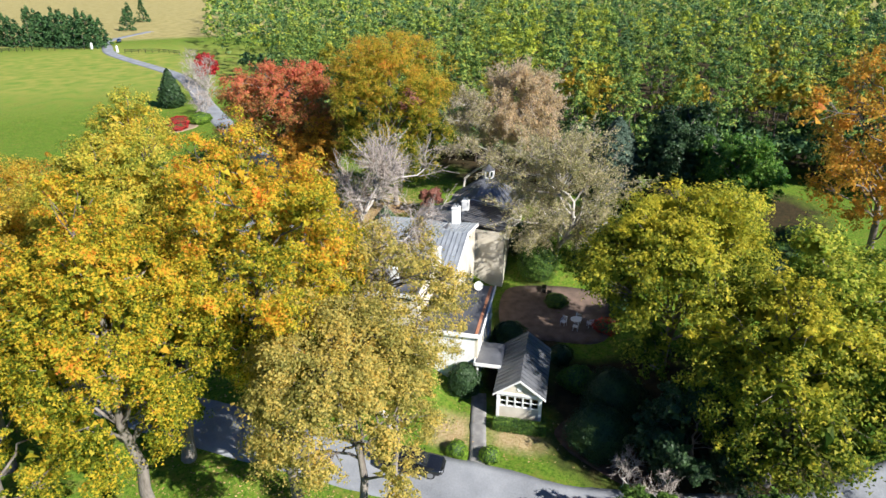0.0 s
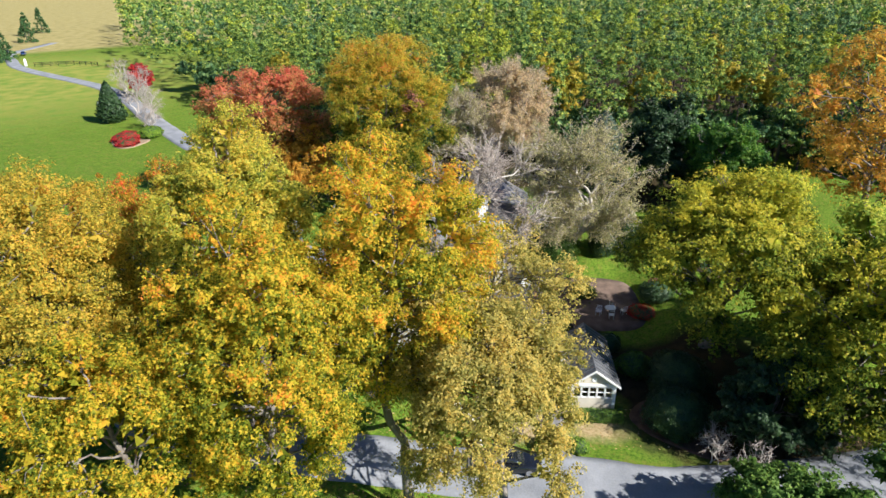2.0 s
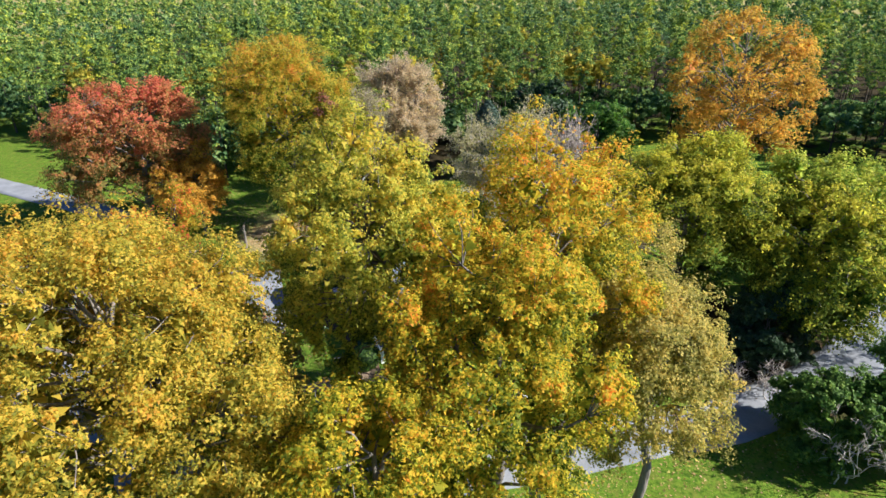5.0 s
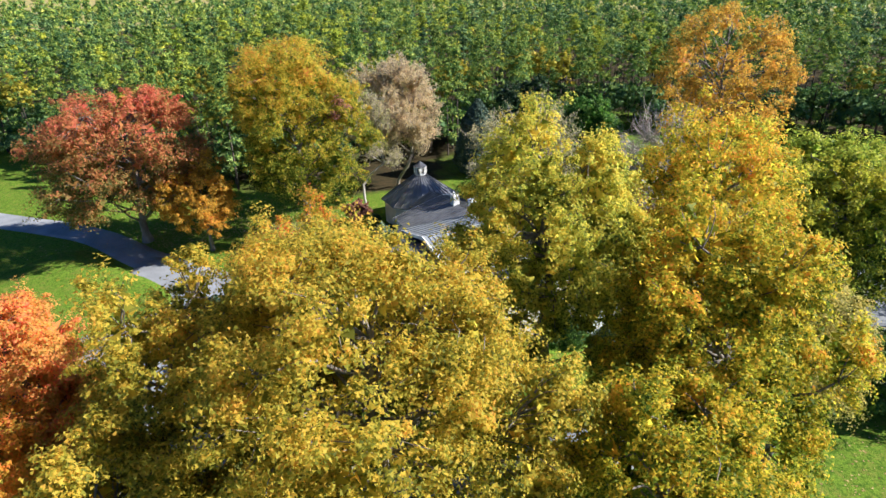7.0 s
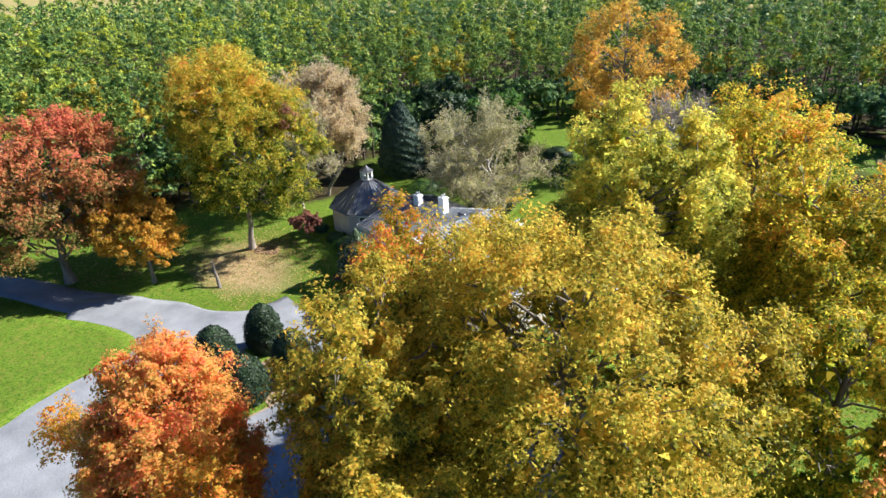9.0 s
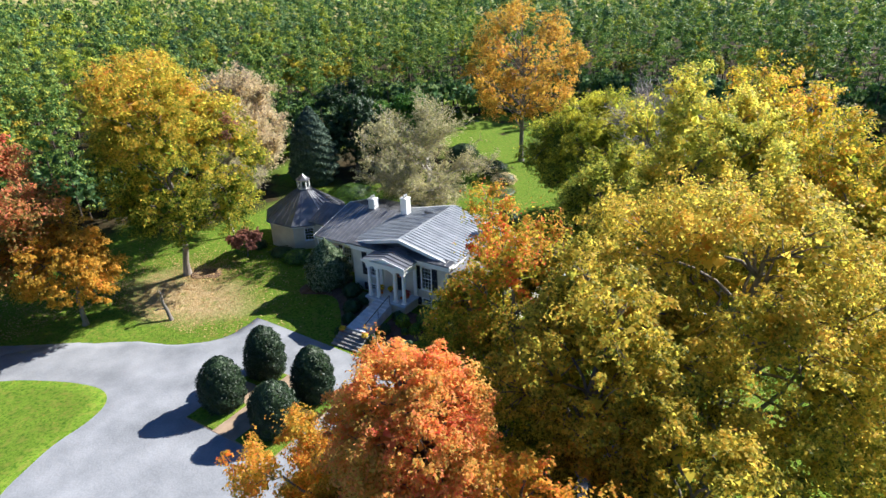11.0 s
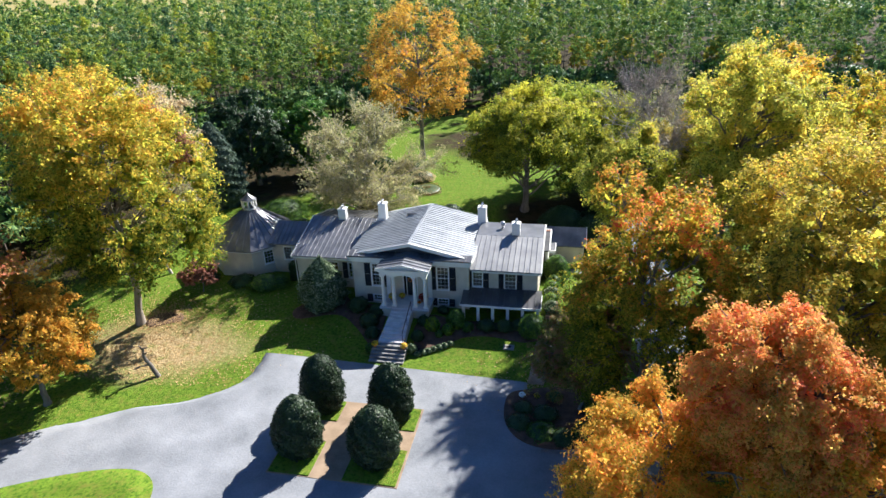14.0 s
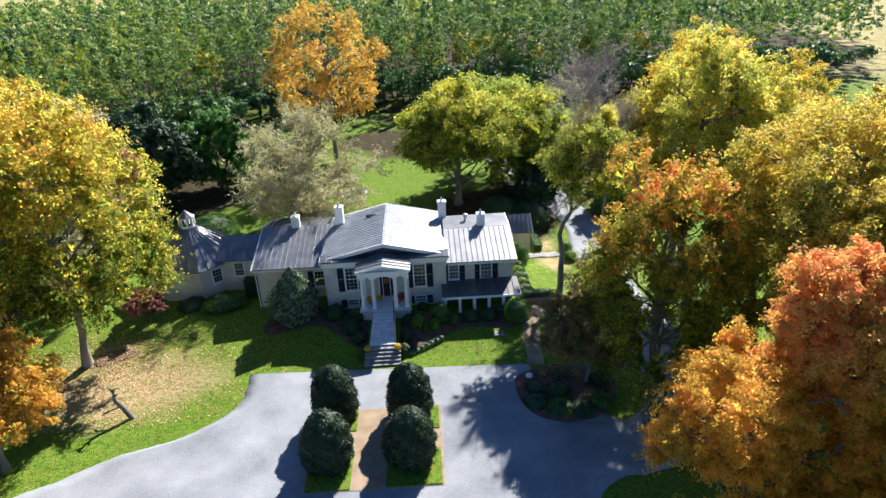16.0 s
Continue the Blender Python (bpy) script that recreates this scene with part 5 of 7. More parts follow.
broadleaf("orange_tree", "coral-red and orange maple at the forecourt's edge", (21.3, -28.8, 0), (21.3, -28.8, 14.0), (3.4, 3.4, 4.6), "leaf_orange", 6, 40, 26, 140, 0.058, 0.4, low=-0.4, lobe_r=0.32, clump_r=0.14)
broadleaf("orange_tree", "golden-orange maple with reddish tips by the forecourt", (18.0, -28.9, 0), (18.0, -28.9, 9.6), (4.4, 4.0, 6.3), "leaf_rust", 7, 36, 28, 140, 0.058, 0.3, low=-0.75, lobe_r=0.31, clump_r=0.12)
broadleaf("orange_tree", "low golden-orange maple below the coral one", (22.4, -33.2, 0), (22.4, -33.2, 8.0), (3.5, 3.1, 5.4), "leaf_rust", 63, 24, 26, 135, 0.058, 0.24, low=-0.7, lobe_r=0.35, clump_r=0.135)
broadleaf("orange_tree", "golden-orange maple beside the forecourt", (26.0, -29.6, 0), (26.0, -29.6, 10.0), (4.2, 3.8, 7.0), "leaf_rust", 31, 28, 28, 140, 0.06, 0.3, low=-0.75, lobe_r=0.34, clump_r=0.125)
broadleaf("orange_tree", "bright orange maple beneath the yellow trees", (43.6, -10.6, gz(43.6, -10.6)), (43.6, -10.6, 11.6), (3.4, 3.4, 6.4), "leaf_orange", 8, 16, 22, 90, 0.1, 0.28, low=-0.7)
broadleaf("maple_tree", "upright maple, red at the top and olive below", (18.6, -15.6, 0), (18.8, -15.4, 10.2), (5.7, 5.2, 9.4), "leaf_maple", 9, 42, 28, 105, 0.072, 0.35, low=-0.85, lobe_r=0.30, clump_r=0.115)
broadleaf("dogwood", "dark olive and purple dogwood in the planted bed", (15.2, -11.9, 0), (15.1, -11.8, 5.0), (3.9, 3.9, 4.4), "leaf_purple", 32, 24, 18, 62, 0.09, 0.14, low=-0.6)
broadleaf("leaning_maple", "leaning yellow-green maple at the lawn's corner", (15.5, 0.3, gz(15.5, 0.3)), (18.5, 2.4, 12.6), (4.2, 3.8, 5.2), "leaf_lemon", 51, 30, 22, 85, 0.075, 0.34, low=-0.6, lobe_r=0.34, clump_r=0.14)
# -- trees of the west lawn
lawn_tree = broadleaf("brown_tree", "tall rounded tree turning orange-brown on the lawn", (-26, -4.75, gz(-26, -4.75)), (-24.4, -4.4, 13.6), (8.0, 9.0, 11.0), "leaf_brown", 10, 50, 28, 88, 0.105, 0.36, "tanbark", low=-0.85, fork=0.5, lobe_r=0.30, clump_r=0.11)
broadleaf("red_oak", "broad red oak with rusty red boughs", (-32, -23.5, 0), (-31.4, -24.0, 9.8), (9.6, 11.0, 9.6), "leaf_red", 11, 50, 24, 80, 0.12, 0.5, low=-0.75, lobe_r=0.28, clump_r=0.12, inner=50)
broadleaf("red_oak", "smaller rusty orange oak on the lawn's edge", (-26.0, -16.6, gz(-26.0, -16.6)), (-25.6, -16.8, 5.9), (4.6, 4.6, 4.6), "leaf_oak", 12, 24, 22, 90, 0.11, 0.26, low=-0.6, inner=30)
bare_tree("pale_sycamore", "pale-barked sycamore, nearly bare, with buff leaves", (-34.4, 11.6, 0), (-33.9, 11.7, 11.4), (5.2, 5.4, 7.2), 13, limb_bark="tanbark", leaf_mat="leaf_buff", leaves=16, leaf=0.10, limbs=22, trunk=0.27, low=-0.6)
bare_tree("pale_sycamore", "pale grey leafless tree behind the pavilion", (-28.6, 4.6, 0), (-28.0, 4.8, 9.8), (3.2, 3.2, 5.8), 14, leaf_mat="leaf_grey", leaves=6, leaf=0.10, limbs=14, trunk=0.2)
# a crimson creeper climbs one side of the tall lawn tree
_rc = np.random.default_rng(62)
_cc = np.array([-20.4, -0.6, 15.4]) - np.array(lawn_tree.location)
_cl = _cc + unit(14, _rc) * _rc.uniform(0.3, 1.0, (14, 1)) * np.array([1.3, 1.5, 1.9])
_cp = np.repeat(_cl, 60, 0) + unit(840, _rc) * _rc.uniform(0.1, 0.65, (840, 1))
raw("creeper", *leaf_quads(_cp, unit(840, _rc) + np.array([0.5, 0, 0.4]), 0.1, _rc), M["leaf_pink"], lawn_tree)
# -- behind the house
bare_tree("grey_tree", "rounded grey tree with thin olive leaves behind the house", (-10.6, 18.8, 0), (-10.6, 18.4, 7.8), (7.6, 7.0, 6.6), 15, leaf_mat="leaf_grey", leaves=24, leaf=0.085, limbs=30, fans=22, twigs=15, trunk=0.34, low=-0.7)
broadleaf("spreading_tree", "spreading olive-green tree with a short trunk behind the house", (8.2, 28.6, gz(8.2, 28.6)), (8.0, 28.7, 9.2), (8.6, 8.2, 7.2), "leaf_green", 16, 46, 26, 84, 0.11, 0.48, low=-0.65, fork=0.7, lobe_r=0.30)
broadleaf("lime_tree", "bright yellow-green tree by the woods", (15.0, 40.0, gz(15.0, 40.0)), (15.0, 40.0, 8.4), (7.6, 7.6, 7.4), "leaf_bright", 17, 34, 24, 80, 0.13, 0.4, low=-0.8, lobe_r=0.31)
bare_tree("grey_tree", "small leafless grey tree", (29, 53, 0), (29, 53, 7.6), (6.4, 6.2, 6.6), 18, leaf_mat="leaf_grey", leaves=3, limbs=14, fans=18, twigs=14, trunk=0.22)
broadleaf("orange_oak", "tall rusty orange oak at the wood's edge", (-10.6, 50.4, gz(-10.6, 50.4)), (-11.4, 51.2, 14.8), (10.2, 9.6, 11.4), "leaf_oak", 19, 50, 16, 58, 0.13, 0.42, low=-0.9, lobe_r=0.23, clump_r=0.11, inner=10)
broadleaf("dark_holly", "dense dark green evergreen tree", (-33.0, 34.5, gz(-33.0, 34.5)), (-33.0, 34.5, 7.2), (5.0, 5.0, 7.4), "leaf_dark", 20, 28, 24, 80, 0.13, 0.35, low=-0.9)
broadleaf("dark_holly", "rounded deep green tree behind the house", (-27.0, 40.5, gz(-27.0, 40.5)), (-27.0, 40.5, 6.2), (5.0, 5.0, 6.4), "leaf_deep", 21, 26, 24, 80, 0.13, 0.35, low=-0.9)
leafy_solid("blue_cedar", "blue-grey cone-shaped cedar behind the pavilion", "tree", (-34.4, 25.8, 0), [(2.3, 2.3, 0), (3.3, 3.3, 2), (3.1, 3.1, 5), (2.3, 2.3, 8.2), (1.2, 1.2, 10.3), (0.3, 0.3, 11.6)], "leaf_blue", 22, 190, 0.16, jitter=0.13)
broadleaf("olive_tree", "rough olive-green tree beside the east drive", (18.5, 35, gz(18.5, 35)), (18.5, 35, 6.8), (6.2, 6.8, 7.2), "leaf_green", 23, 30, 24, 80, 0.11, 0.35, low=-0.85)
broadleaf("evergreen_bush", "tall dark evergreen bush beside the east drive", (19.2, 30.0, gz(19.2, 30.0)), (19.2, 30.0, 1.8), (3.6, 4.2, 4.2), "leaf_dark", 24, 20, 22, 90, 0.12, 0.16, low=-0.9)
broadleaf("evergreen_bush", "dark green evergreen bush beside the east drive", (28.4, 26.4, gz(28.4, 26.4)), (28.4, 26.4, 1.2), (3.4, 3.6, 3.6), "leaf_shrub", 25, 18, 22, 90, 0.11, 0.14, low=-0.9)
broadleaf("evergreen_bush", "dark green evergreen bush under the trees", (31.0, 31.0, gz(31.0, 31.0)), (31.0, 31.0, 2.0), (3.8, 3.8, 4.2), "leaf_shrub", 26, 18, 22, 90, 0.12, 0.14, low=-0.9)
for q, (x, y, r) in enumerate(((20.6, 25.6, 1.2), (22.6, 27.6, 1.4), (31.2, 25.2, 2.6), (33.2, 28.0, 2.8))):
    bare_tree("bare_shrub", "leafless pale grey shrub beside the drive", (x, y, gz(x, y)), (x, y, gz(x, y) + r * 1.1), (r, r, r * 1.1), 33 + q, bark="twig", limbs=10, fans=9, twigs=8, trunk=0.06, twig=0.45, low=-0.3, stems=3)


# ---- the pine woods ----
def pine_mesh(seed, tufts, per, size, h=20.0, half=2.6, foot=0.34, leaf=0.19):
    """A loblolly pine: bare pole below, an irregular crown of needle tufts in whorls above; foot: where the crown begins."""
    rng = np.random.default_rng(seed)
    boughs = max(6, tufts // 4)
    t = np.sort(rng.uniform(0, 1, boughs)) ** 0.9
    z = h * (foot + (0.98 - foot) * t)
    u = np.clip((z / h - 0.34) / 0.64, 0, 1)
    r = half * np.clip(1.02 - u ** 1.5, 0.02, 1) * rng.uniform(0.55, 1.0, boughs)
    a = np.arange(boughs) * 2.4 + rng.uniform(-0.5, 0.5, boughs)
    B = np.stack([r * np.cos(a), r * np.sin(a), z], 1)
    k = np.arange(tufts) % boughs
    Q = B[k] + rng.normal(size=(tufts, 3)) * np.array([0.42, 0.42, 0.22])
    Q[:, :2] *= rng.uniform(0.6, 1.05, (tufts, 1))
    own = np.repeat(np.arange(tufts), per)
    g = unit(len(own), rng) * rng.uniform(0.25, 1, (len(own), 1)) * size
    g[:, 2] *= 0.6
    P = Q[own] + g
    N = g / size * 0.6 + np.array([0, 0, 0.55]) + Q[own] * np.array([0.5, 0.5, 0]) + rng.normal(size=P.shape) * 0.4
    N /= np.linalg.norm(N, axis=1)[:, None]
    return leaf_quads(P, N, leaf, rng, 0.75)


def wood_pole(h, r):
    return tube([(0, 0, -0.3), (0.05, 0, h * 0.5), (0, 0.05, h * 0.95)], (r, r * 0.75, 0.04), 5)


def in_woods(x, y):
    """Where the woods stand: west of the lawn, and all along the back."""
    south = np.interp(x, [-420, -386, -152, -93, -60, -46], [-270, -251, -113, -52, -24, -12])
    west = (x < -45 - 0.04 * np.maximum(0, 20 - y)) & (y > south)
    edge_back = np.interp(x, [-60, -48, -40, -30, -10, 20, 60, 90, 140, 240], [30, 50, 66, 80, 88, 90, 92, 96, 108, 150])
    back = (y > edge_back) & (x > -60) & (x < 112 + (y - 90) * 0.55)
    return west | back


rng = np.random.default_rng(77)


def scatter(step, near, far):
    xs, ys = np.meshgrid(np.arange(-520, 330, step), np.arange(-330, 620, step))
    x, y = xs.ravel() + rng.uniform(-0.42, 0.42, xs.size) * step, ys.ravel() + rng.uniform(-0.42, 0.42, xs.size) * step
    d = np.hypot(x - 0, y - 10)
    k = in_woods(x, y) & (d >= near) & (d < far)
    return np.stack([x[k], y[k]], 1)


def plant(name, spots, variants, label, material, lo=0.62, hi=1.18):
    V, F, o = [], [], 0
    for i, (x, y) in enumerate(spots):
        z0 = float(height(x, y))
        v, f = variants[rng.integers(len(variants))]
        s, a = rng.uniform(lo, hi), rng.uniform(0, 6.2832)
        c, n = math.cos(a) * s, math.sin(a) * s
        w = np.empty_like(v)
        w[:, 0], w[:, 1], w[:, 2] = v[:, 0] * c - v[:, 1] * n + x, v[:, 0] * n + v[:, 1] * c + y, v[:, 2] * s + z0
        V.append(w); F.append(f + o); o += len(v)
    ob = raw(name, np.concatenate(V), np.concatenate(F), material)
    return tagged(ob, label, "woods", kind="stuff")


def round_mesh(seed, tufts, per, size, h=16.0, half=3.0):
    """A rounded broadleaf of the woods."""
    rng = np.random.default_rng(seed)
    u = unit(tufts, rng); u[:, 2] = np.abs(u[:, 2]) * 1.1 - 0.35
    Q = u * rng.uniform(0.6, 1.05, (tufts, 1)) * np.array([half, half, h * 0.32]) + np.array([0, 0, h * 0.66])
    own = np.repeat(np.arange(tufts), per)
    g = unit(len(own), rng) * rng.uniform(0.2, 1, (len(own), 1)) * size * 1.2
    P = Q[own] + g
    N = g / size + np.array([0, 0, 0.6]) + rng.normal(size=P.shape) * 0.4
    N /= np.linalg.norm(N, axis=1)[:, None]
    return leaf_quads(P, N, size * 0.5, rng)


near_v = [pine_mesh(100 + i, 150, 14, 0.48, h=18.0 + 0.8 * i, half=2.8 + 0.15 * i, foot=0.12, leaf=0.19) for i in range(7)]
top_v = [pine_mesh(120 + i, 78, 15, 0.46, h=18.0 + 0.8 * i, half=2.9 + 0.15 * i, foot=0.52, leaf=0.19) for i in range(7)]
soft_v = [round_mesh(150 + i, 60, 14, 0.7) for i in range(4)]
mid_v = [pine_mesh(200 + i, 32, 6, 0.66, half=3.2, foot=0.45, leaf=0.36) for i in range(6)]
belt = scatter(5.0, 0, 122)
# the nearest row are trees of their own
edge = np.array([p for p in belt if not in_woods(p[0] + 9, p[1] - 9 if p[0] > -48 else p[1])])
edge_keys = {tuple(p) for p in edge[:90]}
rest = np.array([p for p in belt if tuple(p) not in edge_keys])
pole_v = [wood_pole(11, 0.2)]
proto = {}
for i, (v, f) in enumerate(near_v[:4]):
    t = thing("pine_tree", (0, 0, 0), "tall green pine at the edge of the woods, bare trunk below", "tree", "pines along the wood's edge")
    raw("trunk", *pole_v[0], M["pinebark"], t)
    raw("crown", v, f, M["needles"], t)
    proto[i] = t
for j, p in enumerate(edge[:90]):
    if j < 4:
        proto[j].location = (p[0], p[1], 0)
        continue
    copy_thing(proto[j % 4], Matrix.Translation((p[0], p[1], 0)) @ Matrix.Rotation(rng.uniform(0, 6.28), 4, "Z"))
pick = rng.uniform(size=len(rest)) < np.where(np.hypot(rest[:, 0], rest[:, 1]) < 85, 0.3, 0.08)
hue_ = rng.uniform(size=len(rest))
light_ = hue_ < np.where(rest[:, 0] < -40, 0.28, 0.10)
def fringe(p, d=11.0):
    """Whether a tree stands within d metres of the woods' open side."""
    return ~(in_woods(p[:, 0] + d, p[:, 1]) & in_woods(p[:, 0], p[:, 1] - d) & in_woods(p[:, 0] + d * 0.7, p[:, 1] - d * 0.7))


side = fringe(rest)
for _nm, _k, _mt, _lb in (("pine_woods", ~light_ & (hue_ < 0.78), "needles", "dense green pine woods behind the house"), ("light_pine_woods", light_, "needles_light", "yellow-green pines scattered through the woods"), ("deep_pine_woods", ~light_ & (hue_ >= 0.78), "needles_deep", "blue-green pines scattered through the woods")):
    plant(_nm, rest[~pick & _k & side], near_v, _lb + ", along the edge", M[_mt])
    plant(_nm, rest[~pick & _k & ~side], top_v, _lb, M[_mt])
plant("mixed_woods", rest[pick], soft_v, "yellow-green broadleaf trees among the pines", M["woods"], 0.6, 1.1)
low_v = [round_mesh(180 + i, 26, 10, 1.1, h=10.0, half=3.4) for i in range(3)]
under = scatter(3.4, 0, 150)
under = under[fringe(under, 16.0)]
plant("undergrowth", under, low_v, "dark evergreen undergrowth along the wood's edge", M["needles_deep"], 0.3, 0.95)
plant("pine_trunks", rest, pole_v, "slender dark pine trunks within the woods", M["pinebark"])
mid_s = scatter(5.2, 122, 225)
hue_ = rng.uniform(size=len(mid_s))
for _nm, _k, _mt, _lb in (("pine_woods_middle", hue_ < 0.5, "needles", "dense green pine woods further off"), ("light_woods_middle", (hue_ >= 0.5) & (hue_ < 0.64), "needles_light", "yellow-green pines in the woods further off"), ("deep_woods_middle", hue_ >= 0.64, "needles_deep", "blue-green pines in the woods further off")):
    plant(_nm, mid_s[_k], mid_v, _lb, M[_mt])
far_v = [pine_mesh(300 + i, 12, 4, 1.3, half=3.8, foot=0.5, leaf=0.8) for i in range(4)]
plant("pine_woods_far", scatter(8.0, 225, 440), far_v, "distant pine woods up to the skyline", M["needles"])
far_trees = np.stack([rng.uniform(150, 420, 60), rng.uniform(330, 430, 60)], 1)
far_soft = [round_mesh(170 + i, 16, 6, 1.3) for i in range(3)]
plant("far_trees", far_trees, far_soft, "distant line of trees beyond the field", M["woods"], 0.5, 1.0)


# ---- clipped hollies, shrubs, beds ----
def egg(r, h):
    return [(r * 0.82, r * 0.82, 0.0), (r * 0.98, r * 0.98, h * 0.18), (r, r, h * 0.35), (r * 0.93, r * 0.93, h * 0.58), (r * 0.76, r * 0.76, h * 0.77), (r * 0.5, r * 0.5, h * 0.91), (r * 0.15, r * 0.15, h)]


bm = bmesh.new(); box(bm, -4.9, 4.0, -21.3, -13.6, -0.1, 0.075, 0.02)
structure("bed_1", bm, M["sandpath"], "sandy brown island bed in the forecourt", "garden bed")
for i, (x0, x1, y0, y1) in enumerate(((-4.8, -1.95, -21.2, -18.0), (-4.8, -1.95, -15.9, -13.7), (0.3, 3.85, -21.2, -18.0), (0.3, 3.85, -16.1, -13.7))):
    bm = bmesh.new(); box(bm, x0, x1, y0, y1, -0.1, 0.14, 0.03)
    structure("lawn_%d" % (i + 2), bm, M["grass"], "square of grass round a clipped holly", "lawn")
for i, (x, y, r, h) in enumerate(((-3.55, -14.3, 1.55, 4.4), (1.8, -14.5, 1.55, 4.35), (-3.5, -18.75, 1.62, 4.15), (1.9, -18.75, 1.66, 3.95))):
    leafy_solid("clipped_holly", "large egg-shaped clipped dark holly on the forecourt island", "topiary", (x, y, 0.1), egg(r, h), "leaf_holly", 40 + i, 420, 0.06, group="clipped hollies on the island")
leafy_solid("holly_tree", "pale-flecked conical holly before the west wing", "tree", (-8.6, -0.8, gz(-8.6, -0.8)), [(1.5, 1.5, 0), (2.0, 2.0, 0.9), (1.95, 1.95, 2.0), (1.45, 1.45, 3.3), (0.7, 0.7, 4.4), (0.1, 0.1, 5.1)], "leaf_fleck", 50, 330, 0.085, jitter=0.2)


def shrub(x, y, rx, ry, h, material, label, seed, name="shrub", per=260, leaf=0.06, jitter=0.16, group=""):
    return leafy_solid(name, label, "shrub", (x, y, gz(x, y) - 0.05), dome(rx, ry, h), material, seed, per, leaf, jitter=jitter, group=group)


def hedge(x0, x1, y0, y1, h, material, label, seed):
    """A clipped box hedge: straight sides, soft corners."""
    rng = np.random.default_rng(seed)
    cx, cy = (x0 + x1) / 2, (y0 + y1) / 2
    z0 = gz(cx, cy) - 0.05
    root = thing("hedge", (cx, cy, z0), label, "hedge")
    w, d = (x1 - x0) / 2, (y1 - y0) / 2
    bm = bmesh.new(); box(bm, -w * 0.94, w * 0.94, -d * 0.94, d * 0.94, 0, h * 0.95, 0.08)
    part("core", bm, M["leaf_dark"], root, "dark inner twigs")
    P, N = [], []
    for (ux, uy, uz), area in (((1, 0, 0), 2 * d * h), ((-1, 0, 0), 2 * d * h), ((0, 1, 0), 2 * w * h), ((0, -1, 0), 2 * w * h), ((0, 0, 1), 4 * w * d)):
        n = int(area * 380)
        q = rng.uniform(-1, 1, (n, 3)) * np.array([w, d, h / 2]) + np.array([0, 0, h / 2])
        for a, s, ext in ((0, ux, w), (1, uy, d)):
            if s:
                q[:, a] = s * ext
        if uz:
            q[:, 2] = h
        P.append(q + rng.normal(size=(n, 3)) * 0.035); N.append(np.array([ux, uy, uz]) + rng.normal(size=(n, 3)) * 0.5)
    P, N = np.concatenate(P), np.concatenate(N)
    N /= np.linalg.norm(N, axis=1)[:, None]
    raw("foliage", *leaf_quads(P, N, 0.05, rng), M[material], root)
    return root


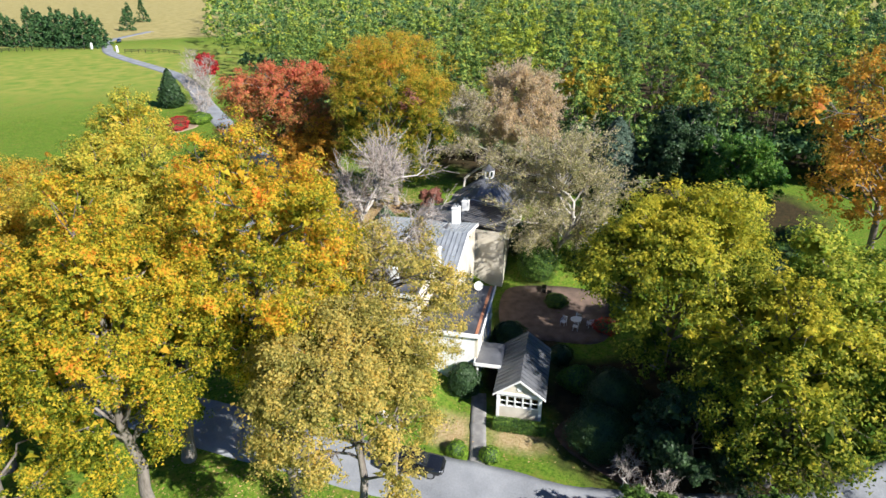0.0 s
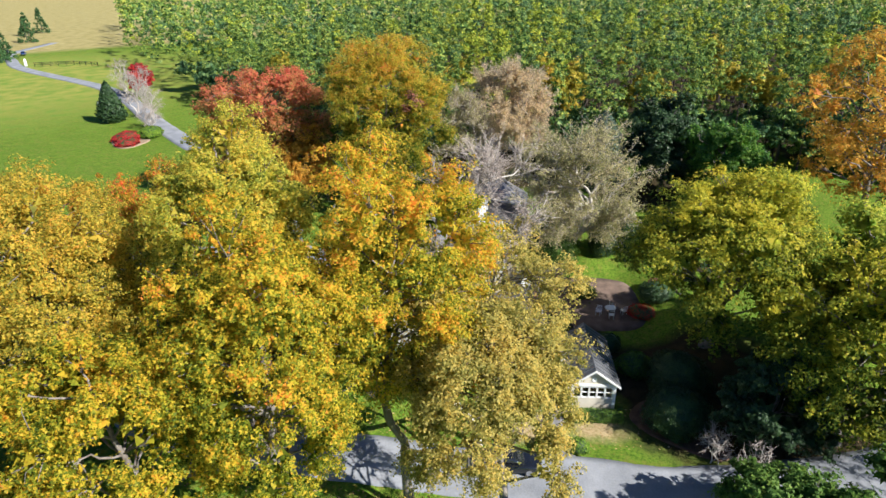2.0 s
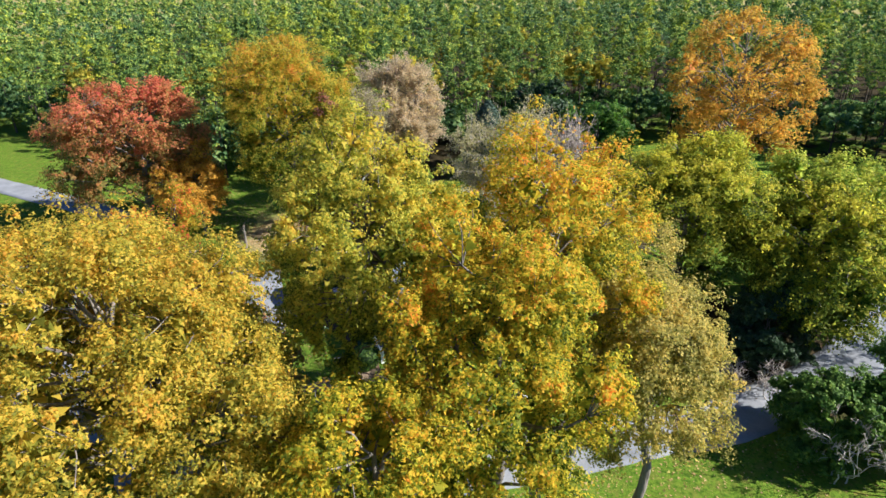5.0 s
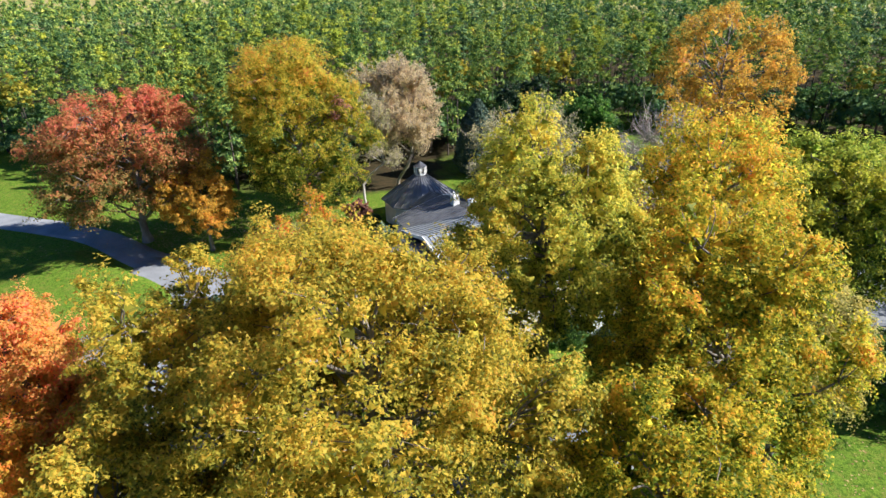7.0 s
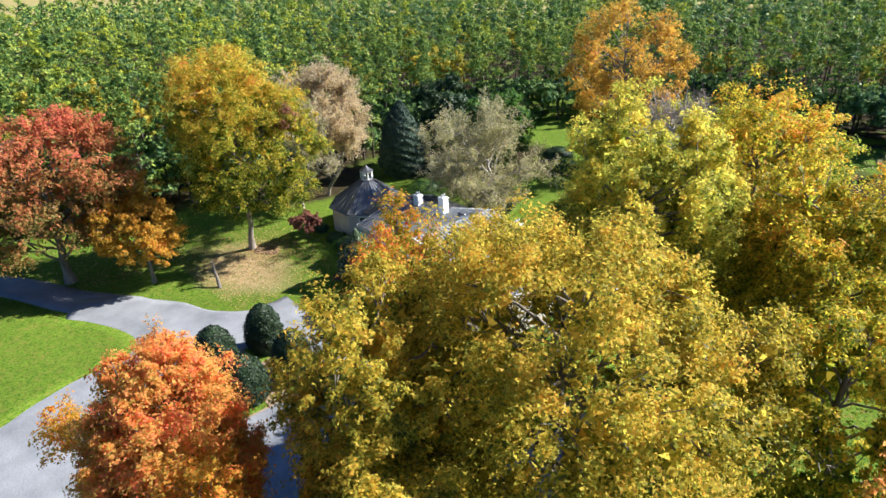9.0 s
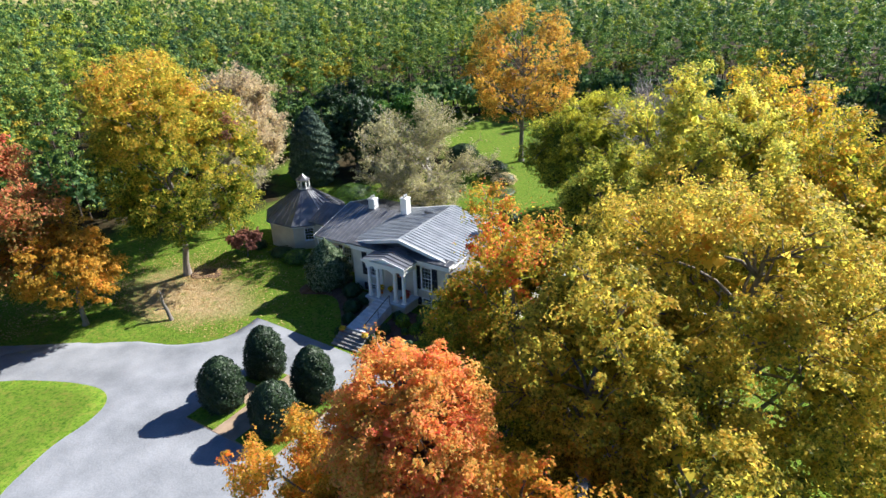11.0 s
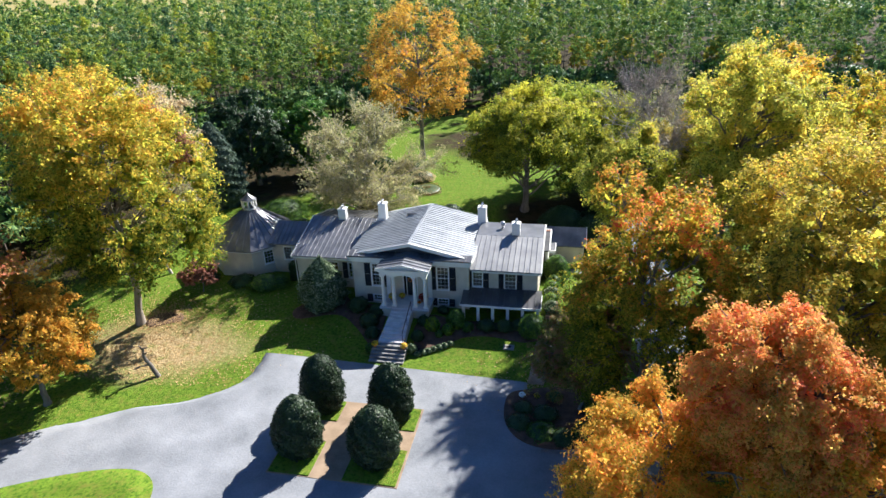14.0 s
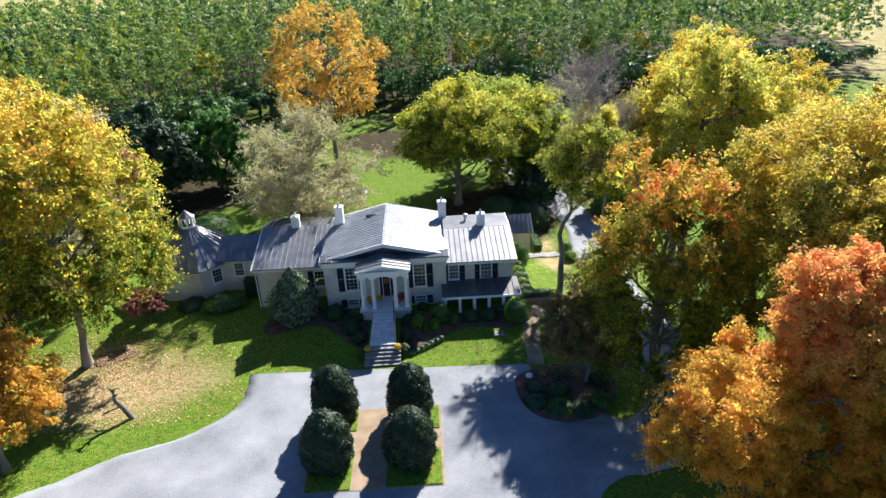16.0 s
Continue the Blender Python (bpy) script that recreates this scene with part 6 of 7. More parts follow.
# planting along the front of the house
patch("bed_2", [(2.0, -6.6), (3.6, -5.6), (5.6, -4.3), (8.0, -4.0), (10.6, -4.4), (12.3, -3.6), (12.2, -2.2), (5.0, -2.1), (1.8, -1.6), (0.9, -4.0)], 0.06, M["mulch"], "dark mulched bed along the front of the house", "garden bed")
patch("bed_3", [(-2.2, -6.2), (-4.5, -4.0), (-6.6, -2.6), (-10.5, -3.0), (-11.5, -0.8), (-8.0, 1.8), (-5.9, -0.3), (-2.8, -0.5), (-2.0, -3.0)], 0.06, M["mulch"], "dark mulched bed beside the porch stair", "garden bed")
spots = [(2.55, -3.6, 0.62, 1.25, "leaf_lime", "rounded yellow-green shrub in the front bed"), (4.55, -2.9, 0.78, 1.7, "leaf_shrub", "upright grey-green shrub in the front bed"), (4.0, -3.9, 0.5, 0.9, "leaf_lime", "small olive shrub in the front bed"), (3.3, -4.4, 0.35, 0.6, "leaf_shrub", "low green shrub in the front bed"), (5.6, -3.3, 0.5, 0.8, "leaf_shrub", "low green shrub in the front bed"),
         (11.2, -3.1, 1.15, 1.7, "leaf_shrub", "large rounded dark green shrub at the porch corner"), (8.8, -2.9, 0.8, 0.9, "leaf_dark", "dark evergreen shrub below the porch"), (7.2, -2.9, 0.8, 0.8, "leaf_dark", "dark evergreen shrub below the porch"), (10.0, -2.6, 0.6, 0.9, "leaf_dark", "dark evergreen shrub below the porch"),
         (-3.0, -2.0, 0.8, 1.0, "leaf_dark", "dark evergreen shrub beside the porch stair"), (-3.3, -3.6, 0.85, 1.1, "leaf_dark", "dark evergreen shrub beside the porch stair"), (-2.6, -5.0, 0.6, 0.9, "leaf_dark", "dark evergreen shrub beside the porch stair"), (1.6, -3.0, 0.55, 0.9, "leaf_dark", "dark evergreen shrub beside the porch stair"), (1.5, -5.0, 0.55, 0.9, "leaf_dark", "dark evergreen shrub beside the porch stair"), (-5.0, -1.4, 0.9, 1.2, "leaf_dark", "dark evergreen shrub under the window"), (3.0, -0.9, 0.5, 0.7, "leaf_dark", "dark low shrub under the window"),
         (-2.2, -6.9, 0.45, 0.8, "leaf_shrub", "small shrub beside the lower steps"), (1.35, -6.6, 0.45, 0.85, "leaf_fleck", "pale small shrub beside the lower steps"),
         (-16.6, 3.0, 1.7, 1.3, "leaf_shrub", "spreading green juniper before the pavilion"), (-15.2, 3.4, 1.0, 1.2, "leaf_shrub", "spreading green juniper before the pavilion"), (-19.6, 3.4, 1.2, 0.9, "leaf_dark", "dark low shrub before the pavilion"), (-23.4, 3.6, 1.0, 1.0, "leaf_dark", "dark low shrub before the pavilion"),
         (-15.5, 15.5, 2.4, 2.6, "leaf_shrub", "large green shrub behind the link"), (-12.6, 15.0, 1.8, 2.2, "leaf_dark", "dark green shrub behind the link"), (-18.6, 16.6, 1.8, 2.2, "leaf_shrub", "green shrub behind the pavilion"), (-3.6, 19.5, 1.2, 1.2, "leaf_shrub", "green shrub at the rear garden's edge"), (-1.5, 26.5, 1.6, 1.8, "leaf_dark", "rounded dark evergreen shrub on the rear lawn"), (-3.8, 27.0, 0.9, 0.9, "leaf_pink", "low dusky pink shrub on the rear lawn"), (0.6, 24.8, 1.5, 0.7, "leaf_crimson", "low dark red ground cover in the rear garden"),
         (-22.5, 20.5, 2.6, 3.0, "leaf_shrub", "broad green evergreen behind the pavilion"), (-11.3, 42.0, 2.0, 2.2, "leaf_dark", "rounded dark evergreen on the rear lawn"), (-8.1, 39.0, 1.8, 1.4, "leaf_buff", "low buff shrub on the rear lawn"), (-6.5, 34.5, 2.2, 0.5, "leaf_purple", "flat reddish bed planting on the rear lawn"),
         (13.2, 24.8, 2.6, 3.4, "leaf_dark", "tall dark evergreen shrub behind the east wing"), (17.0, 23.8, 2.4, 3.0, "leaf_dark", "tall dark evergreen shrub behind the east wing"), (10.2, 22.0, 1.4, 1.8, "leaf_shrub", "rounded green shrub behind the house"), (6.6, 20.4, 1.2, 1.4, "leaf_dark", "dark shrub behind the house"), (-16.0, 44.0, 2.4, 2.0, "leaf_shrub", "green undergrowth at the wood's edge"), (-20.0, 47.0, 2.6, 2.6, "leaf_dark", "dark undergrowth at the wood's edge")]
for i, (x, y, r, h, mt, lb) in enumerate(spots):
    shrub(x, y, r, r * (0.9 + 0.2 * ((i * 7) % 3) / 2), h, mt, lb, 60 + i)
for i in range(7):
    shrub(1.9 + 0.42 * i, -6.9 + 0.26 * i, 0.36, 0.3, 0.38, "leaf_fleck", "low silver-grey edging plant beside the bed", 95 + i, "edging_plant", 400, 0.04, group="silver edging plants")
hedge(-14.6, -12.9, 4.6, 5.6, 2.0, "leaf_dark", "dark clipped evergreen hedge beside the link", 110)
for i, (x, y, mt) in enumerate(((12.7, 0.9, "leaf_fleck"), (12.6, 2.2, "leaf_lime"), (12.7, 3.5, "leaf_fleck"), (12.6, 4.8, "leaf_lime"), (12.7, 6.2, "leaf_shrub"))):
    shrub(x, y, 0.72, 0.68, 1.0, mt, "rounded clipped shrub along the east wing", 112 + i, group="clipped shrubs along the east wing")
shrub(12.9, 8.2, 1.3, 1.3, 2.6, "leaf_shrub", "tall green shrub at the wing's corner", 118)
# low wall, walk and bed on the east side
bm = bmesh.new(); box(bm, 12.2, 15.0, -0.75, -0.35, -0.4, 1.0, 0.03)
tagged(new("garden_wall", finish(bm, "garden_wall", M["brick"])), "low tan brick garden wall with planting on top", "garden wall")
hedge(12.3, 14.9, -0.3, 0.3, 1.1, "leaf_fleck", "low grey-green hedge behind the garden wall", 119)
ribbon("path_1", [(11.9, -9.4), (12.1, -6.5), (12.4, -4), (13.2, -1.9), (14.6, -1.2), (16.0, 0.4)], 1.3, 0.05, M["sandpath"], "worn sandy garden path", "path", rough=0.04)
patch("bed_4", [(9.9, -11.2), (10.0, -14.0), (11.3, -15.8), (13.4, -16.3), (15.6, -15.6), (17.2, -13.2), (17.0, -10.5), (14.0, -9.6), (11.2, -10.2)], 0.11, M["mulch"], "dark planted bed under the maple", "garden bed")
for i, (x, y, r, h, mt) in enumerate(((11.2, -12.4, 0.7, 0.5, "leaf_dark"), (11.0, -14.0, 0.9, 0.5, "leaf_dark"), (12.6, -14.8, 1.0, 0.6, "leaf_shrub"), (14.2, -15.2, 0.9, 0.6, "leaf_dark"), (12.8, -12.9, 0.9, 0.6, "leaf_dark"), (15.6, -14.4, 0.9, 0.7, "leaf_shrub"), (13.4, -10.9, 0.6, 0.7, "leaf_purple"), (16.3, -12.0, 0.8, 0.9, "leaf_dark"))):
    shrub(x, y, r, r, h, mt, "low dark planting in the bed under the maple", 130 + i)
shrub(12.1, -10.9, 0.25, 0.25, 0.4, "leaf_mum", "small clump of yellow flowers in the bed", 140, "flower_clump", 500, 0.03)
stone = thing("garden_stone", (11.0, -11.0, 0.1), "small white garden stone at the edge of the bed", "garden stone")
bm = bmesh.new(); turned(bm, [(0.22, 0), (0.28, 0.1), (0.24, 0.22), (0.08, 0.3)], 9)
part("stone", bm, M["white"], stone)
slab = thing("stone_slab", (9.4, -5.1, gz(9.4, -5.1)), "square pale stone cover set in the lawn", "stone slab")
bm = bmesh.new(); box(bm, -0.45, 0.45, -0.35, 0.35, -0.05, 0.07, 0.02)
part("slab", bm, M["stone"], slab)
bm = bmesh.new(); box(bm, -0.2, 0.2, -0.14, 0.14, 0.072, 0.1, 0.01)
part("lid", bm, M["iron"], slab)


def flowerpot(x, y, z, r, material, label):
    root = thing("flowerpot", (x, y, z), label, "flowerpot")
    bm = bmesh.new(); turned(bm, [(r * 0.7, 0), (r, r * 1.1), (r * 1.08, r * 1.15), (r * 1.08, r * 1.35), (r * 0.9, r * 1.3)], 12)
    part("pot", bm, M["terracotta"], root)
    rng = np.random.default_rng(int(abs(x * 100 + y * 10)))
    u = unit(420, rng); u[:, 2] = np.abs(u[:, 2])
    raw("blooms", *leaf_quads(u * r * 1.5 + np.array([0, 0, r * 1.25]), u, 0.04, rng), M[material], root)
    return root


flowerpot(-1.72, -6.95, 0.63, 0.2, "leaf_mum", "terracotta pot of yellow chrysanthemums on the steps")
flowerpot(0.78, -6.95, 0.63, 0.2, "leaf_mum", "terracotta pot of yellow chrysanthemums on the steps")
flowerpot(-1.8, -0.9, 1.8, 0.24, "leaf_mum", "pot of yellow flowers on the porch")
flowerpot(-0.95, -0.55, 1.8, 0.2, "leaf_mum", "pot of yellow flowers on the porch")
flowerpot(1.1, -0.8, 1.8, 0.28, "leaf_crimson", "pot of orange-red flowers on the porch")
for x, y, z, r in ((0.85, -1.25, 1.8, 0.17), (-1.45, -1.3, 1.8, 0.15), (-1.72, -6.65, 0.8, 0.15), (0.78, -6.62, 0.8, 0.15)):
    p = thing("pumpkin", (x, y, z), "pale orange pumpkin set out on the steps", "pumpkin", "pumpkins at the entrance")
    bm = bmesh.new()
    ring_solid(bm, [[(r * q * (1 + 0.07 * math.cos(8 * a)) * math.cos(a), r * q * (1 + 0.07 * math.cos(8 * a)) * math.sin(a), r * h) for a in [6.2832 * k / 24 for k in range(24)]] for q, h in ((0.4, 0), (0.85, 0.2), (1.0, 0.65), (0.85, 1.1), (0.4, 1.3), (0.15, 1.22))])
    part("rind", bm, M["pumpkin"], p, "", None, True)
    bm = bmesh.new(); turned(bm, [(0.03, r * 1.2), (0.02, r * 1.5), (0.028, r * 1.6)], 6)
    part("stem", bm, M["bark"], p)

# west lawn: crooked little tree, pink dogwood, ring of mulch
crook = thing("crooked_tree", (-19.25, -11.9, gz(-19.25, -11.9)), "small leafless crooked tree on the lawn", "tree")
rngc = np.random.default_rng(5)
w = [tube([(0, 0, -0.1), (-0.35, 0.05, 0.5), (-0.6, 0.1, 1.0), (-0.95, 0.1, 1.5), (-1.0, 0.1, 2.0), (-0.9, 0.05, 2.45), (-0.95, 0.0, 2.8)], (0.22, 0.19, 0.17, 0.15, 0.12, 0.08, 0.03), 7)]
for a, b in (((-0.6, 0.1, 1.0), (-1.5, -0.2, 0.9)), ((-1.5, -0.2, 0.9), (-2.0, -0.3, 0.7)), ((-0.95, 0.1, 1.5), (-1.3, 0.2, 1.9)), ((-1.0, 0.1, 2.0), (-0.6, 0.0, 2.3)), ((-0.9, 0.05, 2.45), (-0.5, 0.1, 2.75)), ((-0.9, 0.05, 2.45), (-1.3, 0.1, 2.8))):
    w.append(bough(a, b, 0.10, 0.04, rngc, 0.05)[0])
    for q in range(4):
        w.append(bough(b, np.array(b) + rngc.normal(size=3) * 0.25, 0.015, 0.005, rngc, 0.02, 4, 3)[0])
raw("trunk", *gather(w), M["bark"], crook, True)
patch("bed_5", [(-25.6, -4.6), (-24.6, -5.2), (-23.4, -4.6), (-22.2, -3.9), (-22.6, -2.9), (-24.0, -2.7), (-25.4, -3.4)], 0.03, M["mulch"], "brown mulch beside the lawn tree", "garden bed")
broadleaf("dogwood", "small dusky pink dogwood before the pavilion", (-22.8, 1.2, gz(-22.8, 1.2)), (-22.8, 1.2, 1.9), (1.9, 1.7, 1.5), "leaf_pink", 150, 14, 16, 60, 0.08, 0.08, low=-0.4)

# east side: walk, round bushes, parked car
ribbon("path_2", [(13.0, 13.9), (14.8, 14.2), (17.0, 14.5), (19.4, 14.9), (20.9, 15.0)], 1.25, 0.05, M["stone"], "pale flagstone walk to the drive", "path")
hedge(16.3, 17.2, 15.7, 19.7, 0.75, "leaf_shrub", "clipped green hedge below the garden room windows", 160)
shrub(12.9, 12.6, 1.35, 1.35, 2.7, "leaf_dark", "tall rounded dark evergreen bush by the link", 161)
shrub(20.0, 13.4, 0.75, 0.75, 1.0, "leaf_lime", "rounded lime-green bush beside the walk", 162, group="round bushes at the walk")
shrub(20.1, 15.9, 0.75, 0.75, 1.0, "leaf_lime", "rounded lime-green bush beside the walk", 163, group="round bushes at the walk")
shrub(16.6, 23.0, 1.1, 1.1, 3.0, "leaf_dark", "upright dark evergreen shrub on the bank", 164)
shrub(18.2, 23.6, 1.1, 1.1, 2.0, "leaf_dark", "dark evergreen shrub on the bank", 165)
patch("bed_6", [(16.2, 20.4), (18.0, 21.4), (19.6, 23.6), (20.8, 26.0), (19.4, 27.2), (16.0, 25.5), (14.2, 22.4)], 0.05, M["mulch"], "dark mulched bank under the trees", "garden bed")
shrub(5.4, 15.6, 1.7, 1.6, 2.6, "leaf_dark", "dense dark evergreen bush behind the rear range", 166)
shrub(7.6, 15.6, 1.3, 1.2, 1.9, "leaf_dark", "dense dark evergreen bush behind the rear range", 169)
shrub(-9.2, 17.0, 2.4, 2.2, 4.6, "leaf_shrub", "dense dark green evergreen behind the west wing", 167)
shrub(-11.4, 22.4, 1.5, 1.5, 4.2, "leaf_dark", "dark upright evergreen behind the patio", 168)
shrub(-12.0, 25.4, 1.5, 1.5, 3.6, "leaf_dark", "dark upright evergreen behind the patio", 171)
patch("patio", [(-5.5, 13.8), (-7.5, 18.0), (-7.0, 23.8), (-2.0, 25.0), (2.8, 24.4), (3.6, 19.5), (2.5, 14.6)], 0.04, M["shaded_brick"], "shaded brown brick patio behind the house", "patio")


def garden_chair(x, y, deg, material="white"):
    root = thing("garden_chair", (x, y, gz(x, y) + 0.04), "white metal garden chair on the patio", "chair", "patio chairs")
    root.rotation_euler = (0, 0, radians(deg))
    for a in (-0.22, 0.22):
        for b in (-0.22, 0.22):
            bm = bmesh.new(); box(bm, a - 0.02, a + 0.02, b - 0.02, b + 0.02, 0, 0.42)
            part("leg", bm, M[material], root)
    bm = bmesh.new(); box(bm, -0.27, 0.27, -0.27, 0.27, 0.42, 0.47, 0.015)
    part("seat", bm, M[material], root)
    bm = bmesh.new()
    for k in range(5):
        box(bm, -0.24 + 0.11 * k, -0.2 + 0.11 * k, 0.24, 0.27, 0.47, 0.9)
    box(bm, -0.27, 0.27, 0.235, 0.275, 0.9, 0.98, 0.01)
    part("backrest", bm, M[material], root)
    for a in (-0.27, 0.23):
        bm = bmesh.new(); box(bm, a, a + 0.04, -0.2, 0.25, 0.64, 0.68)
        part("armrest", bm, M[material], root)
    return root


for x, y, d in ((0.5, 20.4, 60), (0.3, 23.0, -70), (-0.5, 21.9, 170), (1.2, 21.6, -10)):
    garden_chair(x, y, d)
tab = thing("garden_table", (0.3, 21.6, gz(0.3, 21.6) + 0.04), "round white metal table on the patio", "table")
bm = bmesh.new(); turned(bm, [(0.55, 0.7), (0.56, 0.72), (0.55, 0.74)], 20)
part("tabletop", bm, M["white"], tab)
bm = bmesh.new(); turned(bm, [(0.25, 0), (0.06, 0.05), (0.05, 0.69)], 12)
part("pedestal", bm, M["iron"], tab)
for x, y in ((-6.4, 18.0), (-5.2, 18.6)):
    b = thing("garden_bench", (x, y, gz(x, y) + 0.04), "dark slatted bench at the patio's edge", "bench")
    for k in range(4):
        bm = bmesh.new(); box(bm, -0.6, 0.6, -0.22 + 0.12 * k, -0.12 + 0.12 * k, 0.42, 0.45)
        part("slat", bm, M["iron"], b)
    for a in (-0.52, 0.52):
        bm = bmesh.new(); box(bm, a - 0.03, a + 0.03, -0.22, 0.24, 0, 0.42)
        part("leg", bm, M["iron"], b)
    bm = bmesh.new(); box(bm, -0.6, 0.6, 0.24, 0.28, 0.5, 0.9, 0.01)
    part("backrest", bm, M["iron"], b)


def car(at, deg, paint, label, group=""):
    """A saloon: lofted body, glasshouse, wheels with tyre and rim, lamps."""
    root = thing("car", at, label, "car", group)
    root.rotation_euler = (0, 0, radians(deg))
    def loft(sections, n=10):
        bm = bmesh.new()
        rings = []
        for y, hw, z0, z1, rnd in sections:
            ring = []
            for k in range(n * 2):
                a = 6.2832 * k / (n * 2)
                c, s = math.cos(a), math.sin(a)
                ring.append((hw * math.copysign(abs(c) ** rnd, c), y, (z0 + z1) / 2 + (z1 - z0) / 2 * math.copysign(abs(s) ** rnd, s)))
            rings.append(ring)
        ring_solid(bm, rings)
        return bm
    part("body", loft([(-2.32, 0.62, 0.42, 0.72, 0.6), (-2.25, 0.78, 0.32, 0.86, 0.45), (-1.9, 0.88, 0.24, 0.95, 0.4), (-1.0, 0.91, 0.2, 0.96, 0.36), (0.4, 0.91, 0.2, 0.94, 0.36), (1.4, 0.9, 0.22, 0.88, 0.4), (2.0, 0.86, 0.26, 0.80, 0.42), (2.28, 0.74, 0.34, 0.70, 0.5), (2.36, 0.58, 0.42, 0.60, 0.6)]), M[paint], root, "", None, True)
    part("glasshouse", loft([(-1.75, 0.66, 0.88, 0.96, 0.5), (-1.2, 0.68, 0.9, 1.30, 0.45), (-0.6, 0.69, 0.9, 1.42, 0.42), (0.1, 0.69, 0.9, 1.42, 0.42), (0.6, 0.68, 0.88, 1.24, 0.45), (1.15, 0.66, 0.84, 0.92, 0.5)]), M["carglass"], root, "dark tinted windows", None, True)
    part("roof_panel", loft([(-1.05, 0.55, 1.34, 1.38, 0.5), (-0.6, 0.6, 1.40, 1.46, 0.5), (0.1, 0.6, 1.40, 1.46, 0.5), (0.4, 0.55, 1.34, 1.37, 0.5)]), M[paint], root, "", None, True)
    for sx in (-1, 1):
        for y in (-1.42, 1.46):
            bm = bmesh.new(); turned(bm, [(0.24, -0.11), (0.31, -0.11), (0.33, -0.07), (0.33, 0.07), (0.31, 0.11), (0.24, 0.11)], 20)
            wm = Matrix.Translation((sx * 0.80, y, 0.33)) @ Matrix.Rotation(radians(90), 4, "Y")
            wheel = part("wheel", bm, M["rubber"], root, "black tyre", wm)
            bm = bmesh.new(); turned(bm, [(0.23, -0.115), (0.2, -0.09), (0.05, -0.1), (0.05, 0.1), (0.2, 0.09), (0.23, 0.115)], 20)
            part("rim", bm, M["alloy"], wheel, "silver alloy rim", wm)
        bm = bmesh.new(); box(bm, sx * 0.62 - 0.16, sx * 0.62 + 0.16, 2.17, 2.31, 0.58, 0.68, 0.03)
        part("headlight", bm, M["alloy"], root)
        bm = bmesh.new(); box(bm, sx * 0.6 - 0.16, sx * 0.6 + 0.16, -2.31, -2.2, 0.64, 0.76, 0.03)
        part("tail_light", bm, M["pumpkin"], root, "red tail light")
        bm = bmesh.new(); box(bm, sx * 0.98 - 0.08, sx * 0.98 + 0.08, 0.62, 0.72, 0.92, 1.04, 0.03)
        part("mirror", bm, M[paint], root)
    return root


M["carglass"] = surface("tinted_glass", (0.01, 0.012, 0.014), (0.018, 0.02, 0.023), 0.06, 2, 20, 0.0, spec=0.9)
M["carblue"] = surface("blue_car_paint", (0.02, 0.04, 0.12), (0.03, 0.055, 0.15), 0.2, 2, 20, 0.0, spec=0.7)
car((22.2, 10.6, gz(22.2, 10.6) + 0.07), 2, "carpaint", "black saloon car parked on the drive")

# the lane to the west: shrubs, red bed, fence, gate, parked cars
shrub(-64.0, -66.0, 3.2, 2.4, 1.7, "leaf_crimson", "mound of crimson shrubs in the lawn bed", 180, per=70, leaf=0.14)
shrub(-60.0, -63.5, 2.6, 2.0, 1.3, "leaf_crimson", "mound of crimson shrubs in the lawn bed", 181, per=70, leaf=0.14)
shrub(-66.5, -62.0, 2.6, 2.2, 2.2, "leaf_lime", "yellow-green shrub behind the red bed", 182, per=60, leaf=0.15)
patch("bed_7", [(-68, -67), (-63, -68.6), (-57.5, -64.5), (-58, -61.5), (-64, -61)], 0.05, M["sandpath"], "tan mulched bed by the lane", "garden bed")
leafy_solid("spruce", "dark green cone-shaped spruce by the lane", "tree", (-80.5, -78.5, 0), [(2.0, 2.0, 0), (2.6, 2.6, 1.2), (2.0, 2.0, 4), (1.0, 1.0, 7), (0.1, 0.1, 9)], "leaf_dark", 183, 50, 0.3, jitter=0.25)
for i, (x, y, r, h) in enumerate(((-84, -71, 3.0, 7), (-90, -78, 3.4, 9), (-104, -84, 3.6, 8), (-120, -98, 4.0, 8), (-74, -66, 2.4, 5))):
    bare_tree("bare_tree", "leafless grey-brown tree by the lane", (x, y, 0), (x, y, h * 0.55), (r, r, h * 0.5), 184 + i, limbs=12, fans=12, twigs=12, trunk=0.16, twig=1.0, stems=2)
broadleaf("plum_tree", "dull red ornamental tree by the lane", (-112, -88, 0), (-112, -88, 4.5), (3.6, 3.6, 3.8), "leaf_crimson", 190, 12, 12, 40, 0.25, 0.2, low=-0.6)


def spruce_mesh(seed, tufts=130, per=6, h=13.0, half=4.6):
    rng_ = np.random.default_rng(seed)
    t = rng_.uniform(0, 1, tufts) ** 1.3
    a = rng_.uniform(0, 6.2832, tufts)
    r = half * (1 - t) * rng_.uniform(0.6, 1.05, tufts) + 0.1
    Q = np.stack([r * np.cos(a), r * np.sin(a), 0.4 + (h - 0.4) * t], 1)
    own = np.repeat(np.arange(tufts), per)
    g = unit(len(own), rng_) * rng_.uniform(0.3, 1, (len(own), 1)) * 0.8
    N = g + np.array([0, 0, 0.4]); N /= np.linalg.norm(N, axis=1)[:, None]
    return leaf_quads(Q[own] + g, N, 0.5, rng_)


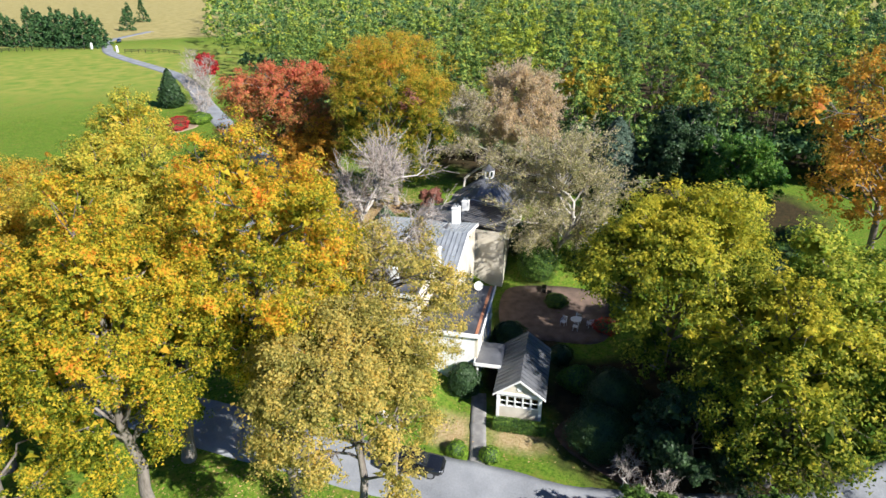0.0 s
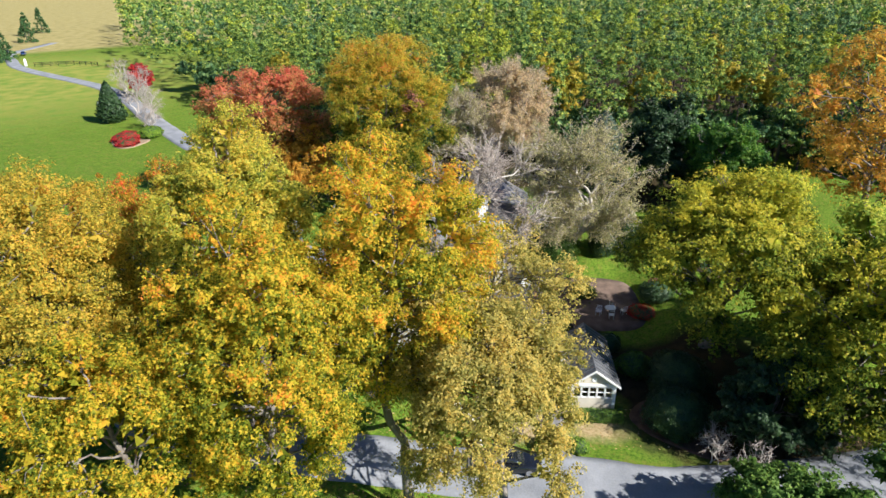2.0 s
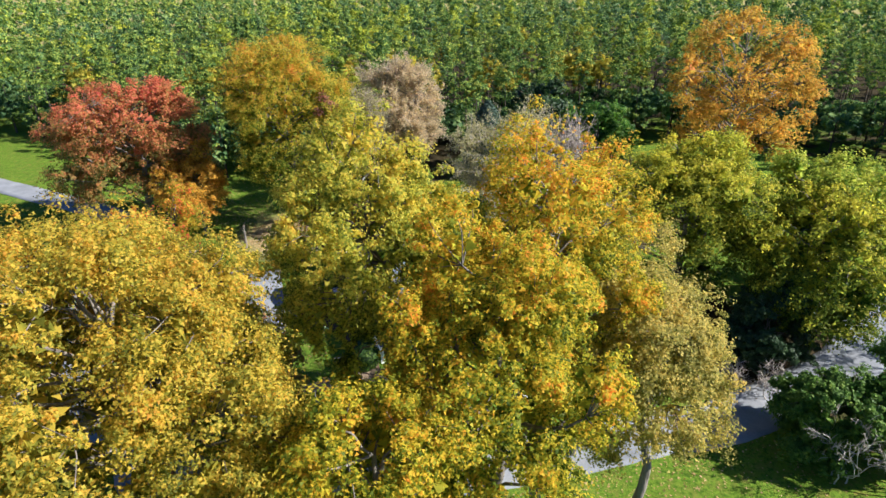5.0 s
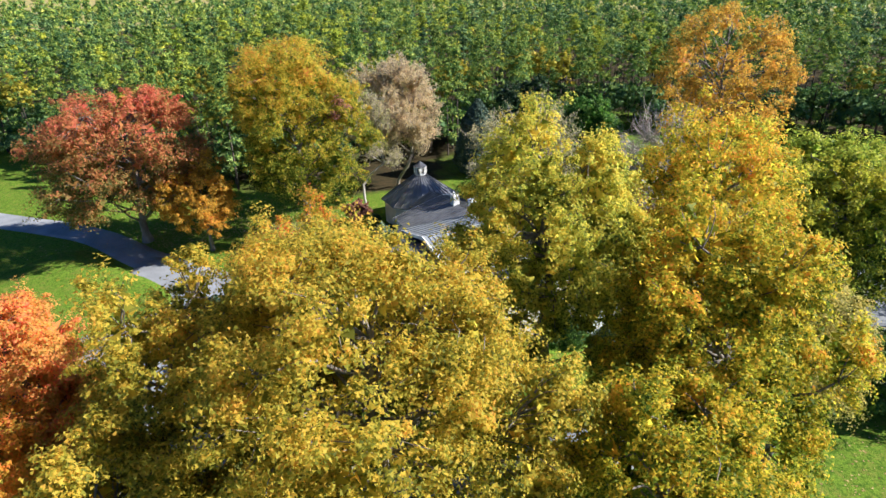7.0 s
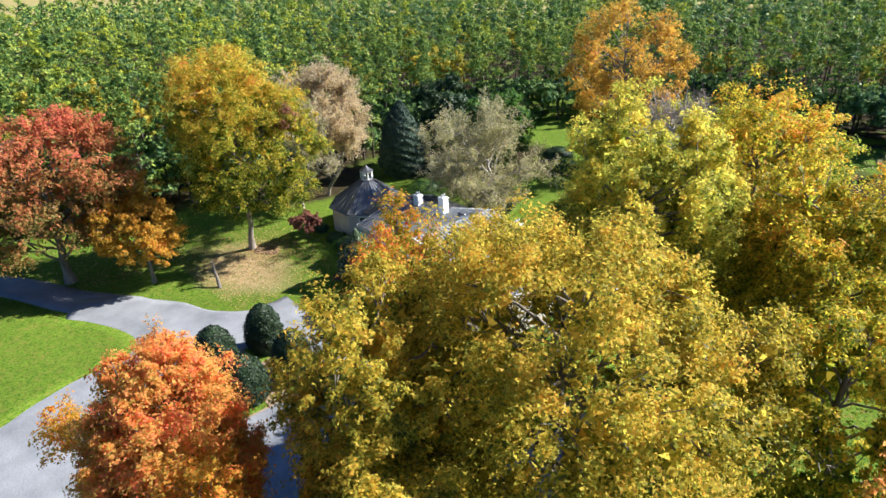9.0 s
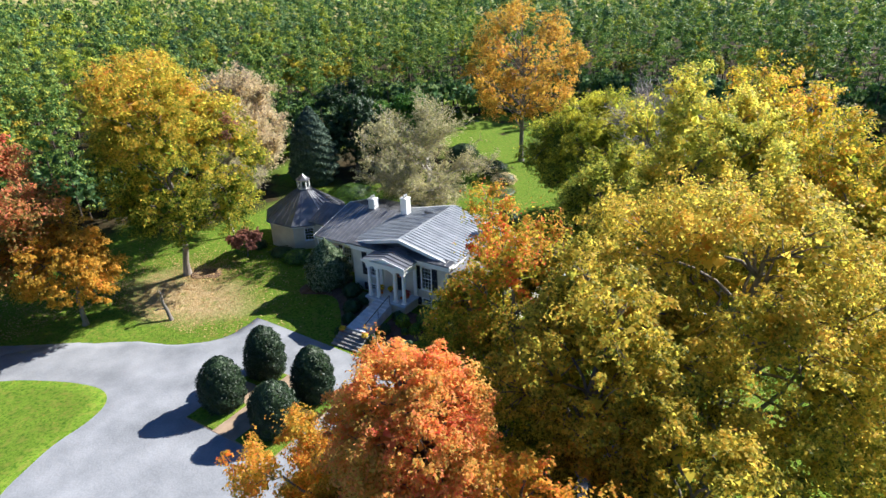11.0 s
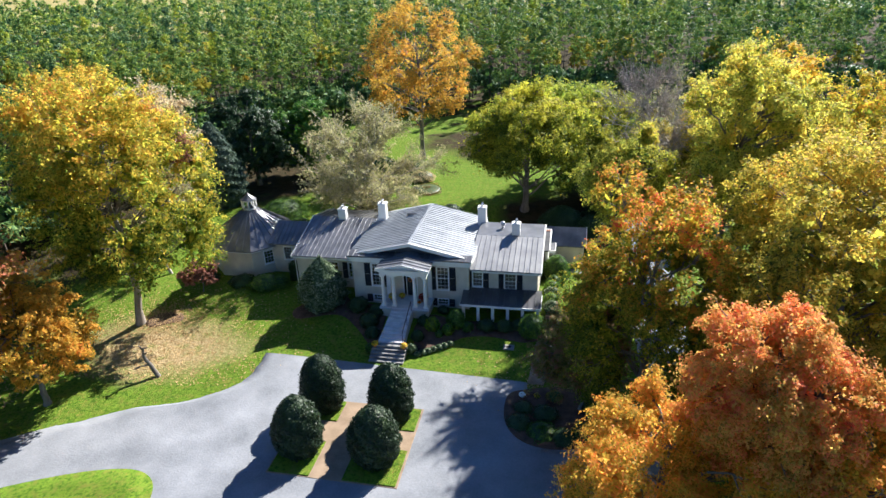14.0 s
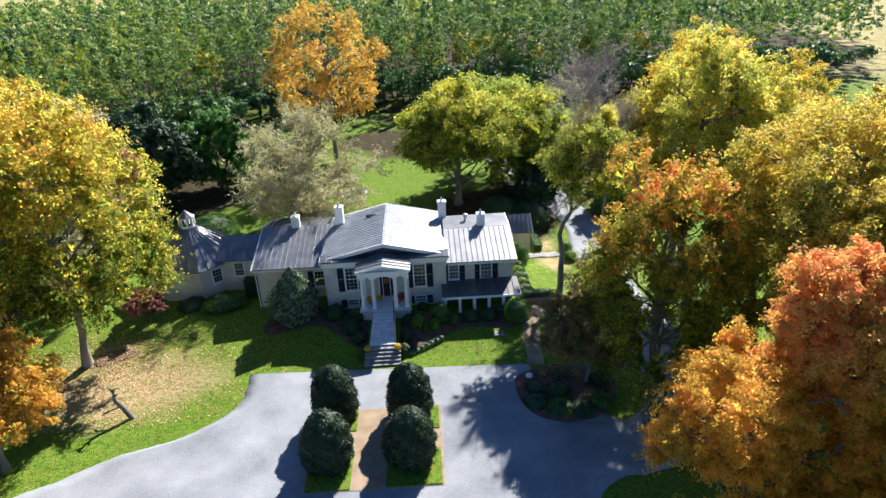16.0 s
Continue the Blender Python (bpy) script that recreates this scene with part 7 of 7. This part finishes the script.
sp = [spruce_mesh(400 + i) for i in range(3)]
protos = []
for i, v in enumerate(sp):
    t_ = thing("spruce", (0, 0, 0), "dark green spruce in a far windbreak row", "tree", "spruces beyond the meadow")
    raw("trunk", *tube([(0, 0, -0.2), (0, 0, 5), (0, 0, 11)], (0.2, 0.14, 0.03), 5), M["bark"], t_)
    raw("crown", *v, M["leaf_spruce"], t_)
    protos.append(t_)
row = [(-186 + rng.uniform(-2, 2) - 0.1 * k, -189 - 4.6 * k + rng.uniform(-1, 1)) for k in range(16)] + [(-195 - 1.5 * k, -192 - 4.8 * k) for k in range(12)] + [(-262, -231), (-300, -258), (-318, -262)]
for k, (x, y) in enumerate(row):
    if k < 3:
        protos[k].location = (x, y, 0)
    else:
        copy_thing(protos[k % 3], Matrix.Translation((x, y, 0)) @ Matrix.Rotation(k * 1.7, 4, "Z") @ Matrix.Diagonal((1, 1, 0.85 + 0.1 * (k % 4), 1)))


def fence(line, label):
    root = thing("fence", (line[0][0], line[0][1], 0), label, "fence")
    o = Vector((line[0][0], line[0][1], 0))
    for (x0, y0), (x1, y1) in zip(line, line[1:]):
        a, b = Vector((x0, y0, 0)), Vector((x1, y1, 0))
        n = max(1, round((b - a).length / 3.0))
        for k in range(n + 1):
            p = a.lerp(b, k / n) - o
            bm = bmesh.new(); box(bm, p.x - 0.08, p.x + 0.08, p.y - 0.08, p.y + 0.08, -0.2, 1.4)
            part("post", bm, M["iron"], root)
        for z in (0.4, 0.8, 1.2):
            bm = bmesh.new(); solid(bm, [a - o + Vector((0, 0, z)), b - o + Vector((0, 0, z)), b - o + Vector((0, 0, z + 0.14)), a - o + Vector((0, 0, z + 0.14))], 0.05)
            part("rail", bm, M["iron"], root)
    return root


fence([(-180, -189), (-172, -204), (-164, -219)], "black post-and-rail fence along the far meadow")
fence([(-172, -163), (-176, -150), (-172, -138)], "black post-and-rail fence beside the lane")
for i, (x, y) in enumerate(((-181.5, -186.5), (-174, -168))):
    g = thing("gate_post", (x, y, 0), "white gate post beside the lane", "gate post", "gate posts")
    bm = bmesh.new(); box(bm, -0.35, 0.35, -0.35, 0.35, -0.2, 2.0, 0.03); part("post", bm, M["white"], g)
    bm = bmesh.new(); turned(bm, [(0.42, 2.0), (0.42, 2.12), (0.1, 2.5)], 8); part("cap", bm, M["white"], g)
car((-207, -193, 0.1), 120, "carblue", "blue car parked on the far lane")
car((-214, -206, 0.1), 120, "carpaint", "dark car parked on the far lane")


# fallen leaves on the lawns
rng = np.random.default_rng(501)
_lx = np.concatenate([rng.normal(-23, 6, 7000), rng.normal(-24.2, 1.6, 1500), rng.normal(-30, 8, 4600), rng.normal(14, 5, 1600), rng.normal(26, 6, 3600)])
_ly = np.concatenate([rng.normal(-8, 5, 7000), rng.normal(-3.6, 1.2, 1500), rng.normal(-19, 7, 4600), rng.normal(-12, 4, 1600), rng.normal(8, 10, 3600)])
_off = ~((_ly < -13) & (_lx > -29) & (_lx < 21)) & ~((np.abs(_lx - 22.8) < 2.8) & (_ly > -16))
_lx, _ly = _lx[_off], _ly[_off]
_lz = height(_lx, _ly) + 0.03
fallen = raw("fallen_leaves", *leaf_quads(np.stack([_lx, _ly, _lz], 1), np.stack([rng.normal(0, 0.25, _lx.size), rng.normal(0, 0.25, _lx.size), np.ones(_lx.size)], 1), 0.075, rng), M["leaf_fallen"])
tagged(fallen, "scattered brown and orange fallen leaves on the lawn", "fallen leaves", kind="stuff")
